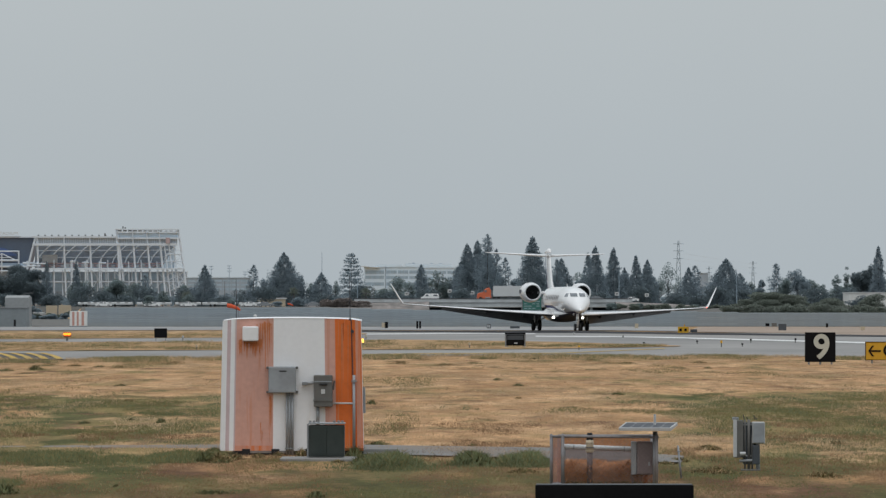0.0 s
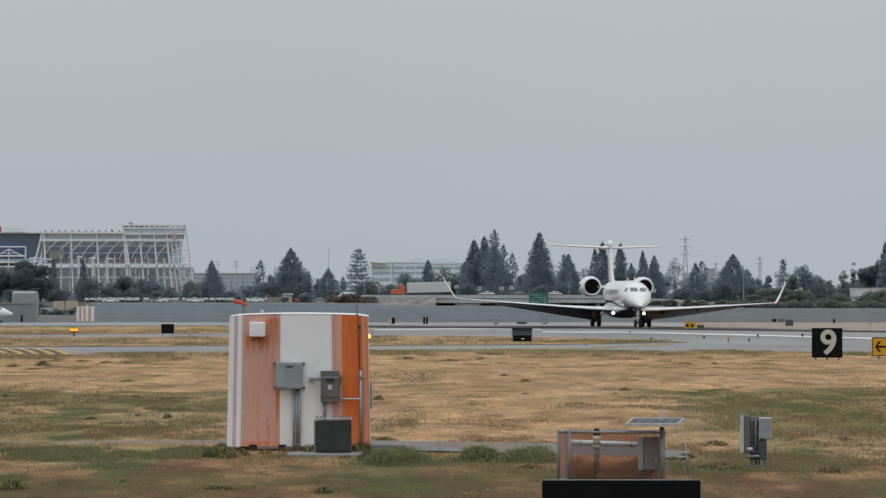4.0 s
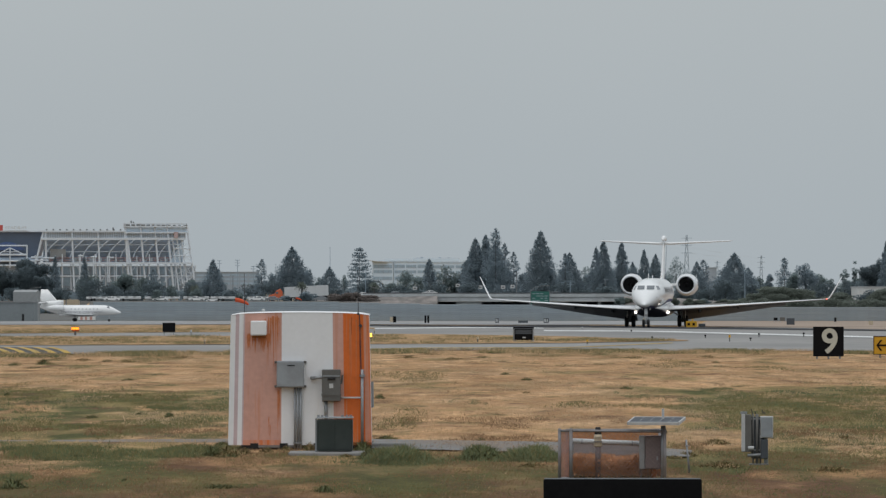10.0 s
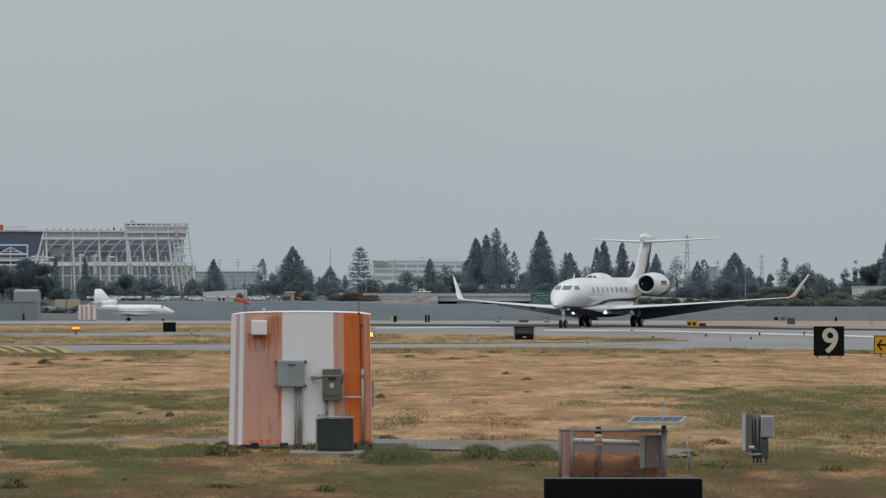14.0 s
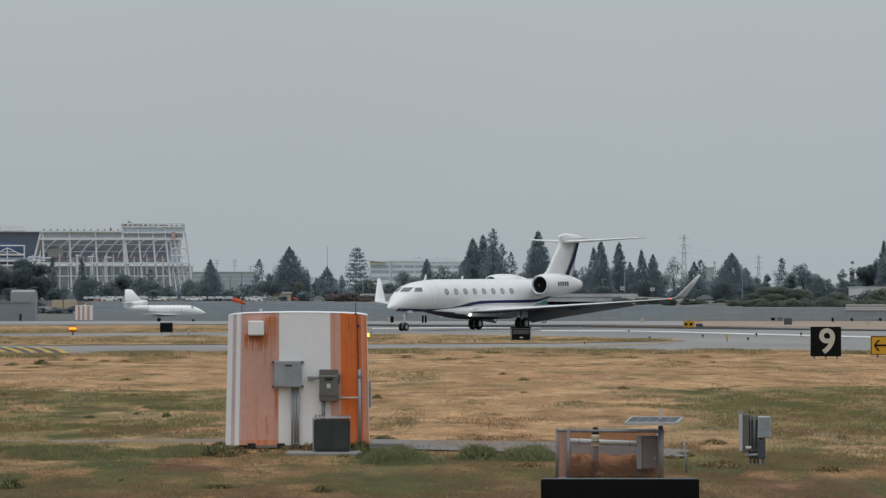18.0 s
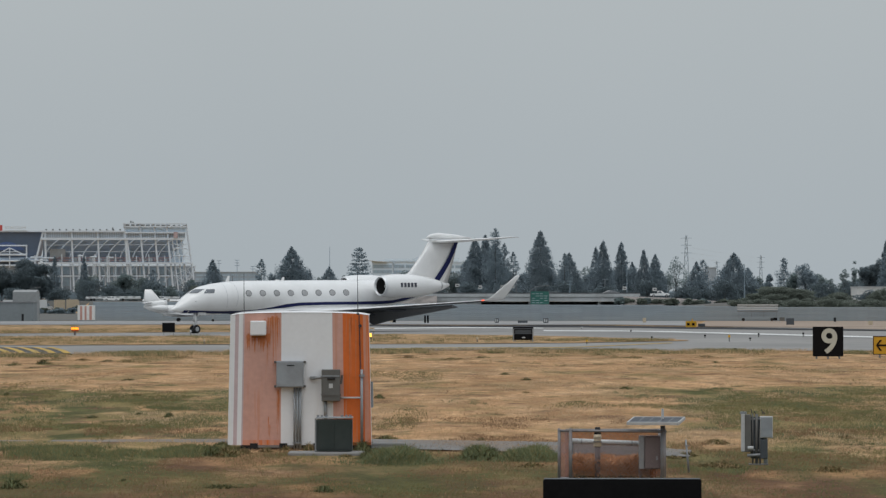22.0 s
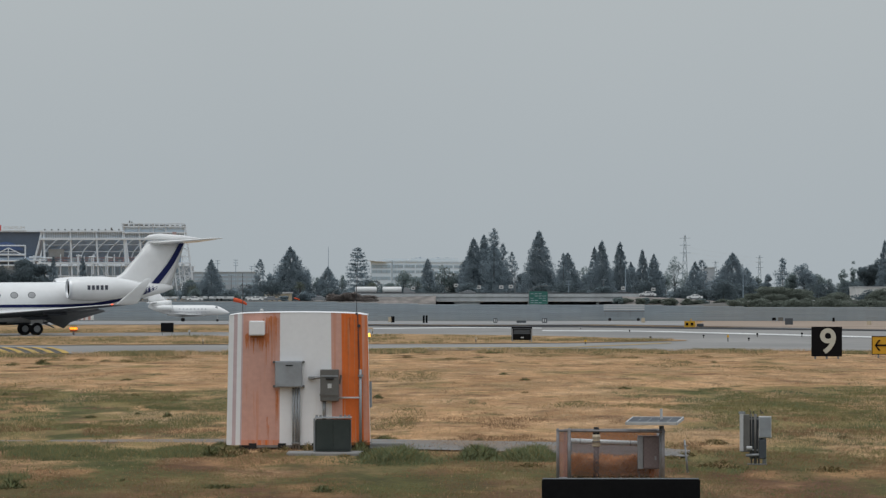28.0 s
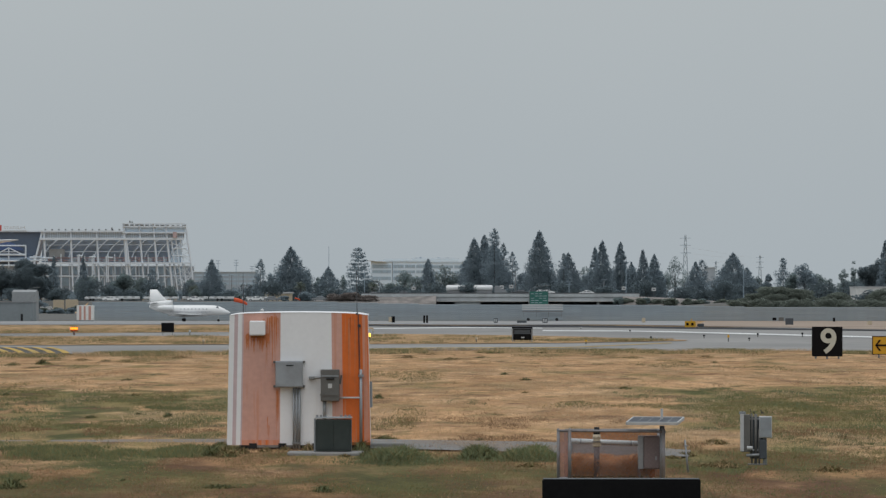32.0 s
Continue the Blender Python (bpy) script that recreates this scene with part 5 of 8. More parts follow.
def conifer(b, top, reach, d, style, seed):
    """A conifer seen at bearing b, its tip at height mark top, reaching out to each side, d metres away."""
    rs = np.random.RandomState(seed)
    x, z0 = (b - 784) * d / 12000, 1.35
    h, r = 2.5 - z0 + (526 - top) * d / 12000, 1.3 * reach * d / 12000
    tree = thing("conifer", pose(x, d, z0), LOOK[style], "tree")
    part("trunk", rod((0, 0, 0), (0, 0, h * 0.94), 0.010 * h + 0.05, 0.02, 7), BARK, tree)
    step = {"layered": 1.0, "pine": 0.62, "fir": 0.55}.get(style, 0.34)
    at, out, z = [], [], h * 0.05
    while z < h * 0.985:
        t = z / h
        full = r * CROWN[style](t)
        n = max(5, int((6 + 3.2 * full) * {"pine": 0.62, "layered": 0.8, "fir": 1.25}.get(style, 0.78)))
        tier = rs.uniform(0.55, 1.15) if style == "pine" else rs.uniform(0.85, 1.1)
        for k in range(n):
            a = rs.uniform(0, 6.283)
            length = full * tier * rs.uniform(0.72, 1.14) + 0.12
            m = int(length / 0.125) + 4
            u = rs.uniform(0.12, 1.0, m) ** 0.62
            rise = {"layered": 0.02, "pine": 0.16, "fir": -0.12}.get(style, -0.16) + rs.uniform(-0.08, 0.08)
            tip = {"layered": 0.10, "fir": -0.16}.get(style, 0.0)
            wide = (0.10 + 0.17 * length) * (1.1 - 0.6 * u)
            thick = 0.09 + (0.03 if style == "layered" else 0.075) * length
            side = rs.normal(size=m) * wide * 0.7
            px = math.cos(a) * length * u - math.sin(a) * side
            py = math.sin(a) * length * u + math.cos(a) * side
            pz = z + rise * length * u + tip * length * u * u + rs.normal(size=m) * thick
            at.append(np.stack([px, py, np.clip(pz, 0.1, h)], axis=1))
            o = np.stack([px, py, np.full(m, 0.55 * length + 0.25)], axis=1)
            out.append(o / np.linalg.norm(o, axis=1, keepdims=True) + rs.normal(size=(m, 3)) * 0.12)
        z += step * rs.uniform(0.8, 1.25) * (1.0 if t < 0.75 else 0.7)
    # leader at the tip
    m = 40
    q = rs.uniform(0.0, 1.0, m)
    at.append(np.stack([rs.normal(size=m) * 0.16 * (1.05 - q), rs.normal(size=m) * 0.16 * (1.05 - q), h * 0.93 + q * h * 0.07], axis=1))
    out.append(np.stack([rs.normal(size=m), rs.normal(size=m), np.ones(m)], axis=1))
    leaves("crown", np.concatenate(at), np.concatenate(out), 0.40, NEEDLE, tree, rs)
    return tree


def broadleaf(x, y, z0, h, r, seed, material=None, label="broad grey-green tree with an uneven crown", low=0.25, name="broadleaf_tree", dense=1.0, leaf=0.36):
    rng = random.Random(seed)
    rs = np.random.RandomState(seed)
    tree = thing(name, pose(x, y, z0), label, "tree" if low > 0.1 else "shrub")
    bm = rod((0, 0, 0), (0, 0, h * 0.6), 0.03 * h + 0.05, 0.08, 7)
    vz = min(1.0, h / (1.7 * r))
    lobes = [(0, 0, h - r * 0.36 * vz, r * 0.36)]
    for k in range(16):
        a = rng.uniform(0, 6.283)
        zc = h * rng.uniform(low + 0.08, 0.84)
        d = r * rng.uniform(0.15, 0.80) * (1 - 0.55 * max(0, zc / h - 0.5))
        rad = r * rng.uniform(0.30, 0.52)
        lobes.append((math.cos(a) * d, math.sin(a) * d, min(zc, h - rad * 0.8 * vz), rad))
        if k < 7:
            rod((0, 0, h * 0.3), (math.cos(a) * d, math.sin(a) * d, zc), 0.10, 0.04, 5, bm)
    part("trunk", bm, BARK, tree)
    at, out = [], []
    for cx, cy, cz, rad in lobes:
        m = int((rad * rad * 150 + 50) * dense)
        u = rs.normal(size=(m, 3))
        u /= np.linalg.norm(u, axis=1, keepdims=True)
        lump = 1 + 0.18 * np.sin(u[:, 0] * 5 + cx) * np.sin(u[:, 2] * 6 + cz)
        p = np.array([cx, cy, cz]) + u * (rad * lump * rs.uniform(0.35, 1.06, m) ** 0.5)[:, None] * np.array([1, 1, 0.95 * vz])
        keep = p[:, 2] > 0.1
        o = u + np.array([cx, cy, 0]) / (2.5 * r) + np.array([0, 0, 0.35]) + rs.normal(size=(m, 3)) * 0.1
        at.append(p[keep]), out.append(o[keep])
    leaves("crown", np.concatenate(at), np.concatenate(out), leaf, material or LEAF, tree, rs)
    return tree


def palm(x, y, z0, h, seed):
    rs = np.random.RandomState(seed)
    p = thing("palm_tree", pose(x, y, z0), "short fan palm with a shaggy pale crown", "tree")
    part("trunk", rod((0, 0, 0), (0, 0, h * 0.8), 0.3, 0.22, 8), BARK, p)
    at, out = [], []
    for k in range(90):
        a, e, l = rs.uniform(0, 6.283), rs.uniform(-0.8, 1.3), rs.uniform(1.2, 2.1)
        q = np.linspace(0.2, 1.0, 9) * l
        s = np.stack([math.cos(a) * math.cos(e) * q, math.sin(a) * math.cos(e) * q, h * 0.8 + math.sin(e) * q - 0.12 * q * q], axis=1)
        at.append(s + rs.normal(size=s.shape) * 0.06)
        out.append(s - np.array([0, 0, h * 0.8 - 0.8]))
    leaves("fronds", np.concatenate(at), np.concatenate(out), 0.42, SHRUB, p, rs, 0.3)


# conifers: bearing, tip, reach, away, habit
CONIFERS = [(95, 453, 10, 1960, "spire"), (147, 455, 10, 1950, "spire"), (270, 477, 14, 1955, "pine"), (375, 459, 17, 1930, "pyramid"), (461, 459, 15, 1930, "pine"),
            (515, 436, 27, 1950, "pyramid"), (581, 472, 19, 1950, "pyramid"), (634, 438, 21, 1940, "layered"), (758, 458, 11, 1960, "column"), (822, 462, 15, 2010, "pine"),
            (839, 421, 22, 1990, "fir"), (857, 415, 23, 2000, "spire"), (875, 404, 21, 1980, "pine"), (875, 432, 26, 1992, "fir"), (891, 430, 13, 1990, "pine"), (907, 446, 14, 1995, "pine"),
            (858, 440, 30, 2006, "pyramid"), (834, 443, 24, 2012, "pyramid"), (955, 408, 29, 1950, "fir"), (998, 448, 14, 1965, "pine"), (1006, 447, 19, 1970, "pyramid"), (1053, 437, 14, 1990, "spire"), (1066, 425, 19, 1970, "fir"),
            (1098, 428, 18, 1980, "fir"), (1117, 464, 15, 2000, "pyramid"), (1138, 442, 15, 1985, "fir"), (1158, 450, 16, 1990, "pyramid"), (1231, 463, 14, 1970, "pyramid"),
            (1243, 460, 15, 1975, "pine"), (1297, 447, 28, 1955, "pyramid"), (1322, 474, 20, 1960, "pyramid"), (1386, 456, 15, 1990, "pine"), (1567, 425, 14, 1960, "fir")]
for k, (b, top, reach, d, style) in enumerate(CONIFERS):
    conifer(b, top, reach, d, style, 10 + k)
# broad crowns: bearing, top, half width, away, fullness
BROAD = [(36, 459, 34, 1935, 1.5), (72, 466, 26, 1940, 1.5), (2, 470, 28, 1938, 1.5), (60, 490, 34, 1932, 1.5), (152, 488, 20, 1950, 1), (205, 497, 18, 1960, 1), (228, 486, 24, 1960, 1), (250, 491, 15, 1965, 1),
         (300, 505, 13, 1960, 0.8), (338, 494, 13, 1958, 0.8), (478, 484, 11, 1932, 1.2), (545, 477, 15, 1955, 1.2), (563, 491, 10, 1960, 1), (607, 487, 10, 1960, 0.7), (655, 495, 16, 1990, 0.8),
         (690, 500, 18, 1985, 0.8), (715, 477, 20, 2010, 0.55), (736, 488, 17, 2000, 0.6), (782, 468, 16, 2010, 0.6), (800, 481, 18, 2010, 0.8), (1035, 471, 15, 2030, 0.7), (1195, 453, 17, 2010, 0.28),
         (1178, 482, 15, 2030, 0.5), (1211, 478, 13, 2040, 0.3), (1341, 489, 9, 1985, 0.8), (1360, 485, 12, 1975, 1.2), (1424, 466, 24, 1975, 1), (1447, 484, 20, 1980, 1), (1403, 482, 16, 1985, 1),
         (1470, 493, 11, 1985, 0.8), (1493, 476, 11, 1965, 0.7), (1511, 462, 9, 1965, 0.7), (1536, 470, 24, 1985, 1.4), (1556, 458, 22, 1985, 1.4), (1502, 498, 20, 1970, 1.2), (1045, 480, 17, 2000, 1), (1083, 478, 18, 2000, 1.1), (1120, 472, 18, 1995, 1.1), (1150, 476, 18, 1995, 1.1), (1018, 490, 16, 1985, 1), (985, 492, 16, 1985, 1), (926, 482, 18, 2000, 1),
         (832, 468, 20, 2005, 1), (890, 470, 20, 2000, 1)]
for k, (b, top, hw, d, full) in enumerate(BROAD):
    dark = k < 4 or k > 34 or b in (478, 545, 1360, 1424, 1536, 1556)
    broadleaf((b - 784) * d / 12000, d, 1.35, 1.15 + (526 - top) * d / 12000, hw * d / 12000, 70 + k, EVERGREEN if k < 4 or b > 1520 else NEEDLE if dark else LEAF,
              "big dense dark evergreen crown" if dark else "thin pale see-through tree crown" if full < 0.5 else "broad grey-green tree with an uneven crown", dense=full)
# dark undergrowth behind the road
for k in range(34):
    b = -60 + k * 50 + 17 * math.sin(k * 5.1)
    d = 1925 + 30 * math.sin(k * 2.7)
    broadleaf((b - 784) * d / 12000, d, 1.35, 4.6 + 1.5 * math.sin(k * 1.9), 4.6, 200 + k, EVERGREEN, "low dark scrub under the trees", 0.02, "scrub", 0.26, 0.45)
# a far belt of low woods closes the gaps under the crowns
rs = np.random.RandomState(77)
n = 16000
b = rs.uniform(-300, 1900, n)
d = 2080 + 40 * rs.rand(n)
top = np.array([3.4 + 1.8 * noise.noise((q * 0.013, 0.0, 0.0)) + 1.0 * noise.noise((q * 0.06, 3.0, 0.0)) for q in b])
up = rs.rand(n) ** 0.7
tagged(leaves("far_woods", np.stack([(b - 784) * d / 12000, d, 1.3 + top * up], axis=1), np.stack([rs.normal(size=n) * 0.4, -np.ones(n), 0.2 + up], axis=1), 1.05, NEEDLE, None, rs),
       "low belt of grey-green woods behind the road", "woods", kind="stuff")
# scrub in front of the road
for b, top, hw in ((1378, 509, 52), (1338, 520, 30), (1410, 514, 34), (1330, 532, 34), (1480, 519, 32), (1465, 526, 26), (1555, 512, 26), (1380, 526, 60)):
    d = 1868
    broadleaf((b - 784) * d / 12000, d, 1.2, (526 - top) * d / 12000 + 1.4, hw * d / 12000, 300 + b, SHRUB, "wide olive-brown scrub bush", 0.02, "scrub_bush", 0.9, 0.32)
for b, top, hw, m in ((503, 525, 11, NEEDLE), (540, 516, 17, NEEDLE), (276, 514, 10, LEAF), (345, 512, 12, LEAF), (420, 520, 9, LEAF), (592, 521, 18, DRY_SCRUB), (618, 519, 20, DRY_SCRUB), (648, 524, 20, DRY_SCRUB)):
    d = 1870
    broadleaf((b - 784) * d / 12000, d, 1.2, (526 - top) * d / 12000 + 1.4, hw * d / 12000, 400 + b, m, "dry brown roadside scrub" if m is DRY_SCRUB else "rounded dark roadside bush", 0.02, "bush", 0.9)
for k in range(15):
    b = 1095 + k * 17 + 6 * math.sin(k * 4.0)
    d = 1874 + 2 * math.sin(k * 2.2)
    broadleaf((b - 784) * d / 12000, d, 0.6 - 0.06 * k, 1.7 + 0.6 * math.sin(k * 3.1), 1.9 + 0.5 * math.sin(k * 1.7), 600 + k, SHRUB if k % 3 else LEAF, "small ragged bush on the dirt bank", 0.02, "bank_bush", 0.9)
for b, top, hw in ((64, 528, 12), (78, 536, 9), (58, 540, 10), (150, 540, 10), (166, 536, 9)):
    d = 1914 if b < 100 else 1872
    x = (b - 784) * d / 12000
    broadleaf(x, d, gz(x, d), 2.5 + (526 - top) * d / 12000 - gz(x, d), hw * d / 12000, 700 + b, NEEDLE, "dark ragged bush beside the yard", 0.02, "yard_bush", 1.0)
for k in range(9):
    b = 60 + 9.5 * k + 3 * math.sin(k * 5.0)
    d = 1838 + 8 * math.sin(k * 3.3)
    x = (b - 784) * d / 12000
    broadleaf(x, d, gz(x, d), 1.0 + 0.7 * abs(math.sin(k * 2.1)), 1.5, 720 + k, NEEDLE if k % 2 else SHRUB, "low dark scrub at the edge of the yard", 0.02, "yard_scrub", 1.2)
for k in range(17):
    b = 1304 + 16.5 * k + 5 * math.sin(k * 3.7)
    d = 1846 + 6 * math.sin(k * 2.9)
    x = (b - 784) * d / 12000
    broadleaf(x, d, gz(x, d) - 0.3, 2.8 - gz(x, d) + (526 - 531 - 3 * math.sin(k * 1.7)) * d / 12000, 3.6, 740 + k, SHRUB, "low olive scrub along the back of the fence", 0.02, "fence_scrub", 0.7)
palm(-39.38, 1875, 1.35, 5.0, 5)
palm(-19.76, 1912, 1.35, 5.0, 6)
palm(-68.95, 1872, 1.35, 4.0, 7)

# ---- things in the near grass ----
def streaked(name, base, streak, amount, scale=5.0, var=0.10):
    """Paint worn in vertical runs: streak colour shows through base."""
    m = mat(name, base, 0.7, var=var, scale=2.0)
    n, l = m.node_tree.nodes, m.node_tree.links
    b = n["Principled BSDF"]
    src = b.inputs["Base Color"].links[0].from_socket
    tc = n.new("ShaderNodeTexCoord")
    mp = n.new("ShaderNodeMapping")
    mp.inputs["Scale"].default_value = (scale, scale, 0.35)
    l.new(tc.outputs["Object"], mp.inputs[0])
    t = n.new("ShaderNodeTexNoise")
    t.inputs["Scale"].default_value, t.inputs["Detail"].default_value = 2.0, 5
    l.new(mp.outputs[0], t.inputs["Vector"])
    r = n.new("ShaderNodeMapRange")
    r.inputs["From Min"].default_value, r.inputs["From Max"].default_value = 0.62 - amount * 0.3, 0.78 - amount * 0.3
    l.new(t.outputs["Fac"], r.inputs["Value"])
    x = n.new("ShaderNodeMix")
    x.data_type = "RGBA"
    l.new(r.outputs[0], x.inputs["Factor"])
    l.new(src, x.inputs["A"])
    x.inputs["B"].default_value = (*streak, 1)
    l.new(x.outputs["Result"], b.inputs["Base Color"])
    return m


SALMON = streaked("faded_salmon_paint", (0.62, 0.345, 0.275), (0.60, 0.26, 0.16), 0.12, 7.0)
ORANGE = streaked("worn_orange_paint", (0.70, 0.150, 0.022), (0.60, 0.25, 0.13), 0.22, 12.0)
WORN_EDGE = streaked("orange_worn_to_salmon", (0.62, 0.29, 0.20), (0.66, 0.17, 0.04), 0.5, 9.0)
FADED_PINK = streaked("very_faded_pink_paint", (0.58, 0.45, 0.46), (0.54, 0.36, 0.34), 0.2, 7.0)
SHELTER_WHITE = streaked("shelter_white_paint", (0.82, 0.815, 0.82), (0.76, 0.73, 0.70), 0.0, 3.0, 0.04)
RUST_RUN = mat("rust_run_stain", (0.58, 0.20, 0.08), 0.85, var=0.2, scale=6)
DEEP_ORANGE = mat("deep_orange_paint", (0.42, 0.085, 0.015), 0.75, var=0.2, scale=6)
RUST = mat("rust_stain", (0.30, 0.10, 0.03), 0.85, var=0.3, scale=6)
CAB_GREY = mat("grey_enamel_box", (0.31, 0.33, 0.35), 0.45, var=0.06, scale=3, dirt=(0.18, 0.18, 0.18), dirt_amt=0.4, dirt_scale=4)
CAB_DARK = mat("dark_grey_switch_box", (0.13, 0.125, 0.115), 0.55, var=0.12, scale=4)
GREEN_CAB = mat("dark_green_cabinet", (0.022, 0.032, 0.028), 0.5, var=0.12, scale=3, dirt=(0.05, 0.055, 0.05), dirt_amt=0.4, dirt_scale=3)
GALV = mat("galvanised_steel", (0.30, 0.31, 0.32), 0.5, 0.5, var=0.15, scale=6)
PIPE_PALE = mat("pale_pipe", (0.52, 0.52, 0.52), 0.5, 0.1, var=0.1, scale=4)
BROWN_BOX = mat("brown_grey_steel_box", (0.165, 0.125, 0.122), 0.6, var=0.12, scale=3)
RUST_NET = mat("rust_orange_screen", (0.50, 0.20, 0.085), 0.9, var=0.35, scale=4)
FENCE_PIPE = mat("weathered_pipe_grey", (0.235, 0.228, 0.232), 0.6, 0.25, var=0.2, scale=8, dirt=(0.20, 0.15, 0.13), dirt_amt=0.5, dirt_scale=9)
BRUSH = mat("rust_brown_dead_stems", (0.50, 0.205, 0.085), 0.95, var=0.5, scale=5, dirt=(0.60, 0.36, 0.22), dirt_amt=0.6, dirt_scale=6)
NET_GREY = mat("grey_netting", (0.30, 0.235, 0.225), 0.8, var=0.2, scale=4)
NET_PINK = mat("faded_pink_netting", (0.52, 0.27, 0.21), 0.85, var=0.2, scale=4)
SOLAR = mat("solar_cells", (0.060, 0.068, 0.080), 0.5, var=0.25, scale=5, spec=0.12, dirt=(0.10, 0.10, 0.10), dirt_amt=0.4, dirt_scale=6)
SIGN_BLACK = mat("black_sign_enamel", (0.006, 0.006, 0.007), 0.6, var=0.1, scale=2, spec=0.1)
SIGN_BACK = mat("black_weathered_panel", (0.010, 0.010, 0.0108), 0.8, var=0.25, scale=3, spec=0.05, dirt=(0.012, 0.012, 0.012), dirt_amt=0.4, dirt_scale=3)
SIGN_YELLOW = mat("yellow_sign_face", (0.62, 0.33, 0.012), 0.5, var=0.06, scale=2)
LEGEND = mat("reflective_legend", (0.50, 0.50, 0.43), 0.5, var=0.08, scale=4)
SLATE = mat("slate_grey_panel", (0.06, 0.068, 0.078), 0.5, var=0.15, scale=3)


def shelter():
    """The striped equipment shelter: 2.3 m wide, walls leaning in a little, crowned roof."""
    D = 111.0
    k = D / 12000
    sx = -2.36
    s = thing("equipment_shelter", pose(sx, D, 0), "orange and white striped equipment shelter, paint worn and rusty", "shelter")
    X = lambda b: (b - 529) * k
    Z = lambda b: 2.5 + (526 - b) * k
    zt, zb = Z(558), Z(788)
    # front outline: narrower at the roof than at the foot; the left flank shows
    def fx(b_foot, z):
        q = (z - zb) / (zt - zb)
        c = 529.0
        return X(c + (b_foot - c) * (1 - 0.038 * q))
    def crown(q):
        return 0.045 * math.sin(math.pi * min(1, max(0, (q - 406) / 247))) ** 0.4
    def panel(name, a, b, material, out, label="", top=0.0):
        seg = 12
        v, f = [], []
        for i in range(seg + 1):
            z = zb + (zt - zb) * i / seg
            for q in (a, b):
                v.append((fx(q, z), -out, z + (crown(q) if i == seg else 0)))
            for q in (a, b):
                v.append((fx(q, z), 0.02, z + (crown(q) if i == seg else 0)))
        for i in range(seg):
            o = 4 * i
            f += [(o, o + 1, o + 5, o + 4), (o + 1, o + 3, o + 7, o + 5), (o + 2, o, o + 4, o + 6)]
        f += [(4 * seg, 4 * seg + 1, 4 * seg + 3, 4 * seg + 2), (2, 3, 1, 0)]
        return part(name, (v, f), material, s, label)
    # core body with depth
    rings = []
    for i, z in enumerate((zb, zb + 0.5, zb + 1.2, zt)):
        rings.append([(fx(414, z), 0.0, z), (fx(656, z), 0.0, z), (fx(654, z), 2.2, z), (fx(401, z), 2.2, z), (fx(400.5, z), 0.35, z)])
    body = part("body", loft(rings), SHELTER_WHITE, s, "white fibreglass shelter body")
    body.location = (0, 0.006, 0)
    panel("corner_strip", 402.5, 411, SHELTER_WHITE, 0.008)
    panel("stripe", 411, 417.5, FADED_PINK, 0.010, "thin faded stripe at the corner")
    panel("corner_strip", 417.5, 425.5, SHELTER_WHITE, 0.016)
    panel("stripe", 425.5, 428, FADED_PINK, 0.008, "thin faded stripe at the corner")
    panel("stripe", 428, 495.5, SALMON, 0.006, "broad faded salmon stripe")
    panel("front_panel", 495.5, 589, SHELTER_WHITE, 0.010, "white front panel")
    panel("stripe", 589, 608, SALMON, 0.012, "faded salmon stripe edge")
    panel("stripe", 608, 645, ORANGE, 0.014, "worn bright orange stripe")
    panel("stripe", 645, 656, WORN_EDGE, 0.012, "orange stripe edge worn to salmon")
    # roof: slightly crowned with an overhanging lip
    v, f = [], []
    for i in range(17):
        u = i / 16
        x = X(408.5) + (X(650.5) - X(408.5)) * u
        z = zt + 0.045 * math.sin(math.pi * u) ** 0.4
        v += [(x, -0.018, z - 0.002), (x, -0.012, z + 0.004), (x, 0.1, z + 0.016), (x, 2.25, z + 0.016), (x, 2.25, z - 0.01)]
    for i in range(16):
        f += [(5 * i + j, 5 * i + j + 1, 5 * i + j + 6, 5 * i + j + 5) for j in range(4)]
    f += [(0, 1, 2, 3, 4), (84, 83, 82, 81, 80)]
    part("roof", (v, f), SHELTER_WHITE, s, "white crowned roof", True)
    # base rail in near-black, with the shadow under the floor in its colour
    part("shaded_base_rail", box(X(424), X(655), 0.0, 2.1, 0.02, zb + 0.02), DARK, s)
    for b in (448, 500, 560, 640):
        part("foot", box(X(b - 7), X(b + 7), -0.03, 0.12, -0.05, zb + 0.03), DARK, s)
    part("timber_sleeper", box(X(455), X(520), -0.02, 0.1, 0.035, 0.075, 0.004), DIRT, s, "brown timber sleeper under the floor")
    # hooded lamp box with rust runs under it
    hood = part("vent_hood", box(X(442), X(470), -0.16, -0.01, Z(594), Z(568), 0.02), SHELTER_WHITE, s, "white vent hood")
    part("hood_shadow_gap", box(X(444), X(468), -0.10, -0.012, Z(598), Z(594) - 0.004), RUST, hood, "rusty underside")
    rng = random.Random(2)

    count = [0]

    def run(b, top, length, w, out=0.0078, material=None):
        """A wavering rust run that thins out downwards."""
        v, n = [], 6
        count[0] += 1
        out += 0.0003 * (count[0] % 24)
        for i in range(n + 1):
            q = i / n
            half = w * (1 - q) ** 0.8 * rng.uniform(0.65, 1.15) + 0.0008
            mid = X(b) + rng.gauss(0, 0.0025)
            v += [(mid - half, -out, Z(top + length * q)), (mid + half, -out, Z(top + length * q))]
        part("rust_run", (v, [(2 * i, 2 * i + 1, 2 * i + 3, 2 * i + 2) for i in range(n)]), material or RUST_RUN, s, "vertical rust run")
    for i in range(26):
        run(436 + 40 * rng.random(), 594 + rng.uniform(-4, 2), 6 + 30 * rng.random() ** 2, rng.uniform(0.006, 0.028))
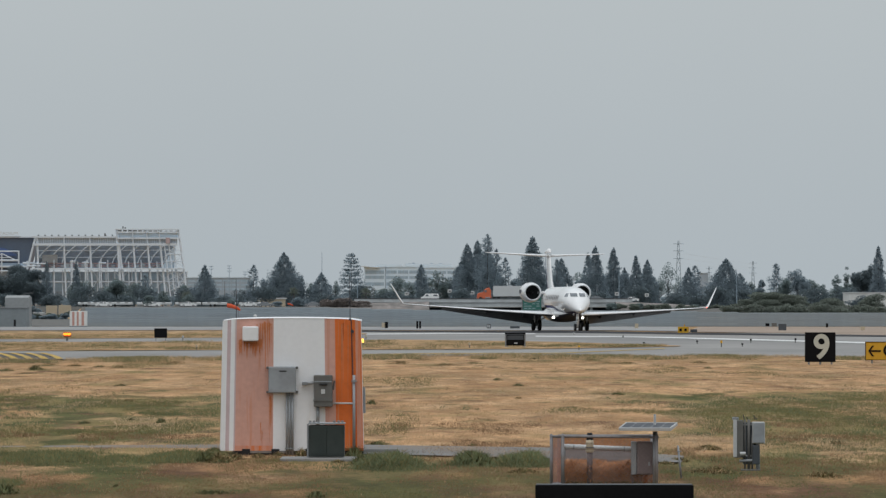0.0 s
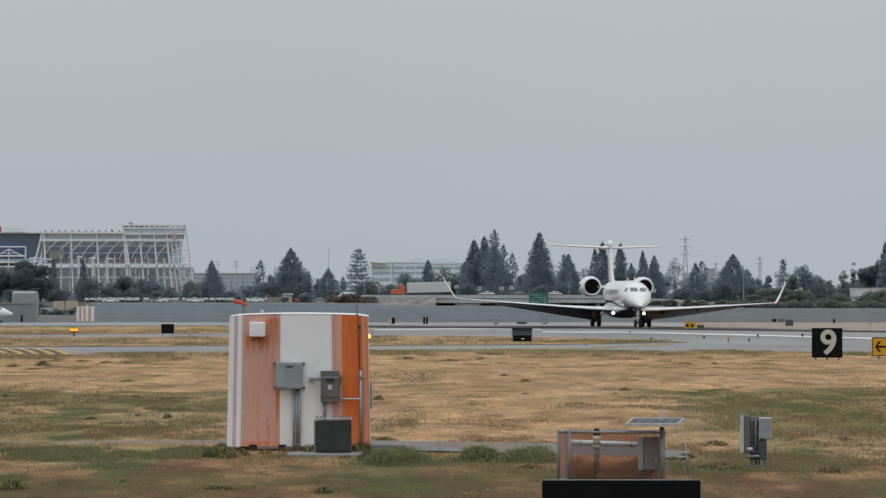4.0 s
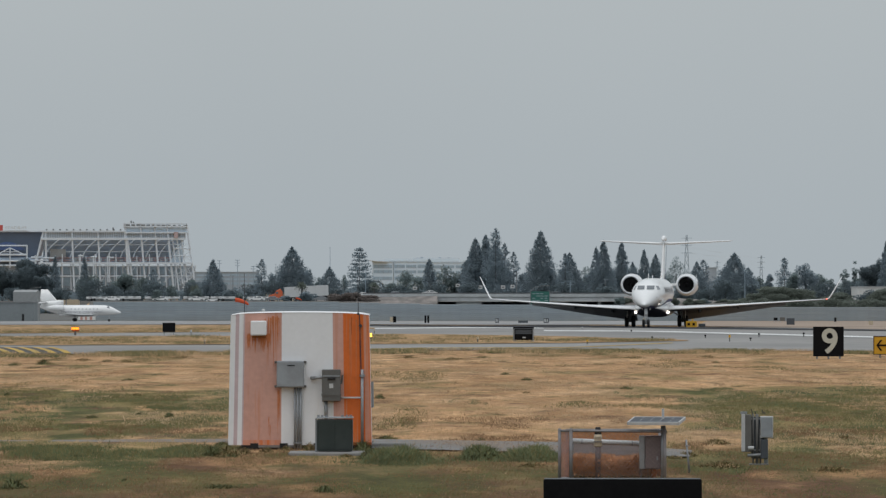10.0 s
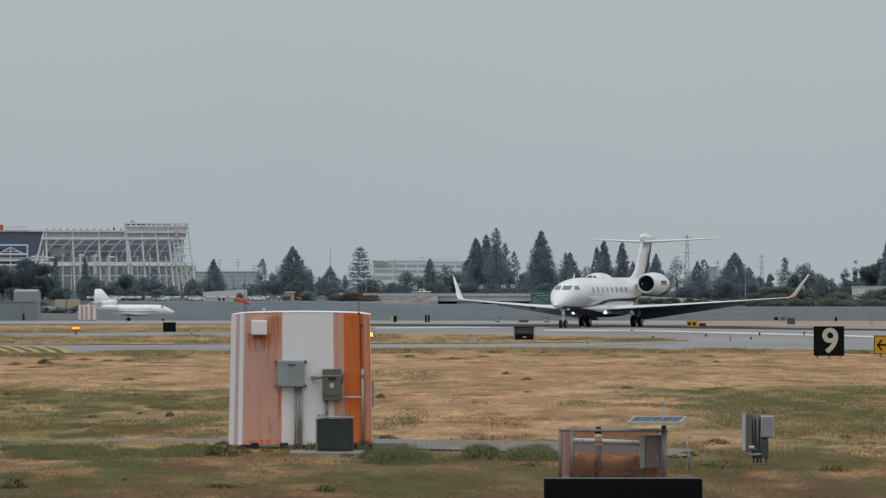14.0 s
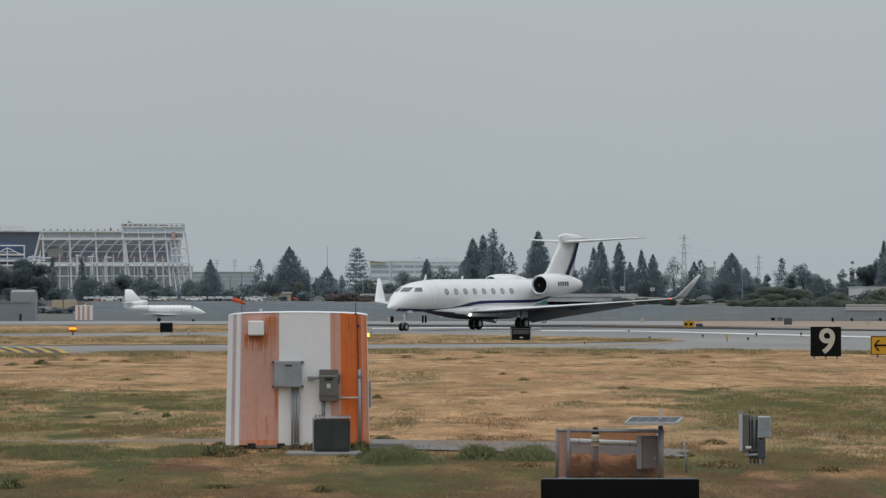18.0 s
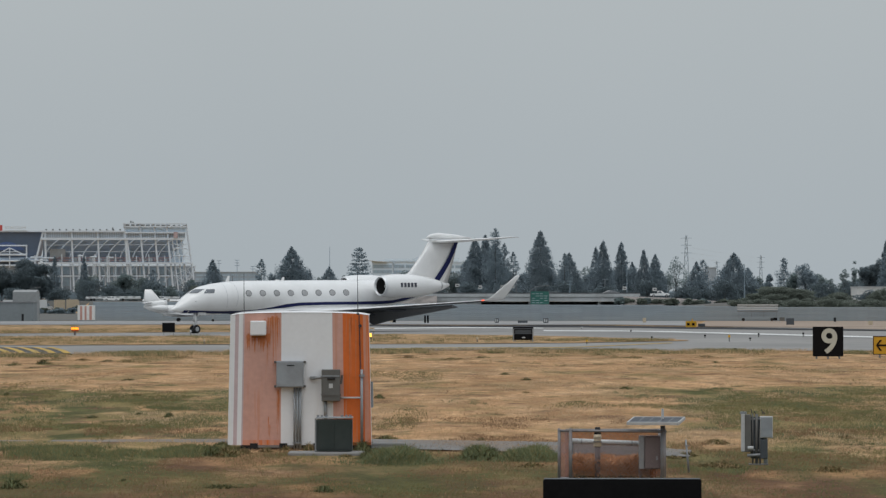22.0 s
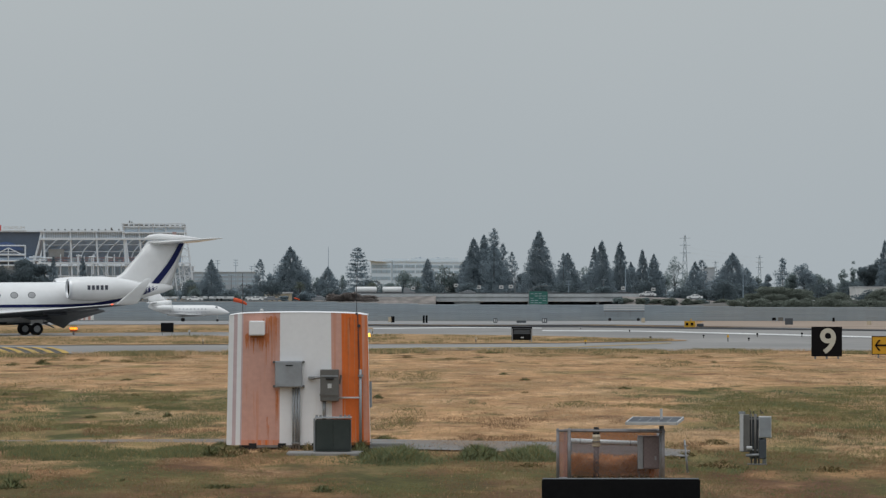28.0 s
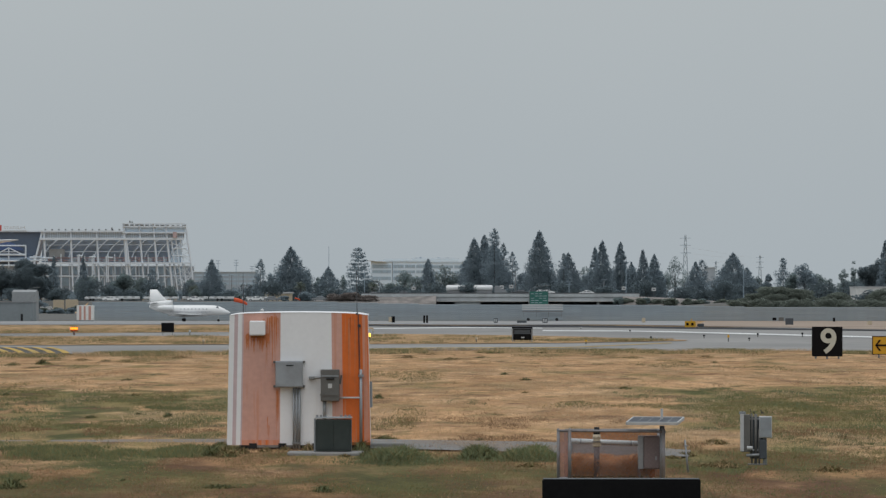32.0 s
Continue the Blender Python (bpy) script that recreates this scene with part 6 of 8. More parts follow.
    for i in range(9):
        run(rng.choice((436, 438, 441, 446)) + rng.gauss(0, 2), 590 + rng.uniform(0, 6), rng.uniform(14, 46), rng.uniform(0.006, 0.015))
    for i in range(16):
        run(rng.choice((474, 481, 485, 488, 491)) + rng.gauss(0, 2), 559 + rng.uniform(0, 6), rng.uniform(18, 90), rng.uniform(0.004, 0.013))
    for i in range(5):
        run(490.5 + rng.gauss(0, 1.6), 686 + rng.uniform(0, 10), rng.uniform(40, 92), rng.uniform(0.004, 0.009))
    for b, top, length in ((474, 738, 34), (476, 752, 26)):
        run(b, top, length, 0.006)
    for i in range(7):
        run(611 + 28 * rng.random(), 560 + 30 * rng.random(), rng.uniform(30, 150), rng.uniform(0.003, 0.010), 0.0155, rng.choice((RUST_RUN, SALMON, DEEP_ORANGE)))
    part("rusty_sill", box(X(428), X(494), -0.014, -0.008, Z(788), Z(779)), WORN_EDGE, s, "rust-stained lower sill")
    part("rusty_sill", box(X(590), X(656), -0.022, -0.016, Z(788), Z(783)), RUST, s, "rust-stained lower sill")
    # grey junction box on conduits
    jb = part("junction_box", box(X(488), X(536), -0.16, -0.015, Z(686), Z(639), 0.012), CAB_GREY, s, "grey enamel junction box")
    part("lid", box(X(489), X(535), -0.175, -0.162, Z(684.5), Z(640.5), 0.006), CAB_GREY, jb)
    part("name_plate", box(X(507), X(520), -0.182, -0.176, Z(648), Z(646)), DARK, jb)
    for bx in (486, 538):
        for by in (641, 684):
            part("mounting_lug", box(X(bx - 2), X(bx + 2), -0.05, -0.012, Z(by + 2), Z(by - 2)), CAB_DARK, jb)
    for b, r in ((520, 0.017), (525, 0.02), (530, 0.022)):
        part("conduit", rod((X(b), -0.07, -0.02), (X(b), -0.07, Z(686)), r, seg=10), GALV, s, "grey conduit", True)
    part("conduit_strap", box(X(517), X(533), -0.10, -0.012, Z(783) - 0.02, Z(783)), GALV, s)
    # switch box
    sw = part("switch_box", box(X(568), X(601), -0.18, -0.015, Z(710), Z(654), 0.012), CAB_DARK, s, "dark grey switch box")
    part("door_rim", box(X(569), X(600), -0.192, -0.182, Z(666.5), Z(664.5)), CAB_GREY, sw)
    part("handle", box(X(578), X(592), -0.21, -0.182, Z(672), Z(669), 0.004), DARK, sw)
    part("label_plate", box(X(581), X(588), -0.188, -0.182, Z(687), Z(679)), ROOF_PALE, sw, "white label plate")
    part("lower_flange", box(X(567), X(602), -0.195, -0.182, Z(700), Z(697)), CAB_DARK, sw)
    part("lever", rod((X(602), -0.1, Z(680)), (X(604.5), -0.1, Z(664)), 0.015, seg=8), CAB_DARK, sw)
    part("elbow", rod((X(549), -0.06, Z(669)), (X(568), -0.08, Z(668)), 0.026, seg=8), GALV, sw)
    part("elbow_cap", box(X(547), X(557), -0.10, -0.02, Z(672), Z(666), 0.008), GALV, sw)
    part("conduit", rod((X(575), -0.08, 0.5), (X(575), -0.08, Z(710)), 0.03, seg=10), GALV, s, "", True)
    part("conduit", rod((X(601), -0.08, Z(704)), (X(637), -0.08, Z(704)), 0.015, seg=8), PIPE_PALE, s, "", True)
    # mast and cable on the orange side
    part("downpipe", rod((X(639), -0.07, 0.0), (X(639), -0.07, Z(654)), 0.026, seg=10), GALV, s, "grey downpipe", True)
    part("downpipe_collar", rod((X(639), -0.07, Z(667)), (X(639), -0.07, Z(663)), 0.045, seg=10), GALV, s)
    part("side_tube", rod((X(657), 0.3, Z(722)), (X(656.5), 0.3, Z(676)), 0.02, seg=8), GALV, s)
    part("whip_aerial", rod((X(637), -0.05, Z(654)), (X(634), -0.03, Z(556)), 0.008, seg=6), WIRE, s)
    part("cable_clip", rod((X(636), -0.05, Z(577)), (X(636), -0.02, Z(577)), 0.028, seg=10), WIRE, s, "round black cable clip")
    part("whip_aerial", rod((X(632), 0.1, Z(557)), (X(631), 0.1, Z(478)), 0.007, 0.004, 6), WIRE, s)
    part("whip_aerial", rod((X(430.5), 0.1, Z(560)), (X(430), 0.1, Z(484)), 0.007, 0.004, 6), WIRE, s)
    part("roof_bracket", rod((X(630), 0.0, Z(556)), (X(634), 0.0, Z(556)), 0.02, seg=8), WIRE, s)
    # transformer cabinet in front on its pad
    c = thing("electrical_cabinet", pose(-1.73, 107.5, 0.02), "dark green steel electrical cabinet on a concrete pad", "cabinet")
    q = 107.5 / 12000
    w2, hh = 31.5 * q, 2.48 + (526 - 738) * q
    part("body", box(-w2, w2, -0.28, 0.28, 0.045, hh - 0.04, 0.012), GREEN_CAB, c)
    part("lid", box(-w2 - 0.008, w2 + 0.008, -0.292, 0.295, hh - 0.022, hh, 0.008), CAB_GREY, c, "grey lid")
    part("door_panel", box(-w2 + 0.03, -0.0025, -0.292, -0.282, 0.08, hh - 0.045, 0.002), GREEN_CAB, c)
    part("door_panel", box(0.0025, w2 - 0.03, -0.292, -0.282, 0.08, hh - 0.045, 0.002), GREEN_CAB, c)
    part("side_channel", box(-w2 - 0.03, -w2 - 0.002, -0.25, -0.15, 0.03, hh - 0.02, 0.005), GALV, c)
    for x in (-0.26, -0.20, -0.13, 0.12, 0.19, 0.25):
        part("lifting_lug", box(x - 0.02, x + 0.02, -0.26, -0.2, hh, hh + 0.035), GALV, c)
    p = thing("concrete_pad", pose(-1.84, 107.3, 0.0), "pale concrete pad in the grass", "slab")
    part("slab", box(-0.62, 0.58, -0.5, 0.8, -0.1, 0.05, 0.02), CONCRETE, p)
    b = thing("concrete_kerb", pose(-0.97, 112, 0.0), "short pale concrete kerb block", "kerb")
    part("block", box(-0.33, 0.33, -0.12, 0.12, -0.05, 0.09, 0.02), CONCRETE, b)


def netting(x0, x1, y, z0, z1, w):
    """A screen of crossed flat strips with gaps."""
    v, f = [], []
    step = w * 1.9
    for i in range(int((x1 - x0) / step)):
        x = x0 + i * step
        n = len(v)
        v += [(x, y, z0), (x + w, y, z0), (x + w, y, z1), (x, y, z1), (x, y + 0.003, z0), (x + w, y + 0.003, z0), (x + w, y + 0.003, z1), (x, y + 0.003, z1)]
        f += [(n, n + 1, n + 2, n + 3), (n + 5, n + 4, n + 7, n + 6), (n + 1, n + 5, n + 6, n + 2), (n + 4, n, n + 3, n + 7)]
    for i in range(int((z1 - z0) / step)):
        z = z0 + i * step
        n = len(v)
        v += [(x0, y - 0.004, z), (x1, y - 0.004, z), (x1, y - 0.004, z + w), (x0, y - 0.004, z + w), (x0, y - 0.001, z), (x1, y - 0.001, z), (x1, y - 0.001, z + w), (x0, y - 0.001, z + w)]
        f += [(n, n + 1, n + 2, n + 3), (n + 5, n + 4, n + 7, n + 6), (n + 3, n + 2, n + 6, n + 7), (n + 4, n + 5, n + 1, n)]
    return v, f


def enclosure():
    """A small chain-link enclosure round a pipe, a valve cabinet and a solar panel."""
    D = 93.0
    k = D / 12000
    e = thing("chain_link_enclosure", pose(0, D, 0), "low chain-link enclosure with grey pipe rails", "fence")
    X = lambda b: (b - 784) * k
    Z = lambda b: 2.5 + (526 - b) * k
    zt = Z(762)
    for b, y, r in ((988, 0.0, 0.022), (1002, 0.5, 0.02), (1008, 0.0, 0.026), (1174, 0.0, 0.026), (1170, 1.2, 0.02)):
        part("post", rod((X(b), y, -0.05), (X(b), y, zt), r, seg=10), FENCE_PIPE, e, "", True)
    for b in (988, 1008, 1174):
        part("post_cap", rod((X(b), 0, zt), (X(b), 0, zt + 0.03), 0.03, 0.012, 10), FENCE_PIPE, e)
    part("top_rail", rod((X(988), 0.0, Z(762.5)), (X(1178), 0.0, Z(764)), 0.017, seg=10), FENCE_PIPE, e, "", True)
    part("top_rail", rod((X(1002), 1.2, Z(764)), (X(1170), 1.2, Z(764)), 0.015, seg=10), FENCE_PIPE, e, "", True)
    part("gate_frame", rod((X(990), 0.0, 0.02), (X(1006), 0.0, 0.02), 0.015, seg=8), FENCE_PIPE, e)
    bm = bmesh.new()
    x0, x1, z1 = X(988), X(1174), zt - 0.02
    step, h = 0.062, zt - 0.02
    n = int((x1 - x0 + h) / step)
    for i in range(n):
        for sgn in (1, -1):
            a = x0 - (h if sgn > 0 else 0) + i * step
            p, q = (a, 0.0), (a + sgn * h, h)
            if sgn > 0:
                xa, za, xb, zb = a, 0, a + h, h
            else:
                xa, za, xb, zb = a + h * 0, h, a + h, 0
            lo, hi = max(xa, x0), min(xb, x1)
            if hi - lo > 0.02:
                f = lambda x: za + (zb - za) * (x - xa) / (xb - xa)
                rod((lo, 0, f(lo)), (hi, 0, f(hi)), 0.0011, seg=3, bm=bm)
    part("chain_link", bm, NET_GREY, e, "thin galvanised chain link")
    part("top_screen", netting(X(1008), X(1170), 1.22, Z(784), Z(765), 0.0065), RUST_NET, e, "rust-orange netting band")
    part("back_screen", netting(X(1002), X(1170), 1.25, 0.02, Z(784), 0.0058), NET_GREY, e, "grey weathered netting")
    part("gate_screen", netting(X(989), X(1007), 0.01, 0.03, Z(764), 0.006), NET_PINK, e, "pinkish faded netting on the gate")
    # things inside
    p = thing("pipe_run", pose(0, D + 0.6, 0), "pale insulated pipe on a stand", "pipe")
    part("pipe", rod((X(1010), 0, Z(782)), (X(1135), 0, Z(787)), 0.036, seg=14), PIPE_PALE, p, "", True)
    for b in (1028, 1118):
        part("band", rod((X(b), 0, Z(782 + (b - 1010) * 0.04)), (X(b + 2), 0, Z(782.1 + (b - 1010) * 0.04)), 0.038, seg=14), GALV, p)
    part("stand", rod((X(1012), 0, 0), (X(1012), 0, Z(780)), 0.02, seg=8), GALV, p)
    part("stand", rod((X(1133), 0, 0), (X(1133), 0, Z(788)), 0.02, seg=8), GALV, p)
    v = thing("valve_post", pose(X(1057), D + 0.35, 0), "brown valve standpipe with a dark cap and brass bands", "valve")
    part("standpipe", rod((0, 0, 0), (0, 0, Z(772)), 0.04, seg=14), BROWN_BOX, v, "", True)
    part("bonnet", rod((0, 0, Z(792)), (0, 0, Z(770)), 0.052, seg=14), BEIGE, v, "brass-coloured bonnet", True)
    part("cap", rod((0, 0, Z(770)), (0, 0, Z(757)), 0.05, 0.035, 14), DARK, v, "dark round cap", True)
    for z in (790, 784, 776):
        part("flange", rod((0, 0, Z(z)), (0, 0, Z(z - 2)), 0.062, seg=14), BEIGE if z != 784 else CAB_DARK, v)
    c = thing("valve_cabinet", pose(X(1150), D + 0.25, 0), "brown-grey steel cabinet on a post", "cabinet")
    part("body", box(X(1140) - X(1150), X(1168) - X(1150), -0.10, 0.14, Z(831), Z(772), 0.01), BROWN_BOX, c)
    part("side", box(X(1130) - X(1150), X(1140) - X(1150) - 0.003, -0.08, 0.14, Z(831), Z(772), 0.008), GALV, c)
    part("door", box(X(1141) - X(1150), X(1167) - X(1150), -0.112, -0.102, Z(829), Z(774), 0.004), BROWN_BOX, c)
    part("latch", box(X(1160) - X(1150), X(1163) - X(1150), -0.13, -0.112, Z(815), Z(808)), GALV, c)
    part("post", rod((0.04, 0.05, 0), (0.04, 0.05, Z(831)), 0.04, seg=10), RUST, c)
    s = thing("solar_panel", pose(X(1172), D + 0.1, 0), "tilted solar panel on a steel post", "solar panel")
    part("post", rod((0, 0, -0.05), (0, 0, Z(754)), 0.034, seg=12), GALV, s, "", True)
    part("aerial", rod((0.0, 0.1, Z(745)), (0.0, 0.1, Z(724)), 0.018, seg=10), PIPE_PALE, s)
    pan = part("panel", box(-0.35, 0.35, -0.26, 0.26, -0.015, 0.015, 0.006), SOLAR, s, "dark solar cells")
    pan.matrix_basis = Matrix.Translation((X(1160) - X(1172), 0.05, Z(745.5))) @ pose(0, 0, 0, 7, 0, -12)
    for x0, x1, y0, y1 in ((-0.36, 0.36, -0.27, -0.25), (-0.36, 0.36, 0.25, 0.27), (-0.362, -0.345, -0.27, 0.27), (0.345, 0.362, -0.27, 0.27)):
        part("frame", box(x0, x1, y0, y1, -0.022, 0.022, 0.004), PIPE_PALE, pan)
    for x in (-0.21, -0.07, 0.07, 0.21):
        part("cell_line", box(x - 0.0018, x + 0.0018, -0.25, 0.25, 0.0152, 0.0168), PIPE_PALE, pan)
    # rust-coloured straw heap caught inside
    rng = random.Random(4)
    v, f = [], []
    for i in range(12000):
        x = X(1006) + (X(1172) - X(1006)) * rng.random()
        y = rng.uniform(0.25, 1.15)
        top = 0.30 + 0.10 * noise.noise((x * 3.0, y, 1.0))
        tuft_blade(rng, x, y, top * rng.random() ** 0.6, 0.02 + 0.03 * rng.random(), v, f, 2.6)
    h = thing("dead_brush", pose(0, D, 0), "rust-brown dead brush inside the enclosure", "brush", kind="stuff")
    soft_growth(part("stems", (v, f), BRUSH, h).data, 0.5)
    r = thing("marker_rod", pose(3.46, 96, 0), "thin leaning steel marker rod", "rod")
    part("rod", rod((0.015, 0, -0.05), (-0.035, 0, 0.48), 0.016, 0.012, 8), GALV, r, "", True)
    part("clip", box(-0.05, 0.01, -0.02, 0.02, 0.39, 0.40), GALV, r)


def tuft_blade(rng, x, y, z, h, v, f, lean=1.0):
    a = rng.uniform(0, 6.283)
    w = h * 0.05 + 0.003
    n = len(v)
    lx, ly = rng.gauss(0, 0.6) * h * lean, rng.gauss(0.2, 0.7) * h * lean
    v += [(x - math.cos(a) * w, y - math.sin(a) * w, z), (x + math.cos(a) * w, y + math.sin(a) * w, z), (x + lx, y + ly, z + h)]
    f.append((n, n + 1, n + 2))


def soft_growth(me, uneven=0.2):
    """Gives loose three-cornered blades the soft skyward shading of a mat of grass."""
    n = len(me.polygons)
    co = np.empty(9 * n)
    me.vertices.foreach_get("co", co)
    v = co.reshape(n, 3, 3)
    turn = np.cross(v[:, 1] - v[:, 0], v[:, 2] - v[:, 0])[:, 1] > 0
    v[turn] = v[turn][:, ::-1]
    me.vertices.foreach_set("co", v.ravel())
    me.polygons.foreach_set("use_smooth", np.ones(n, bool))
    me.update()
    rs = np.random.RandomState(n)
    up = np.stack([rs.normal(size=n) * uneven, -0.38 + rs.normal(size=n) * uneven * 0.8, np.full(n, 0.9)], axis=1)
    me.normals_split_custom_set_from_vertices(np.repeat(up / np.linalg.norm(up, axis=1, keepdims=True), 3, axis=0).tolist())


def tufts(name, x, y, z, h, blades, material, rs):
    """Tufts of leaning three-cornered blades at the given places; h: their heights."""
    x, y, z, h = (np.repeat(q, blades) for q in (x, y, z, h))
    n = len(x)
    a = rs.uniform(0, 6.283, n)
    h = h * rs.uniform(0.55, 1.15, n)
    x, y = x + rs.normal(size=n) * 0.04, y + rs.normal(size=n) * 0.06
    z = z + h * rs.uniform(0.0, 0.35, n)
    w = h * 0.06 + 0.002
    h = h * 0.7
    lx, ly = rs.normal(size=n) * 0.55 * h, rs.normal(size=n) * 0.55 * h
    v = np.stack([np.stack([x - np.cos(a) * w, y - np.sin(a) * w, z], axis=1), np.stack([x + np.cos(a) * w, y + np.sin(a) * w, z], axis=1), np.stack([x + lx, y + ly, z + h], axis=1)], axis=1)
    me = bpy.data.meshes.new(name)
    me.vertices.add(3 * n)
    me.vertices.foreach_set("co", v.ravel())
    me.loops.add(3 * n)
    me.loops.foreach_set("vertex_index", np.arange(3 * n))
    me.polygons.add(n)
    me.polygons.foreach_set("loop_start", np.arange(n) * 3)
    me.update(calc_edges=True)
    soft_growth(me)
    me.materials.append(material)
    return new(name, me)


def pedestal():
    """Two grey equipment boxes on short posts."""
    D = 101.0
    k = D / 12000
    p = thing("utility_pedestal", pose(4.65, D, 0), "pair of grey equipment boxes on short steel posts", "equipment")
    X = lambda b: (b - 1337) * k
    Z = lambda b: 2.5 + (526 - b) * k
    big = part("tall_box", box(X(1312), X(1328), -0.06, 0.16, Z(800), Z(734), 0.008), CAB_DARK, p, "tall dark grey box")
    part("lid", box(X(1310), X(1316.5), -0.075, -0.062, Z(799), Z(733), 0.004), PIPE_PALE, big)
    part("bracket", box(X(1309), X(1320), -0.03, 0.1, Z(733), Z(729), 0.004), GALV, big)
    small = part("square_box", box(X(1344), X(1366), -0.10, 0.10, Z(775), Z(737), 0.008), PIPE_PALE, p, "pale square box")
    part("lid", box(X(1345), X(1365), -0.112, -0.102, Z(773.5), Z(738.5), 0.004), CAB_GREY, small)
    part("back_plate", box(X(1328), X(1356), 0.02, 0.10, Z(812), Z(738), 0.008), SLATE, p, "dark back plate")
    part("lower_box", box(X(1344), X(1357), -0.10, 0.015, Z(812), Z(778), 0.01), SLATE, p, "dark lower box")
    for b, z1, r in ((1331, 733, 0.012), (1338, 733, 0.022), (1344, 760, 0.014), (1354, 775, 0.03)):
        part("post", rod((X(b), 0, -0.05), (X(b), 0, Z(z1)), r, seg=8), CAB_DARK if b != 1354 else GEAR_METAL, p, "", True)
    part("cross_bar", rod((X(1312), 0.02, Z(742)), (X(1362), 0.02, Z(742)), 0.012, seg=8), GALV, p)
    part("cross_bar", rod((X(1320), 0.02, Z(797)), (X(1356), 0.02, Z(797)), 0.014, seg=8), GEAR_METAL, p)
    part("fitting", rod((X(1322), -0.06, Z(793)), (X(1332), -0.06, Z(793)), 0.028, seg=10), PIPE_PALE, p)
    part("fitting", rod((X(1321), -0.03, Z(806)), (X(1352), -0.03, Z(805)), 0.022, seg=10), GALV, p)
    for b, l in ((1316, 6), (1330, 9), (1336, 5), (1349, 8), (1352, 4)):
        part("aerial", rod((X(b), 0, Z(733)), (X(b - 2), 0, Z(733 - l)), 0.006, seg=5), WIRE, p)
    part("foot_plate", box(X(1324), X(1358), -0.1, 0.1, -0.04, 0.02, 0.01), CAB_DARK, p)


def sign_board(name, bx0, bx1, by0, by1, foot, D, material, label, legs=2, depth=0.12, rim=None):
    """An airfield sign on short legs, standing at distance D."""
    k = D / 12000
    z0 = gz((bx0 + bx1 - 1568) / 2 * k, D)
    s = thing(name, pose(((bx0 + bx1) / 2 - 784) * k, D, z0), label, "sign")
    w, lo, hi = (bx1 - bx0) / 2 * k, 2.5 - z0 + (526 - by1) * k, 2.5 - z0 + (526 - by0) * k
    lo = max(lo, 0.04)
    part("panel", box(-w, w, 0.0, depth, lo, hi, 0.012), material, s)
    if rim:
        for a, b, c, d in ((-w, w, hi - 0.03, hi), (-w, w, lo, lo + 0.03), (-w, -w + 0.03, lo + 0.03, hi - 0.03), (w - 0.03, w, lo + 0.03, hi - 0.03)):
            part("rim", box(a, b, -0.015, -0.002, c, d), rim, s)
    for i in range(legs):
        x = -w * 0.75 + 1.5 * w * i / max(1, legs - 1)
        part("leg", rod((x, depth / 2, -0.05), (x, depth / 2, lo + 0.02), 0.04 if D < 300 else 0.025, seg=8), GALV, s)
    return s, w, lo, hi


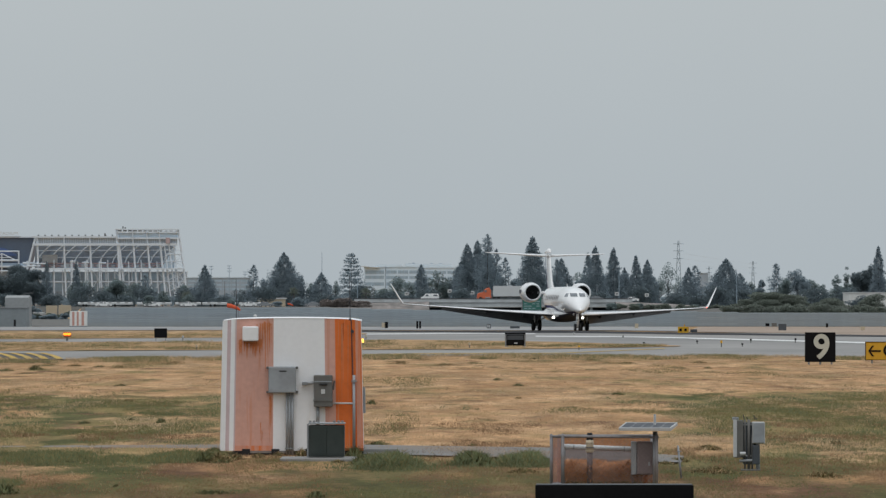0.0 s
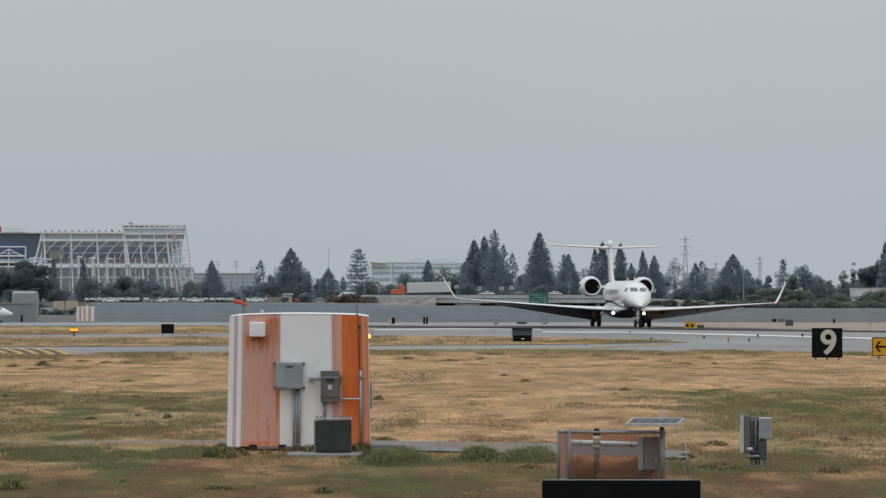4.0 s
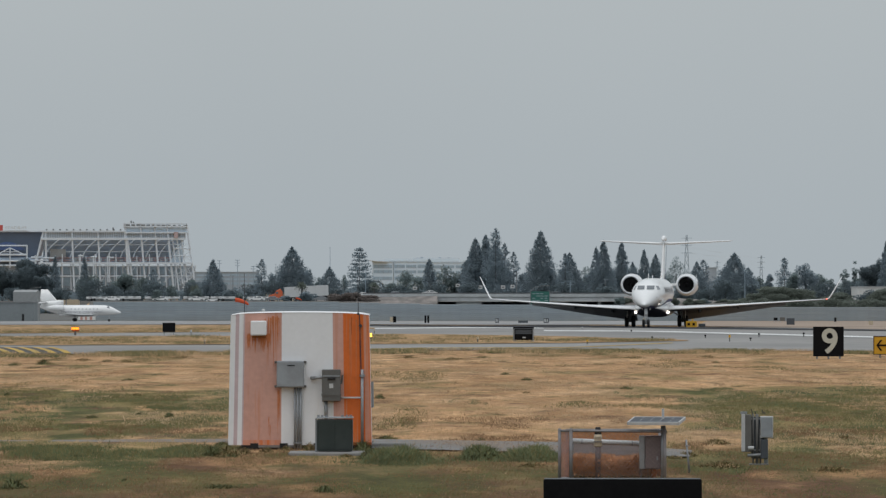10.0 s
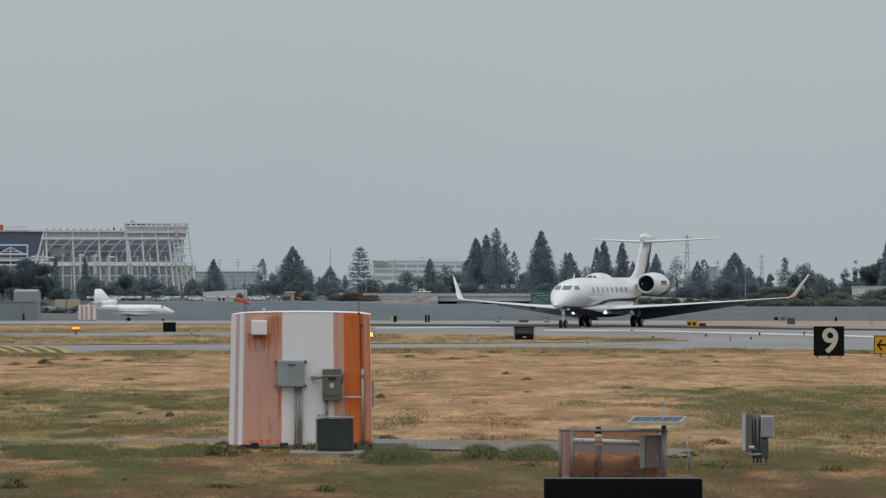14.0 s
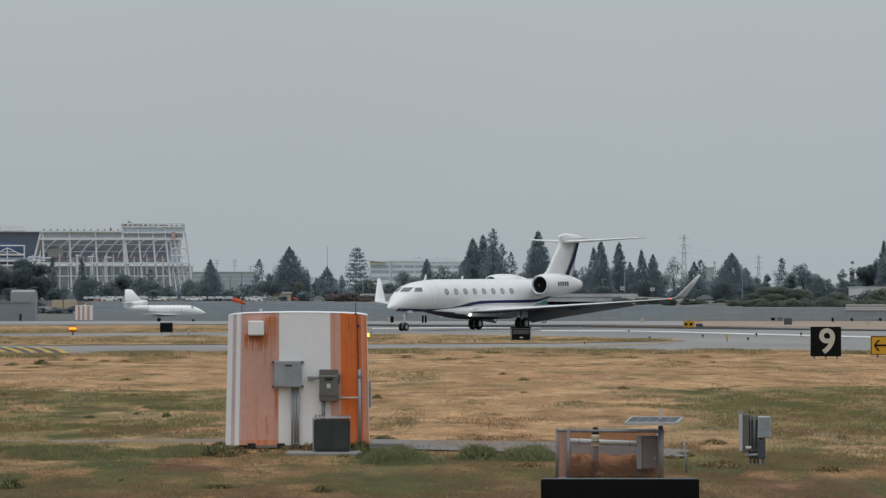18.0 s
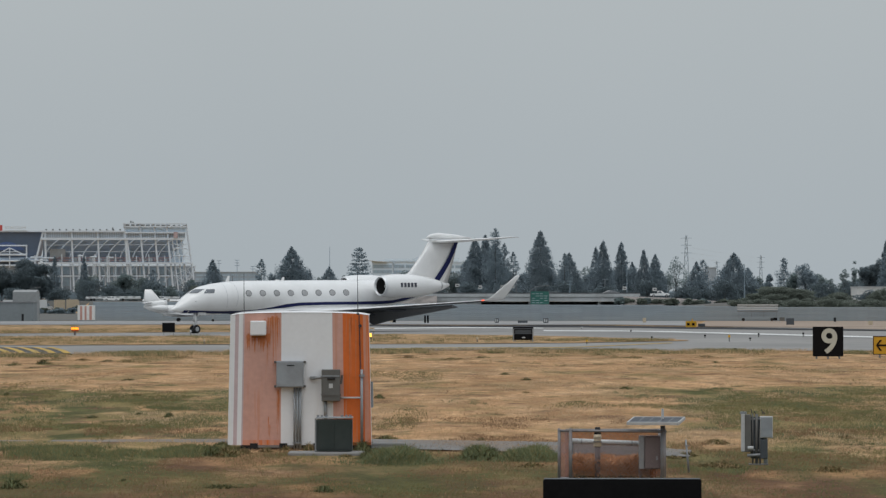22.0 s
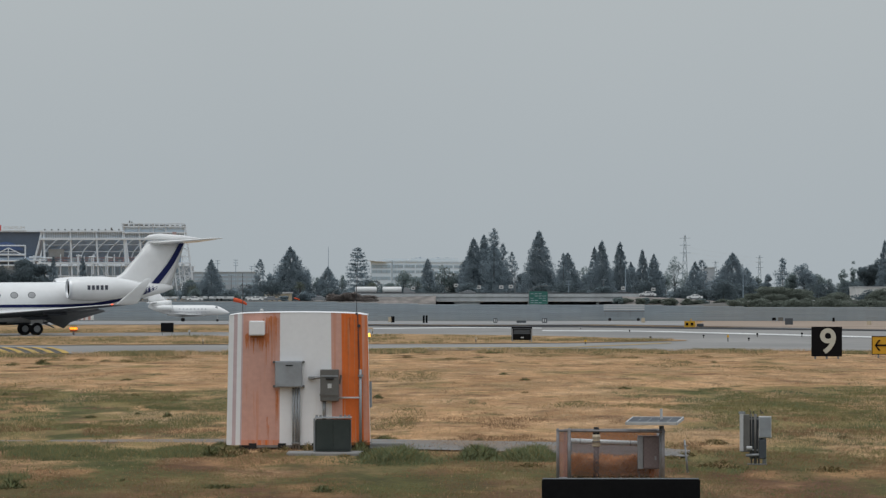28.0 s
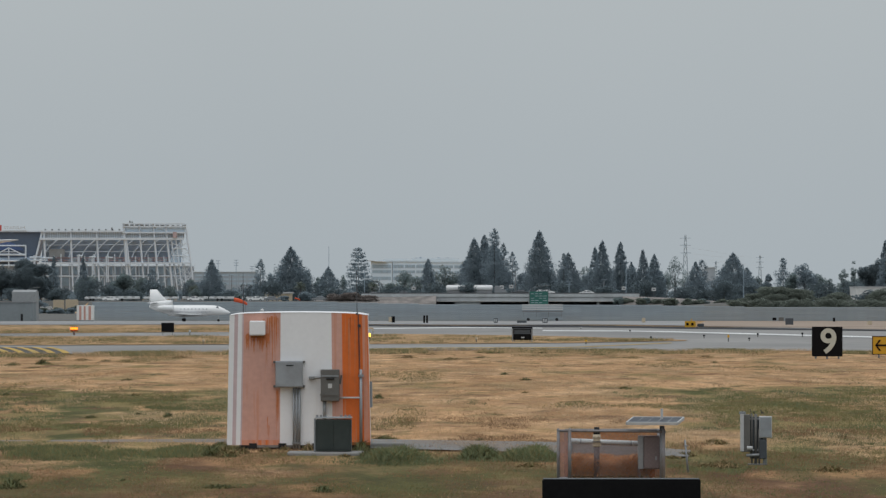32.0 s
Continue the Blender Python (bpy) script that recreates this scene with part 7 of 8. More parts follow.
def signs():
    s, w, lo, hi = sign_board("distance_sign", 1437, 1491, 578.5, 631, 636, 273, SIGN_BLACK, "black runway distance sign with a white nine", 3, 0.16)
    writing("numeral", "9", (hi - lo) * 1.15, (0.05, -0.012, (lo + hi) / 2 - 0.03), LEGEND, s)
    s, w, lo, hi = sign_board("taxiway_sign", 1543.5, 1640, 595, 628, 634, 278, SIGN_YELLOW, "yellow taxiway direction sign with a black arrow and frame", 3, 0.14, SIGN_BLACK)
    m = -w + 0.36
    part("arrow_shaft", box(m - 0.16, m + 0.28, -0.02, -0.004, (lo + hi) / 2 - 0.035, (lo + hi) / 2 + 0.035), SIGN_BLACK, s)
    zc = (lo + hi) / 2
    for d in (1, -1):
        part("arrow_head", loft([[(m - 0.24, -0.02, zc), (m - 0.24 + 0.07, -0.02, zc), (m - 0.02 + 0.03, -0.02, zc + d * 0.22), (m - 0.02 - 0.06, -0.02, zc + d * 0.22)],
                                 [(m - 0.24, -0.004, zc), (m - 0.24 + 0.07, -0.004, zc), (m - 0.02 + 0.03, -0.004, zc + d * 0.22), (m - 0.02 - 0.06, -0.004, zc + d * 0.22)]]), SIGN_BLACK, s)
    writing("letter", "C", (hi - lo) * 0.95, (m + 0.62, -0.012, zc), SIGN_BLACK, s)
    # back of a sign in the middle field: shaded panel in a black frame
    s, w, lo, hi = sign_board("sign_back", 906, 942.5, 579, 602, 608, 372, SIGN_BACK, "black frame sign seen from behind", 2, 0.3, SIGN_BLACK)
    part("inner_panel", box(-w + 0.12, w - 0.12, -0.05, -0.004, lo + 0.35, hi - 0.16, 0.02), SLATE, s)
    part("lower_panel", box(-w + 0.1, w - 0.1, -0.10, -0.004, lo + 0.04, lo + 0.33, 0.02), SIGN_BACK, s)
    part("lamp_glint", box(-0.06, 0.12, -0.13, -0.10, lo + 0.10, lo + 0.17, 0.02), PIPE_PALE, s)
    part("leg", rod((-w * 0.93, -0.06, 0), (-w * 0.93, -0.06, hi - 0.1), 0.03, seg=8), GALV, s)
    part("leg", rod((w * 0.93, -0.06, 0), (w * 0.93, -0.06, hi - 0.1), 0.03, seg=8), GALV, s)
    for z in (hi - 0.10, lo + 0.34):
        part("cross_rail", rod((-w * 0.95, -0.07, z), (w * 0.95, -0.07, z), 0.02, seg=6), SLATE, s)
    sign_board("sign_back", 285.5, 308, 571.5, 588, 589, 478, SIGN_BLACK, "plain black sign seen from behind", 2)
    s, w, lo, hi = sign_board("guidance_sign_back", 960, 1240, 849.5, 940, 950, 68, SIGN_BACK, "wide black back of a guidance sign", 3, 0.25)
    part("top_trim", box(-w + 0.01, w - 0.01, 0.0, 0.25, hi + 0.002, hi + 0.012, 0.004), SLATE, s, "grey metal top trim")
    s, w, lo, hi = sign_board("taxiway_sign", 1212, 1231, 568.5, 579.5, 581, 548, SIGN_YELLOW, "small yellow taxiway sign with dark writing", 2)
    for x in (-0.22, 0.18):
        part("text_bar", box(x - 0.1, x + 0.1, -0.02, -0.003, (lo + hi) / 2 - 0.1, (lo + hi) / 2 + 0.1), SIGN_BLACK, s)
    part("beacon", rod((0.1, 0.05, hi), (0.1, 0.05, hi + 0.18), 0.05, seg=8), SIGN_YELLOW, s)
    sign_board("small_sign", 1234, 1246, 573, 578, 580, 552, SLATE, "small dark board beside the taxiway sign", 2)
    for a, b, c, d, m, l in ((688, 695, 561.5, 570, BEIGE, "small tan sign board in the far field"), (693, 699, 560, 571, SIGN_BLACK, "small black sign board in the far field"),
                             (749, 752.5, 558.5, 572, SIGN_BLACK, "narrow black sign panel in the far field"), (754, 757.5, 558.5, 572, SIGN_BLACK, "narrow black sign panel in the far field"),
                             (874, 881, 563.5, 571.5, SLATE, "small grey sign board in the far field"), (915, 932, 567.5, 573, SLATE, "low grey sign board in the far field"),
                             (960, 969, 563.5, 572.5, SLATE, "small grey sign board in the far field"), (1367, 1374, 562.5, 567.5, SIGN_BLACK, "dark marker board in the far field"),
                             (1378, 1387, 562, 568, CAB_DARK, "dark marker board in the far field"), (1390, 1404, 563.5, 579, SLATE, "tall slate-grey board in the far field"),
                             (1474, 1478, 562.5, 569.5, SIGN_BLACK, "dark narrow marker in the far field"), (1535, 1543, 568.5, 582, BEIGE, "tan sign board in the far field"), (1136, 1142, 563, 571, BEIGE, "tan marker board in the far field")):
        s, w, lo, hi = sign_board("far_sign", a, b, c, d, d + 2, 860 if d < 574 else 620, m, l, 2, 0.1)
        if m is SLATE and b - a < 10:
            part("text_bar", box(-w * 0.7, -w * 0.2, -0.02, -0.004, lo + 0.1, hi - 0.08), PIPE_PALE, s)
            part("text_bar", box(w * 0.15, w * 0.6, -0.02, -0.004, lo + 0.1, hi - 0.12), PIPE_PALE, s)


def lights_on_field():
    a = thing("guard_light", pose(-27.48, 505, gz(-27, 505) + 0.05), "amber flashing guard light on a short stand", "light")
    for s in (-1, 1):
        part("lamp", loft([oval(y, 0.50, 0.145, 0.085, s * 0.13, k=16, power=0.6) for y in (-0.05, 0.06)]), LAMP_AMBER, a, "glowing amber lamp").matrix_basis = pose(0, 0, 0, 0, 0, 90)
    part("housing", box(-0.27, 0.27, 0.02, 0.25, 0.26, 0.60, 0.04), RUST, a, "dark red-brown lamp housing")
    part("hood", box(-0.28, 0.28, -0.02, 0.2, 0.605, 0.63, 0.01), SIGN_BLACK, a)
    part("stand", rod((0, 0.1, 0), (0, 0.1, 0.3), 0.08, seg=8), CAB_DARK, a)
    b = thing("edge_light", pose(-4.28, 395, gz(-4, 395) + 0.06), "lit yellow runway edge light", "light")
    part("lens", rod((0, 0, 0.12), (0, 0, 0.34), 0.085, 0.06, 10), LAMP_YELLOW, b, "glowing yellow lens")
    part("stem", rod((0, 0, 0), (0, 0, 0.12), 0.04, seg=8), CAB_DARK, b)
    for b, foot, h, m in ((843, 608, 10, BEIGE), (660, 588, 8, BEIGE), (1037, 611, 8, SIGN_YELLOW), (1246, 600, 6, SIGN_BLACK), (1289, 606, 12, SIGN_YELLOW), (1341, 598, 7, SIGN_BLACK), (1326, 605, 6, SIGN_BLACK), (1420, 598, 8, SIGN_BLACK),
                         (360, 611, 9, BEIGE), (336, 588, 9, PIPE_PALE), (1152, 602, 5, SIGN_BLACK), (1028, 583, 4, ROOF_PALE), (1115, 589, 4, SIGN_BLACK), (1300, 622, 4, SIGN_BLACK)):
        d = 30000 / (foot - 526)
        s = thing("taxiway_marker", pose((b - 784) * d / 12000, d, gz((b - 784) * d / 12000, d) + 0.04), "small stake marker light beside the paving", "light", "stake lights along the paving")
        hh = h * d / 12000
        part("stem", rod((0, 0, 0), (0, 0, hh * 0.7), 0.03, seg=7), CAB_DARK, s)
        part("head", rod((0, 0, hh * 0.6), (0, 0, hh), 0.07, 0.05, 9), m, s)
    # windsocks by the fence, and a white dome on a mast
    cloth = mat("orange_sock_cloth", (0.62, 0.09, 0.03), 0.8, var=0.12)
    for b, h, d, size in ((427, 534, 1560, 1.0), (527, 529.5, 1862, 0.5)):
        x, k = (b - 784) * d / 12000, d / 12000
        w = thing("windsock", pose(x, d, gz(x, d)), "orange windsock drooping from a thin mast", "windsock")
        z = 2.5 - gz(x, d) + (526 - h) * k
        part("mast", rod((1.0 * size, 0, 0), (1.0 * size, 0, z + 0.3), 0.06, seg=7), FENCE_POST, w)
        part("sock", loft([[(q[0] * size, 0.45 * q[2] * size * math.cos(t), z + q[1] * size + 0.45 * q[2] * size * math.sin(t)) for t in np.linspace(0, 6.283, 13)[:-1]]
                           for q in ((-1.7, 0.40, 1.1), (-0.8, 0.28, 1.1), (0.0, 0.05, 1.0), (0.8, -0.30, 0.85), (1.4, -0.62, 0.6))]), cloth, w, "bright orange cloth sock", True)
    x = (464 - 784) * 0.13
    w = thing("beacon_dome", pose(x, 1560, gz(x, 1560)), "small white dome on a short mast", "beacon")
    z = 2.5 - gz(x, 1560) + (526 - 550) * 0.13
    part("mast", rod((0, 0, 0), (0, 0, z - 0.2), 0.08, seg=7), FENCE_POST, w)
    part("dome", loft([oval(q, 0, 0.42 * math.sqrt(max(0.0, 1 - ((q - 0.0) / 0.42) ** 2)) + 0.01, 0.42 * math.sqrt(max(0.0, 1 - (q / 0.42) ** 2)) + 0.01, k=14) for q in np.linspace(-0.4, 0.4, 9)]), ROOF_PALE, w, "round white dome", True).location = (0, 0, z)


def lush(x, y):
    """How green the field is: hollows on both sides and the fence line."""
    side = max(np.interp(-x, [3.6, 5.2], [0, 1]), np.interp(x, [3.9, 6.2], [0, 1]))
    return float(max(side * np.interp(y, [112, 128, 176, 192], [0.5, 1, 1, 0]), np.interp(y, [90, 100, 106, 118], [0.55, 0.6, 0.95, 0])))


def weeds():
    """Green clumps and straw tufts, thicker beside the path and the shelter."""
    rng = random.Random(11)
    blade_green = mat("weed_blades", (0.150, 0.128, 0.044), 0.9, var=0.4, scale=1.2)
    blade_dark = mat("dark_weed_blades", (0.100, 0.116, 0.046), 0.9, var=0.4, scale=1.2)
    blade_straw = mat("straw_blades", (0.43, 0.28, 0.146), 0.95, var=0.35, scale=0.7)
    blade_pale = mat("pale_straw_blades", (0.47, 0.325, 0.19), 0.95, var=0.3, scale=0.7)
    blade_brown = mat("brown_stubble", (0.20, 0.108, 0.052), 0.95, var=0.4, scale=0.7)
    # bearing, foot, half width, height, tone
    path_side = ((375, 806, 20, 24, 1), (402, 808, 22, 26, 3), (392, 788, 22, 10, 1))
    shelter_side = ((700, 819, 58, 42, 2), (660, 812, 24, 26, 2), (850, 813, 34, 38, 2), (937, 816, 50, 39, 2), (470, 800, 16, 12, 3), (545, 798, 10, 20, 3), (505, 797, 16, 12, 3), (640, 798, 18, 24, 1), (652, 792, 10, 16, 3), (610, 808, 20, 8, 0), (430, 804, 16, 16, 3))
    left_field = ((297, 737, 10, 15, 1), (226, 673, 16, 7, 1), (240, 701, 17, 8, 0), (160, 738, 18, 9, 1), (244, 732, 8, 6, 1), (10, 700, 8, 8, 1), (670, 706, 12, 12, 1), (60, 652, 26, 6, 1), (682, 778, 30, 12, 1))
    right_field = ((892, 663, 13, 7, 1), (930, 673, 17, 8, 1), (930, 695, 13, 5, 0), (849, 779, 17, 7, 1), (1105, 689, 16, 9, 1), (1265, 642, 10, 6, 1), (1267, 786, 36, 13, 0), (1495, 776, 24, 10, 0), (1470, 834, 48, 14, 0), (1275, 831, 62, 20, 0), (1215, 807, 24, 12, 3), (1192, 812, 24, 10, 0), (850, 634, 26, 6, 1))
    fence_line = ((571, 868, 22, 17, 1), (20, 864, 30, 22, 1), (217, 850, 11, 7, 1), (390, 862, 50, 11, 1), (940, 828, 40, 12, 0))
    paving_edge = ((75, 646, 18, 14, 1), (22, 648, 18, 9, 1), (145, 638, 22, 8, 0), (188, 640, 16, 7, 1), (225, 641, 16, 7, 0), (100, 636, 24, 6, 0), (45, 631, 20, 7, 1), (320, 634, 30, 7, 0), (720, 634, 30, 8, 0), (800, 637, 30, 7, 0), (1120, 634, 30, 7, 0), (1250, 633, 34, 7, 0), (140, 628, 30, 5, 0), (190, 630, 24, 5, 0), (255, 628, 30, 5, 1), (352, 626, 20, 5, 1), (690, 627, 30, 5, 1), (760, 628, 30, 5, 0), (870, 626, 40, 6, 1), (960, 626, 30, 5, 1), (1060, 628, 30, 5, 0), (1170, 627, 26, 5, 1), (1340, 628, 30, 5, 0))
    island = ((108, 601, 24, 5, 1), (30, 603, 20, 4, 0), (190, 605, 30, 4, 0), (250, 600, 24, 4, 1), (340, 607, 30, 4, 0), (700, 601, 30, 4, 0), (860, 604, 40, 5, 0), (1010, 606, 30, 4, 1), (1100, 606, 20, 4, 0), (60, 611, 30, 4, 1), (300, 610, 30, 3, 0), (780, 609, 30, 3, 1))
    for i, (b, foot, hw, hh, tone) in enumerate(paving_edge + island + path_side + shelter_side + left_field + right_field + fence_line):
        d = 30000 / (foot - 526)
        k = d / 12000
        v, f = [], []
        n = int(160 + hw * hh * (5.6 if tone == 2 else 3.6 if 785 < foot < 815 else 2.0))
        deep = min(2.2, 0.5 + hw * k * 0.7) * d / 110
        for j in range(n):
            x, y = rng.gauss(0, 0.42) * hw * k, rng.gauss(0, 0.6) * deep
            if tone == 2:
                x = (rng.uniform(-0.85, 0.85) + rng.gauss(0, 0.14)) * hw * k
            fall = math.exp(-(x / (0.55 * hw * k)) ** 2) if tone != 2 else max(0.1, 1 - 0.7 * abs(x / (hw * k)) ** 2.5) * (0.8 + 0.35 * noise.noise((x * 3.0 + i, 0.0, 0.0)))
            if tone == 2 and j % 3 == 0:
                # a loose fringe of short growth round the clump
                x, y, fall = rng.gauss(0, 0.75) * hw * k, rng.gauss(-0.5, 1.0) * deep, -0.2
            tall = hh * k * rng.uniform(0.35, 1.0) * (0.3 + 0.7 * max(0.0, fall))
            tuft_blade(rng, x, y, field_z((b - 784) * k + x, d + y) + (0.05 if d > 340 else -0.02) + tall * rng.uniform(0.0, 0.62), tall * 0.38 + 0.01, v, f, 1.3)
        c = thing("weed_clump", pose((b - 784) * k, d, 0), "dry weeds mixed with green stems" if tone == 3 else "dense clump of dark green weeds" if tone else "low spread of green weeds in dry grass", "weeds", "green weed clumps")
        cut = int(len(f) * 0.68)
        soft_growth(tagged(part("growth", (v[:3 * cut], f[:cut]), blade_green if tone in (0, 3) else blade_dark, c), kind="stuff").data, 0.4)
        soft_growth(tagged(part("pale_growth", (v[3 * cut:], [(a - 3 * cut, b2 - 3 * cut, e - 3 * cut) for a, b2, e in f[cut:]]), blade_straw if tone in (0, 3) else blade_green, c), kind="stuff").data, 0.4)
    rs = np.random.RandomState(19)
    # long low bands of growth: the path side, the hollows on both sides, the fence line.  bearings, near and far edge, height, tufts
    strips = (("path_side_growth", "soft dark green growth along the path", ((-12, 420, 105.5, 112, 0.13, 9000), (180, 350, 106.5, 111, 0.17, 3500), (40, 240, 103, 106, 0.07, 1500))),
              ("hollow_growth", "low green growth in the damp hollows", ((100, 350, 163, 172, 0.06, 2200), (255, 402, 149, 158, 0.075, 2200), (20, 130, 146, 152, 0.05, 900), (110, 385, 127, 134, 0.05, 2600), (300, 400, 120, 126, 0.05, 900),
               (1215, 1360, 176, 190, 0.05, 1400), (1190, 1300, 163, 172, 0.05, 1200), (1370, 1568, 130, 172, 0.05, 3400), (1340, 1568, 108, 126, 0.055, 2600))),
              ("fence_line_growth", "low dark growth near the fence line", ((-12, 60, 90, 95, 0.10, 900), (340, 450, 89, 93, 0.06, 900), (540, 790, 84, 92, 0.05, 2200), (1180, 1320, 95, 102, 0.08, 1800), (1230, 1568, 96, 106, 0.05, 1500), (1200, 1568, 84, 95, 0.05, 2600), (740, 960, 97, 104, 0.045, 1500), (-12, 330, 98, 103, 0.05, 1800))))
    for name, label, bands in strips:
        xs, ys, hs = [], [], []
        for b0, b1, near, deep, h, n in bands:
            b, u = rs.uniform(b0, b1, n), np.clip(rs.normal(0.5, 0.26, n), 0, 1)
            d = near + (deep - near) * u
            x = (b - 784) * d / 12000
            lump = np.array([noise.noise((a * 0.9, c * 0.16, 3.0)) + 0.6 * noise.noise((a * 2.6, c * 0.5, 7.0)) for a, c in zip(x, d)])
            ends = np.clip(np.minimum(b - b0, b1 - b) / (0.2 * (b1 - b0)), 0.0, 1)
            keep = lump + 0.55 * ends > 0.15 + 0.35 * rs.rand(n)
            xs.append(x[keep])
            ys.append(d[keep])
            hs.append((h * rs.uniform(0.5, 1.1, n) * (0.75 + 0.6 * np.clip(lump, -0.5, 0.6)))[keep])
        xs, ys, hs = np.concatenate(xs), np.concatenate(ys), np.concatenate(hs)
        ground = np.array([field_z(a, c) for a, c in zip(xs, ys)]) - 0.012
        for k, m in enumerate((blade_dark, blade_green)):
            q = slice(k * len(xs) // 2, (k + 1) * len(xs) // 2)
            mix_up = rs.permutation(len(xs))[q]
            tagged(tufts(name, xs[mix_up], ys[mix_up], ground[mix_up], hs[mix_up], 4, m, rs), label, "grass", kind="stuff")
    # short growth over the whole field, in drifts
    drift = lambda x, y, s, deep, q: np.array([noise.noise((a * s, c * s * deep, q)) + 0.5 * noise.noise((a * s * 2.7, c * s * deep * 2.7, q + 9.0)) for a, c in zip(x, y)])
    for name, m, n, low, high, label in (("straw_tufts", blade_straw, 52000, 0.03, 0.075, "short dry straw tufts over the field"), ("pale_straw_tufts", blade_pale, 32000, 0.03, 0.08, "pale bleached straw tufts over the field"),
                                         ("green_tufts", blade_green, 52000, 0.03, 0.09, "short green tufts over the field"), ("dark_tufts", blade_dark, 18000, 0.03, 0.10, "small dark green tufts over the field"),
                                         ("brown_stubble", blade_brown, 52000, 0.025, 0.075, "brown dead stubble, thickest near the fence line")):
        d = 80 + 220 * rs.rand(4 * n) ** 1.35
        if name == "brown_stubble":
            d = np.where(rs.rand(4 * n) < 0.6, 80 + 60 * rs.rand(4 * n), d)
        x = rs.uniform(-0.072, 0.072, 4 * n) * d
        wet = np.array([lush(a, c) for a, c in zip(x, d)])
        if name == "straw_tufts":
            keep = drift(x, d, 0.35, 0.10, 2.0) + 0.5 * wet < 0.35 + 0.3 * rs.rand(4 * n)
        elif name == "pale_straw_tufts":
            keep = drift(x, d, 0.45, 0.10, 4.0) - 0.2 * wet > 0.05 + 0.3 * rs.rand(4 * n)
        elif name == "green_tufts":
            keep = drift(x, d, 0.30, 0.10, 6.0) * np.where(d < 108, 1.5, 1.0) + 0.5 * wet > 0.36 + 0.2 * rs.rand(4 * n)
        elif name == "dark_tufts":
            keep = drift(x, d, 0.5, 0.12, 8.0) * np.where(d < 108, 1.4, 1.0) + 0.42 * wet > 0.56 + 0.15 * rs.rand(4 * n)
        else:
            keep = drift(x, d, 0.5, 0.15, 12.0) + np.interp(d, [90, 126], [0.30, -0.25]) > 0.1 * rs.rand(4 * n)
        if name == "green_tufts":
            keep &= (d > 105) | (rs.rand(4 * n) < 0.55)
        if "straw" in name:
            keep &= (d > 107) | (rs.rand(4 * n) < 0.05)
        x, d = x[keep][:n], d[keep][:n]
        h = rs.uniform(low, high, len(x)) * (0.8 + 0.4 * rs.rand(len(x))) * np.interp(d, [95, 114], [0.6, 1.0])
        ground = np.array([field_z(a, c) for a, c in zip(x, d)]) - 0.012
        tagged(tufts(name, x, d, ground, h, 3, m, rs), label, "grass", kind="stuff")
    # ragged growth along the near edge of the paving and over the grass islands
    near_edge = (((-12, 294), (100, 294), (400, 306), (640, 312), (900, 316), (1200, 312), (1568, 309)), -14.0, 3.0)
    first_island = (((-12, 352), (400, 354), (800, 358), (1000, 364), (1190, 381)), 0.0, 66.0)
    far_island = (((-12, 551), (200, 547), (400, 530), (560, 520)), 0.0, 70.0)
    for name, m, label, lo, tall in (("edge_straw", blade_straw, "dry straw growth along the paving edges", -0.15, 1.1), ("edge_weeds", blade_green, "olive weeds along the paving edges", 0.08, 1.3), ("edge_dark_weeds", blade_dark, "dark weeds along the paving edges", 0.26, 1.15)):
        v, f = [], []
        for (line, d0, d1), n in ((near_edge, 16000), (first_island, 9000), (far_island, 5000)):
            bs, ds = [q[0] for q in line], [q[1] for q in line]
            for j in range(n):
                b = rng.uniform(bs[0], bs[-1])
                near = float(np.interp(b, bs, ds))
                span = d1 if near < 340 else d1 * float(np.interp(b, [bs[0], 700, bs[-1]], [1, 1 if near > 500 else 1.3, 0.1]))
                e = rng.random() ** (2.0 if near > 340 and j % 2 else 1.0)
                d = near + d0 + (span - d0) * e
                x = (b - 784) * d / 12000
                if noise.noise((x * 0.35, d * 0.07, 4.0)) + 0.6 * noise.noise((x * 1.4, d * 0.3, 1.0)) < lo:
                    continue
                for q in range(3):
                    tuft_blade(rng, x + rng.gauss(0, 0.10), d + rng.gauss(0, 0.2), gz(x, d) + (0.05 if near > 340 else 0.0), rng.uniform(0.03, 0.16) * tall, v, f)
        soft_growth(tagged(part(name, (v, f), m), label, "grass", kind="stuff").data)


shelter()
enclosure()
pedestal()
signs()
lights_on_field()
weeds()

# ---- road vehicles and the second jet ----
CAR_WHITE = mat("white_car_paint", (0.76, 0.76, 0.75), 0.3, var=0.05, coat=0.5)
CAR_GREY = mat("grey_car_paint", (0.20, 0.21, 0.22), 0.3, var=0.05, coat=0.5)
CAR_DARK = mat("dark_car_paint", (0.035, 0.037, 0.042), 0.3, var=0.05, coat=0.5)
TRUCK_ORANGE = mat("orange_truck_paint", (0.58, 0.11, 0.03), 0.35, var=0.06, coat=0.4)
TRAILER_WHITE = mat("white_trailer_side", (0.60, 0.61, 0.61), 0.5, var=0.05, scale=0.5)


def profile_body(outline, half):
    """A car body: a side outline given width, its upper part narrower."""
    top = max(z for _, z in outline)
    rings = []
    for s in (-1, -0.92, 0.92, 1):
        rings.append([(x * (1 if abs(s) < 0.95 else 0.985), s * half * (1 - 0.14 * max(0, (z - 0.85) / max(top - 0.85, 0.1))), z if abs(s) < 0.95 else 0.3 + (z - 0.3) * 0.97) for x, z in outline])
    return loft(rings)


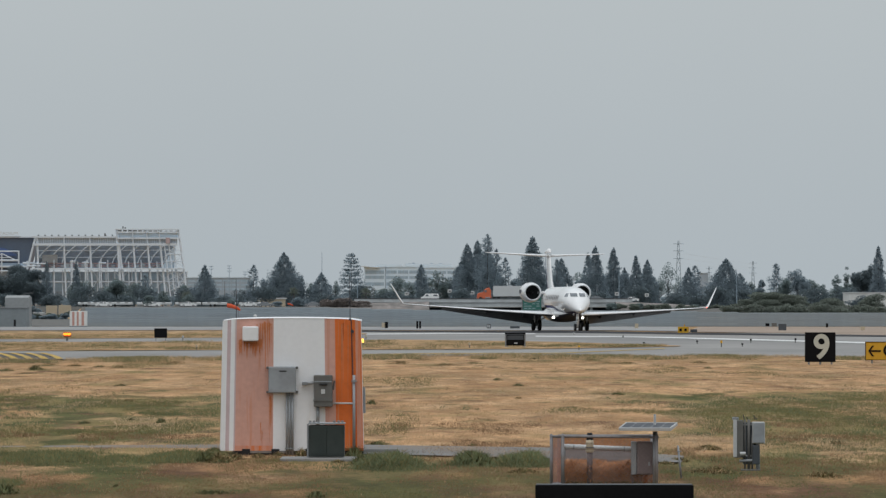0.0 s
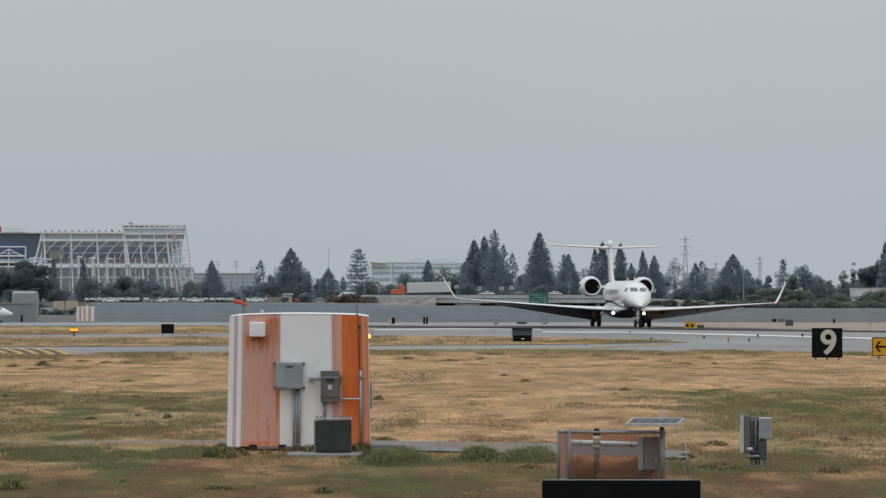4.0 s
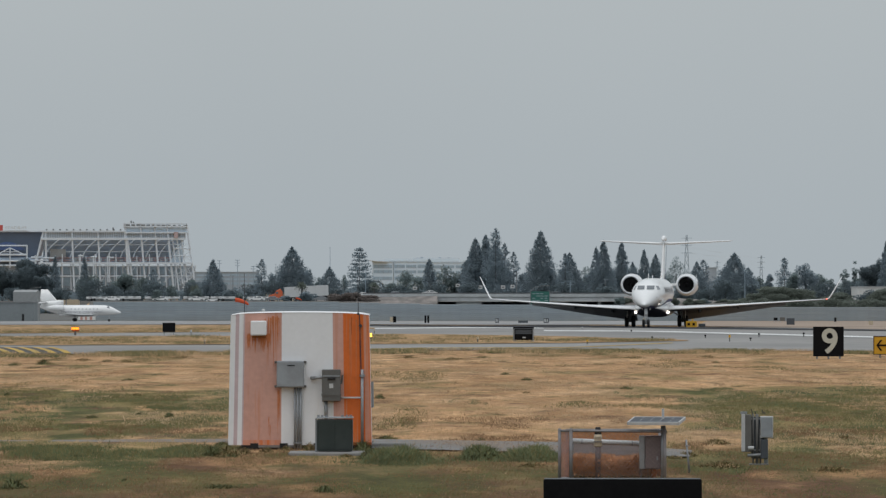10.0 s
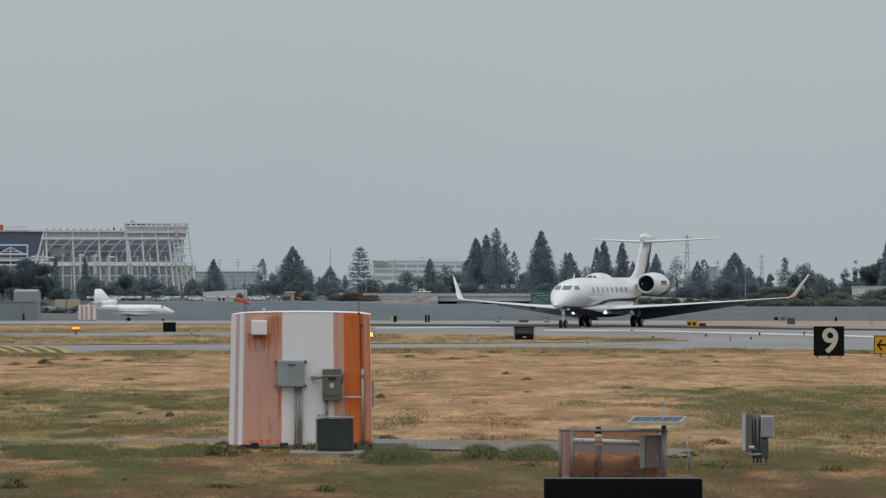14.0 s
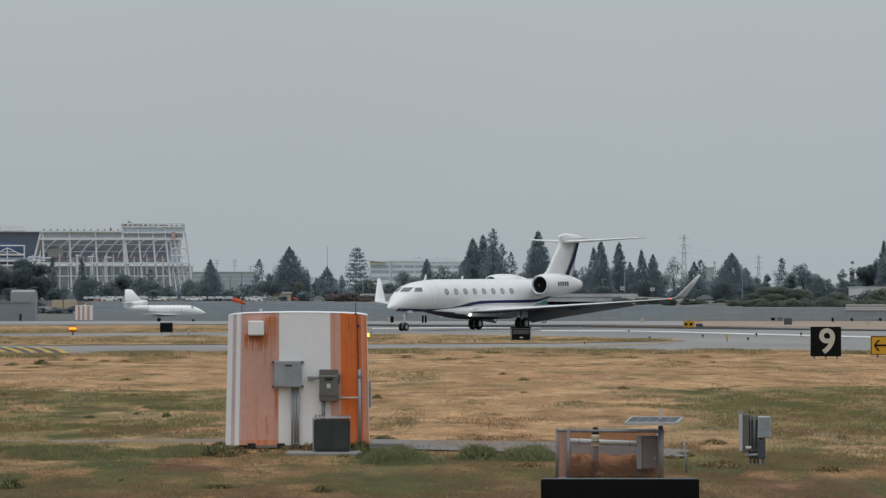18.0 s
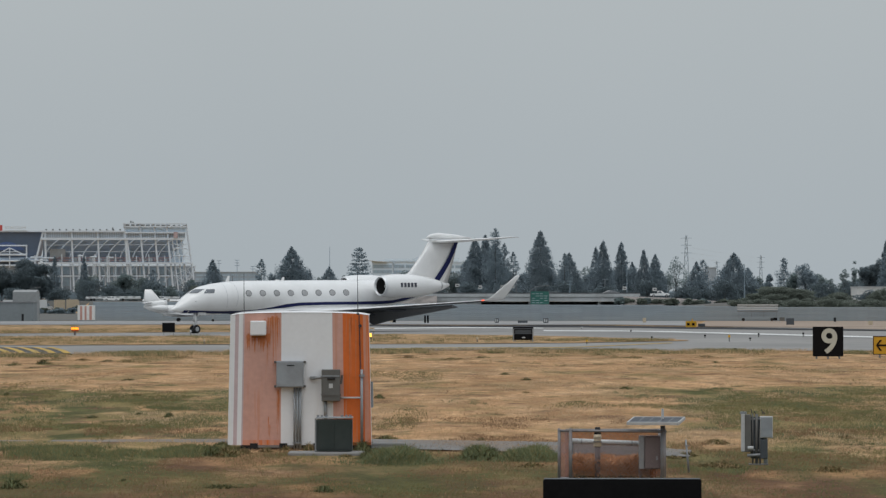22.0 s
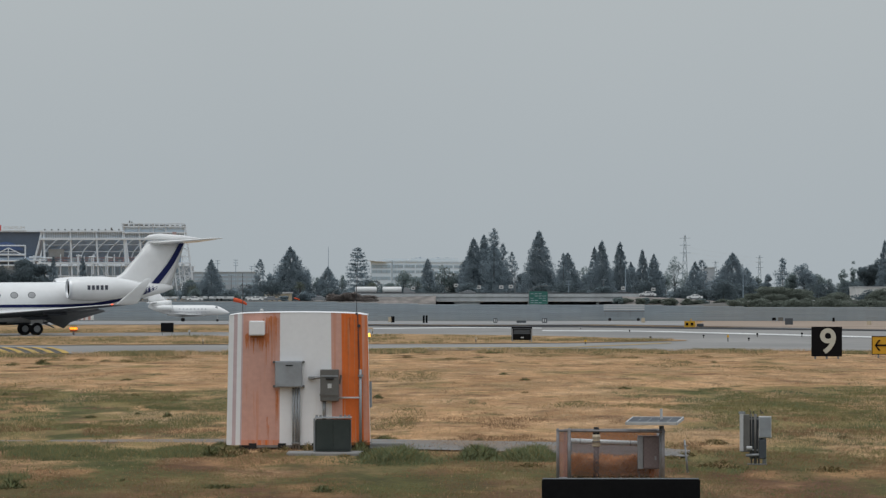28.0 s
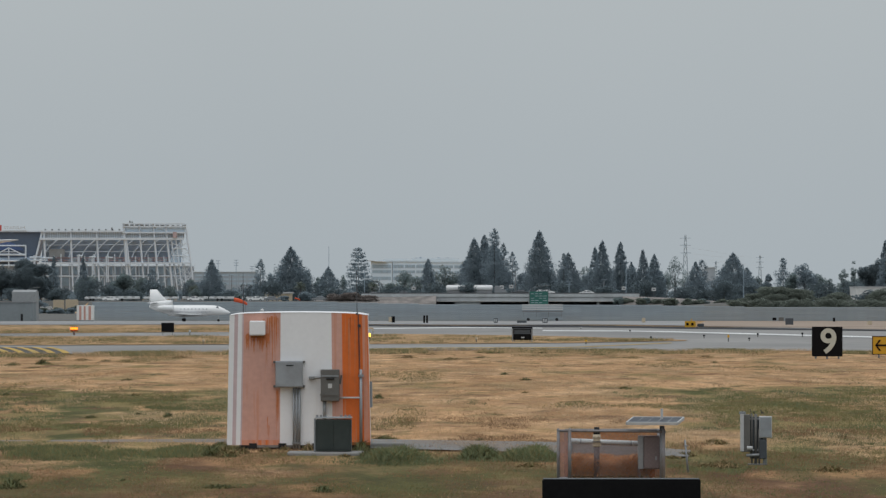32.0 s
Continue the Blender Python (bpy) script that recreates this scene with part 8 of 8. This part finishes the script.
SEDAN = [(-2.25, 0.32), (-2.3, 0.62), (-2.2, 0.92), (-1.55, 0.98), (-0.95, 1.40), (0.35, 1.44), (1.05, 1.0), (2.05, 0.86), (2.25, 0.6), (2.22, 0.3)]
PICKUP = [(-2.75, 0.5), (-2.78, 1.05), (-0.75, 1.08), (-0.7, 1.78), (0.55, 1.8), (1.15, 1.2), (2.5, 1.1), (2.72, 0.85), (2.7, 0.45)]
VAN = [(-2.5, 0.35), (-2.52, 1.2), (-2.4, 2.0), (1.2, 2.05), (1.75, 1.3), (2.45, 1.1), (2.55, 0.7), (2.5, 0.35)]


def road_car(kind, paint, label):
    c = thing(kind, pose(0, 0, 0), label, "car")
    out, half, r = {"sedan": (SEDAN, 0.9, 0.33), "pickup": (PICKUP, 1.0, 0.4), "van": (VAN, 1.0, 0.36)}[kind]
    part("body", profile_body(out, half), paint, c, smooth=False)
    glass = {"sedan": ((-1.25, -0.05, 1.02, 1.33), (0.02, 0.72, 1.02, 1.33)), "pickup": ((-0.6, 0.5, 1.2, 1.66),), "van": ((0.3, 1.25, 1.3, 1.82), (-2.2, -0.9, 1.35, 1.8))}[kind]
    for s in (-1, 1):
        for x0, x1, z0, z1 in glass:
            part("side_window", loft([[(x0, s * half * 0.955, z0), (x1, s * half * 0.955, z0), (x1 - 0.22, s * half * 0.9, z1), (x0 + 0.2, s * half * 0.9, z1)],
                                      [(x0, s * half * 0.985, z0), (x1, s * half * 0.985, z0), (x1 - 0.22, s * half * 0.93, z1), (x0 + 0.2, s * half * 0.93, z1)]]), GLASS_DARK, c)
        for x in (out[0][0] + 0.9, out[-1][0] - 0.85):
            w = part("wheel", rod((x, s * (half - 0.2), r), (x, s * (half + 0.02), r), r, seg=14), RUBBER, c)
            part("rim", rod((x, s * (half + 0.02), r), (x, s * (half + 0.03), r), r * 0.6, seg=12), HUB, w)
    part("headlight", box(out[-1][0] - 0.12, out[-1][0] + 0.03, -half * 0.8, -half * 0.5, 0.62, 0.78, 0.02), ROOF_PALE, c)
    part("headlight", box(out[-1][0] - 0.12, out[-1][0] + 0.03, half * 0.5, half * 0.8, 0.62, 0.78, 0.02), ROOF_PALE, c)
    return c


def semi_truck():
    t = thing("articulated_truck", pose(0, 0, 0), "orange tractor pulling a white box trailer", "truck")
    part("cab", profile_body([(3.4, 0.6), (3.4, 2.9), (3.9, 3.7), (5.2, 3.2), (5.5, 2.45), (7.0, 2.1), (7.3, 1.7), (7.35, 0.55)], 1.2), TRUCK_ORANGE, t, "orange sleeper cab")
    part("windscreen", loft([[(5.22, -0.95, 3.1), (5.22, 0.95, 3.1), (5.52, 0.98, 2.5), (5.52, -0.98, 2.5)], [(5.27, -0.95, 3.12), (5.27, 0.95, 3.12), (5.57, 0.98, 2.52), (5.57, -0.98, 2.52)]]), GLASS_DARK, t)
    for s in (-1, 1):
        part("side_window", box(4.6, 5.25, s * 1.14 - 0.05, s * 1.14 + 0.05, 2.35, 2.95, 0.02), GLASS_DARK, t)
        part("fuel_tank", rod((3.6, s * 0.95, 0.8), (5.0, s * 0.95, 0.8), 0.3, seg=12), GALV, t)
    part("chassis", box(1.2, 3.5, -0.5, 0.5, 0.8, 1.1, 0.03), CAB_DARK, t)
    tr = part("trailer", box(-9.4, 2.8, -1.28, 1.28, 1.15, 4.05, 0.05), TRAILER_WHITE, t, "plain white box trailer")
    part("underframe", box(-9.2, 2.4, -0.6, 0.6, 0.85, 1.15), CAB_DARK, tr)
    for k in range(12):
        part("side_rib", box(-9.2 + k * 1.05, -9.16 + k * 1.05, -1.295, -1.28, 1.25, 3.95), TRAILER_WHITE, tr)
    part("lower_rail", box(-9.38, 2.78, -1.31, -1.285, 1.17, 1.32), GALV, tr)
    for x in (6.3, 2.5, 1.3, -7.0, -8.2):
        for s in (-1, 1):
            part("wheel", rod((x, s * 0.85, 0.52), (x, s * 1.25, 0.52), 0.52, seg=16), RUBBER, t)
    return t


def tanker():
    t = thing("double_tanker", pose(0, 0, 0), "tanker lorry with two white tanks", "truck")
    for x0, x1 in ((-8.6, -2.6), (-1.0, 4.4)):
        tk = part("tank", loft([oval(x, 2.25, w, h, k=20, power=0.8) for x, w, h in ((x0, 0.9, 0.6), (x0 + 0.25, 1.2, 0.85), (x1 - 0.25, 1.2, 0.85), (x1, 0.9, 0.6))]), CAR_WHITE, t, "white oval tank", True)
        part("catwalk", box(x0 + 0.5, x1 - 0.5, -0.3, 0.3, 3.1, 3.2, 0.02), GALV, tk)
        part("skirt", box(x0 + 0.2, x1 - 0.2, -1.0, 1.0, 0.8, 1.4, 0.05), GALV, tk)
    part("cab", profile_body([(5.0, 0.6), (5.0, 2.7), (5.3, 2.9), (6.6, 2.6), (6.9, 1.9), (8.1, 1.7), (8.3, 1.3), (8.35, 0.55)], 1.15), CAR_GREY, t, "grey tractor cab")
    part("chassis", box(-8.6, 5.2, -0.5, 0.5, 0.65, 0.85), CAB_DARK, t)
    for x in (7.3, 3.8, 2.6, -0.2, -3.2, -7.8):
        for s in (-1, 1):
            part("wheel", rod((x, s * 0.8, 0.5), (x, s * 1.2, 0.5), 0.5, seg=14), RUBBER, t)
    return t


def slat_trailer():
    t = thing("slatted_trailer", pose(0, 0, 0), "long white slatted trailer passing along the fence", "trailer")
    for k in range(4):
        part("slat", box(-5.0, 5.0, -0.04, 0.04, 2.25 + k * 0.52, 2.53 + k * 0.52), FENCE_POST if k == 0 else ROOF_PALE, t)
    for x in (-4.6, -1.5, 1.5, 4.6):
        part("upright", box(x - 0.05, x + 0.05, 0.04, 0.1, 0.6, 4.1), FENCE_POST, t)
    part("bed", box(-5.0, 5.0, -0.02, 0.4, 0.6, 0.9), FENCE_GREY, t)
    for x in (-3.5, 3.5):
        part("wheel", rod((x, -0.05, 0.4), (x, 0.3, 0.4), 0.4, seg=12), RUBBER, t)
    return t


def trijet():
    """The white three-engined jet that taxies in behind; +x is its nose, origin on the ground below its middle."""
    j = thing("trijet", pose(0, 0, 0), "white three-engine business jet taxiing by the fence", "airplane")
    st = [(9.8, 2.05, 0.03, 0.03), (9.3, 2.12, 0.35, 0.33), (8.4, 2.3, 0.72, 0.66), (7.4, 2.5, 1.02, 0.95), (6.2, 2.6, 1.2, 1.15), (4, 2.62, 1.24, 1.2), (-3, 2.62, 1.24, 1.2), (-5.5, 2.85, 1.0, 0.95), (-7.6, 3.2, 0.6, 0.6), (-8.9, 3.45, 0.25, 0.28)]
    part("fuselage", loft([oval(s[0], s[1], s[2], s[3], k=28) for s in st]), JET_WHITE, j, "white fuselage", True)
    part("centre_engine", loft([oval(x, z, r, r, k=18) for x, z, r in ((-3.6, 4.35, 0.5), (-3.5, 4.35, 0.6), (-4.6, 4.3, 0.66), (-7.2, 4.0, 0.66), (-8.7, 3.8, 0.5))]), JET_WHITE, j, "centre engine intake and duct", True)
    part("belly_fairing", loft([oval(x, 1.55, w, h, k=18) for x, w, h in ((4.5, 0.4, 0.2), (3, 1.1, 0.4), (-2, 1.2, 0.42), (-4.5, 0.4, 0.2))]), JET_WHITE, j, smooth=True)
    fin = [[(p[0], p[2], z) for p in foil((xl, 0, 0), c, 0.1)] for z, xl, c in ((4.2, -4.2, 4.7), (5.2, -5.2, 3.7), (7.4, -7.1, 1.6))]
    part("fin", loft(fin), JET_WHITE, j, "white fin", True)
    for s in (1, -1):
        part("wing", loft([foil((x, s * y, z), c, t) for x, y, z, c, t in ((4.0, 1.0, 1.5, 6.0, 0.11), (0.6, 4.2, 1.62, 3.6, 0.1), (-3.4, 9.6, 1.95, 1.3, 0.09))]), WING_GREY, j, smooth=True)
        part("tailplane", loft([foil((x, s * y, z), c, 0.08) for x, y, z, c in ((-6.7, 0.2, 4.45, 2.2), (-8.2, 3.8, 4.25, 1.1))]), JET_WHITE, j, smooth=True)
        n = part("nacelle", loft([oval(x, 3.15, r, r, s * 1.85, k=20) for x, r in ((-3.3, 0.45), (-3.2, 0.52), (-3.6, 0.62), (-5.4, 0.64), (-6.8, 0.48))], cap=False), JET_WHITE, j, "side engine nacelle", True)
        part("intake", loft([oval(x, 3.15, r, r, s * 1.85, k=20) for x, r in ((-3.3, 0.45), (-3.7, 0.42), (-3.75, 0.02))], cap=False), DARK, n)
        part("pylon", box(-6.2, -4.2, min(s * 0.9, s * 1.35), max(s * 0.9, s * 1.35), 3.05, 3.2, 0.04), JET_WHITE, j)
        leg = part("main_gear_leg", rod((-0.9, s * 2.0, 1.5), (-0.9, s * 2.0, 0.4), 0.1), GEAR_METAL, j)
        for d in (-0.2, 0.2):
            w = part("wheel", rod((0, -0.1, 0), (0, 0.1, 0), 0.42, seg=16), RUBBER, leg)
            w.location = (-0.9, s * 2.0 + d, 0.42)
            TRIJET_WHEELS.append((w, 0.42))
        for k in range(8):
            part("cabin_window", box(4.2 - k * 0.85, 4.5 - k * 0.85, min(s * 1.215, s * 1.245), max(s * 1.215, s * 1.245), 2.78, 3.02, 0.01), SEAM, j)
        part("cockpit_window", loft([[(7.3, s * 0.45, 3.30), (6.7, s * 0.6, 3.52), (6.5, s * 0.95, 3.25), (7.15, s * 0.88, 3.0)], [(7.34, s * 0.46, 3.33), (6.74, s * 0.62, 3.56), (6.54, s * 0.99, 3.28), (7.19, s * 0.93, 3.03)]]), GLASS_DARK, j)
    ng = part("nose_gear_leg", rod((7.0, 0, 1.8), (7.0, 0, 0.3), 0.08), GEAR_METAL, j)
    for d in (-0.16, 0.16):
        w = part("wheel", rod((0, -0.07, 0), (0, 0.07, 0), 0.3, seg=14), RUBBER, ng)
        w.location = (7.0, d, 0.3)
        TRIJET_WHEELS.append((w, 0.3))
    part("stripe", box(-4, 5.5, -1.262, -1.25, 2.2, 2.26), JET_BLUE, j)
    return j


TRIJET_WHEELS = []
TRIJET = trijet()
TRUCK = semi_truck()
TANKER = tanker()
SLATS = slat_trailer()
CARS = []
for kind, paint, label, start, speed in (("sedan", CAR_WHITE, "white saloon car on the raised road", 1147 + 48 * 28, -48), ("sedan", CAR_WHITE, "white saloon car on the raised road", 1229 + 48 * 28, -48),
                                         ("sedan", CAR_GREY, "grey saloon car on the raised road", 828 + 42 * 28, -42), ("van", CAR_WHITE, "white van on the raised road", 773, -40),
                                         ("sedan", CAR_WHITE, "white saloon car on the raised road", 713 + 37 * 8, -37), ("sedan", CAR_GREY, "silver-grey saloon car on the raised road", 769 + 37 * 8, -37),
                                         ("sedan", CAR_WHITE, "white saloon car on the raised road", 832 + 37 * 8, -37), ("sedan", CAR_DARK, "dark saloon car on the raised road", 1010 + 45 * 30, -45),
                                         ("pickup", CAR_WHITE, "white pickup truck on the raised road", 1220 - 53 * 23, 53), ("sedan", CAR_WHITE, "white saloon car on the raised road", 1200 - 60 * 24, 60),
                                         ("sedan", CAR_DARK, "dark saloon car on the raised road", 640 - 38 * 30, 38), ("sedan", CAR_WHITE, "white saloon car on the raised road", 1055 + 44 * 30, -44)):
    CARS.append((road_car(kind, paint, label), start, speed))
# parked vehicles in the yard behind the fence
for k, (b, kind, paint) in enumerate(((196, "sedan", CAR_WHITE), (281, "sedan", CAR_WHITE), (346, "sedan", CAR_WHITE), (452, "sedan", CAR_WHITE), (482, "sedan", CAR_GREY), (565, "sedan", CAR_GREY))):
    c = road_car(kind, paint, "white van parked in the yard behind the fence" if kind == "van" else "car parked in the yard behind the fence")
    c.matrix_basis = pose((b - 784) * 1867 / 12000, 1867 + 2.5 * (k % 2), 1.3, 0, 0, 180 * (k % 2))
for b, paint, d in ((66, CAR_DARK, 1856), (100, CAR_GREY, 1858), (122, CAR_WHITE, 1860), (140, CAR_DARK, 1857)):
    x = (b - 784) * d / 12000
    c = road_car("sedan", paint, "car parked in the low yard beside the road")
    c.matrix_basis = pose(x, d, gz(x, d) + 0.08, 0, 0, 0)
for b, w, h in ((170, 40, 2.2), (222, 50, 2.6), (285, 62, 2.2), (345, 46, 2.6), (400, 60, 2.4), (455, 40, 2.0)):
    c = thing("parked_trailer", pose((b - 784) * 1876 / 12000, 1876, 1.35), "long white caravan trailer parked in the yard", "trailer", "white trailers in the yard")
    ww, hh = w * 1876 / 24000, h * 1876 / 12000 + 0.9
    part("body", box(-ww, ww, 0, 2.4, 0.5, hh, 0.2), TRAILER_WHITE, c)
    for q in (-0.6, 0.0, 0.55):
        part("window", box(q * ww - 0.4, q * ww + 0.4, -0.02, 0.0, 0.95, 1.3), GLASS_CABIN, c)
    for q in (-0.5, -0.25):
        part("wheel", rod((q * ww, -0.05, 0.38), (q * ww, 0.25, 0.38), 0.38, seg=12), RUBBER, c)

# ---- what moves ----
def motions():
    rows = []
    for t, x, y, h, b in JET_PATH:
        # pitched by the fall of the paving between the main and the nose wheels
        nx, ny = x - 13.8 * math.sin(radians(h)), y - 13.8 * math.cos(radians(h))
        pitch = math.degrees(math.atan((gz(x, y) - gz(nx, ny)) / 13.8))
        rows.append((t, pose(x, y, gz(x, y) + 0.04, b, pitch, -90 - h)))
    walk(JET, rows)
    # wheels roll with the ground covered
    ts = np.arange(0, 32.01, 0.1)
    cols = list(zip(*JET_PATH))
    gone_x, gone_y = np.interp(ts, cols[0], cols[1]), np.interp(ts, cols[0], cols[2])
    run = np.concatenate([[0], np.cumsum(np.hypot(np.diff(gone_x), np.diff(gone_y)))])
    for wheels, r in ((MAIN_WHEELS, 0.47), (NOSE_WHEELS, 0.32)):
        for w in wheels:
            at = tuple(w.location)
            walk(w, [(t, pose(*at, 0, math.degrees(s / r), 0)) for t, s in zip(ts, run)])
    # second jet: rolls in and stops
    nose = [(0, -108), (3, -8), (6, 88), (9, 184), (11, 239), (13, 287), (15, 324), (17, 353), (18, 366), (19, 376), (20, 385), (21, 392), (23, 400), (26, 405), (28, 407), (32, 408)]
    walk(TRIJET, [(t, pose((b - 784) * 0.13 - 9.8, 1560, gz(0, 1560) + 0.02)) for t, b in nose])
    rolled = (np.interp(ts, [q[0] for q in nose], [q[1] for q in nose]) + 108) * 0.13
    for w, r in TRIJET_WHEELS:
        at = tuple(w.location)
        walk(w, [(t, pose(*at, 0, math.degrees(s / r), 0)) for t, s in zip(ts, rolled)])
    # lorry: crosses the bridge and runs down behind the fence
    cab = [(0, 856), (2, 776), (3, 733), (6, 620), (8, 553), (9, 513), (10, 474), (12, 402), (13, 367), (15, 290), (17, 203), (18, 155), (19, 108), (21, 20), (24, -110), (28, -280), (32, -440)]
    rows = []
    for t, b in cab:
        x = (b - 784) * 0.1575 + 7.35
        rows.append((t, pose(x, 1886, road_z(x), 0, math.degrees(math.atan((road_z(x + 8) - road_z(x - 8)) / 16)), 180)))
    walk(TRUCK, rows)
    walk(TANKER, [(t, pose((b - 784) * 0.158, 1896, road_z((b - 784) * 0.158) - 0.3)) for t, b in ((0, -1500), (7, -920), (14, -350), (20, 140), (22, 305), (24, 472), (25, 538), (26, 593), (27, 641), (28, 684), (30, 765), (32, 844))])
    walk(SLATS, [(t, pose((b - 784) * 0.1385, 1661, -3.4)) for t, b in ((0, 2300), (17, 1590), (19, 1480), (21, 1382), (23, 1301), (24, 1267), (28, 1105), (30, 1030), (32, 960))])
    for car, start, speed in CARS:
        rows = []
        for t in np.arange(0, 32.1, 2.0):
            x = (start + speed * t - 784) * 0.1575
            rows.append((t, pose(x, 1885.5 if speed < 0 else 1893.0, road_z(x), 0, 0, 180 if speed < 0 else 0)))
        walk(car, rows)


motions()
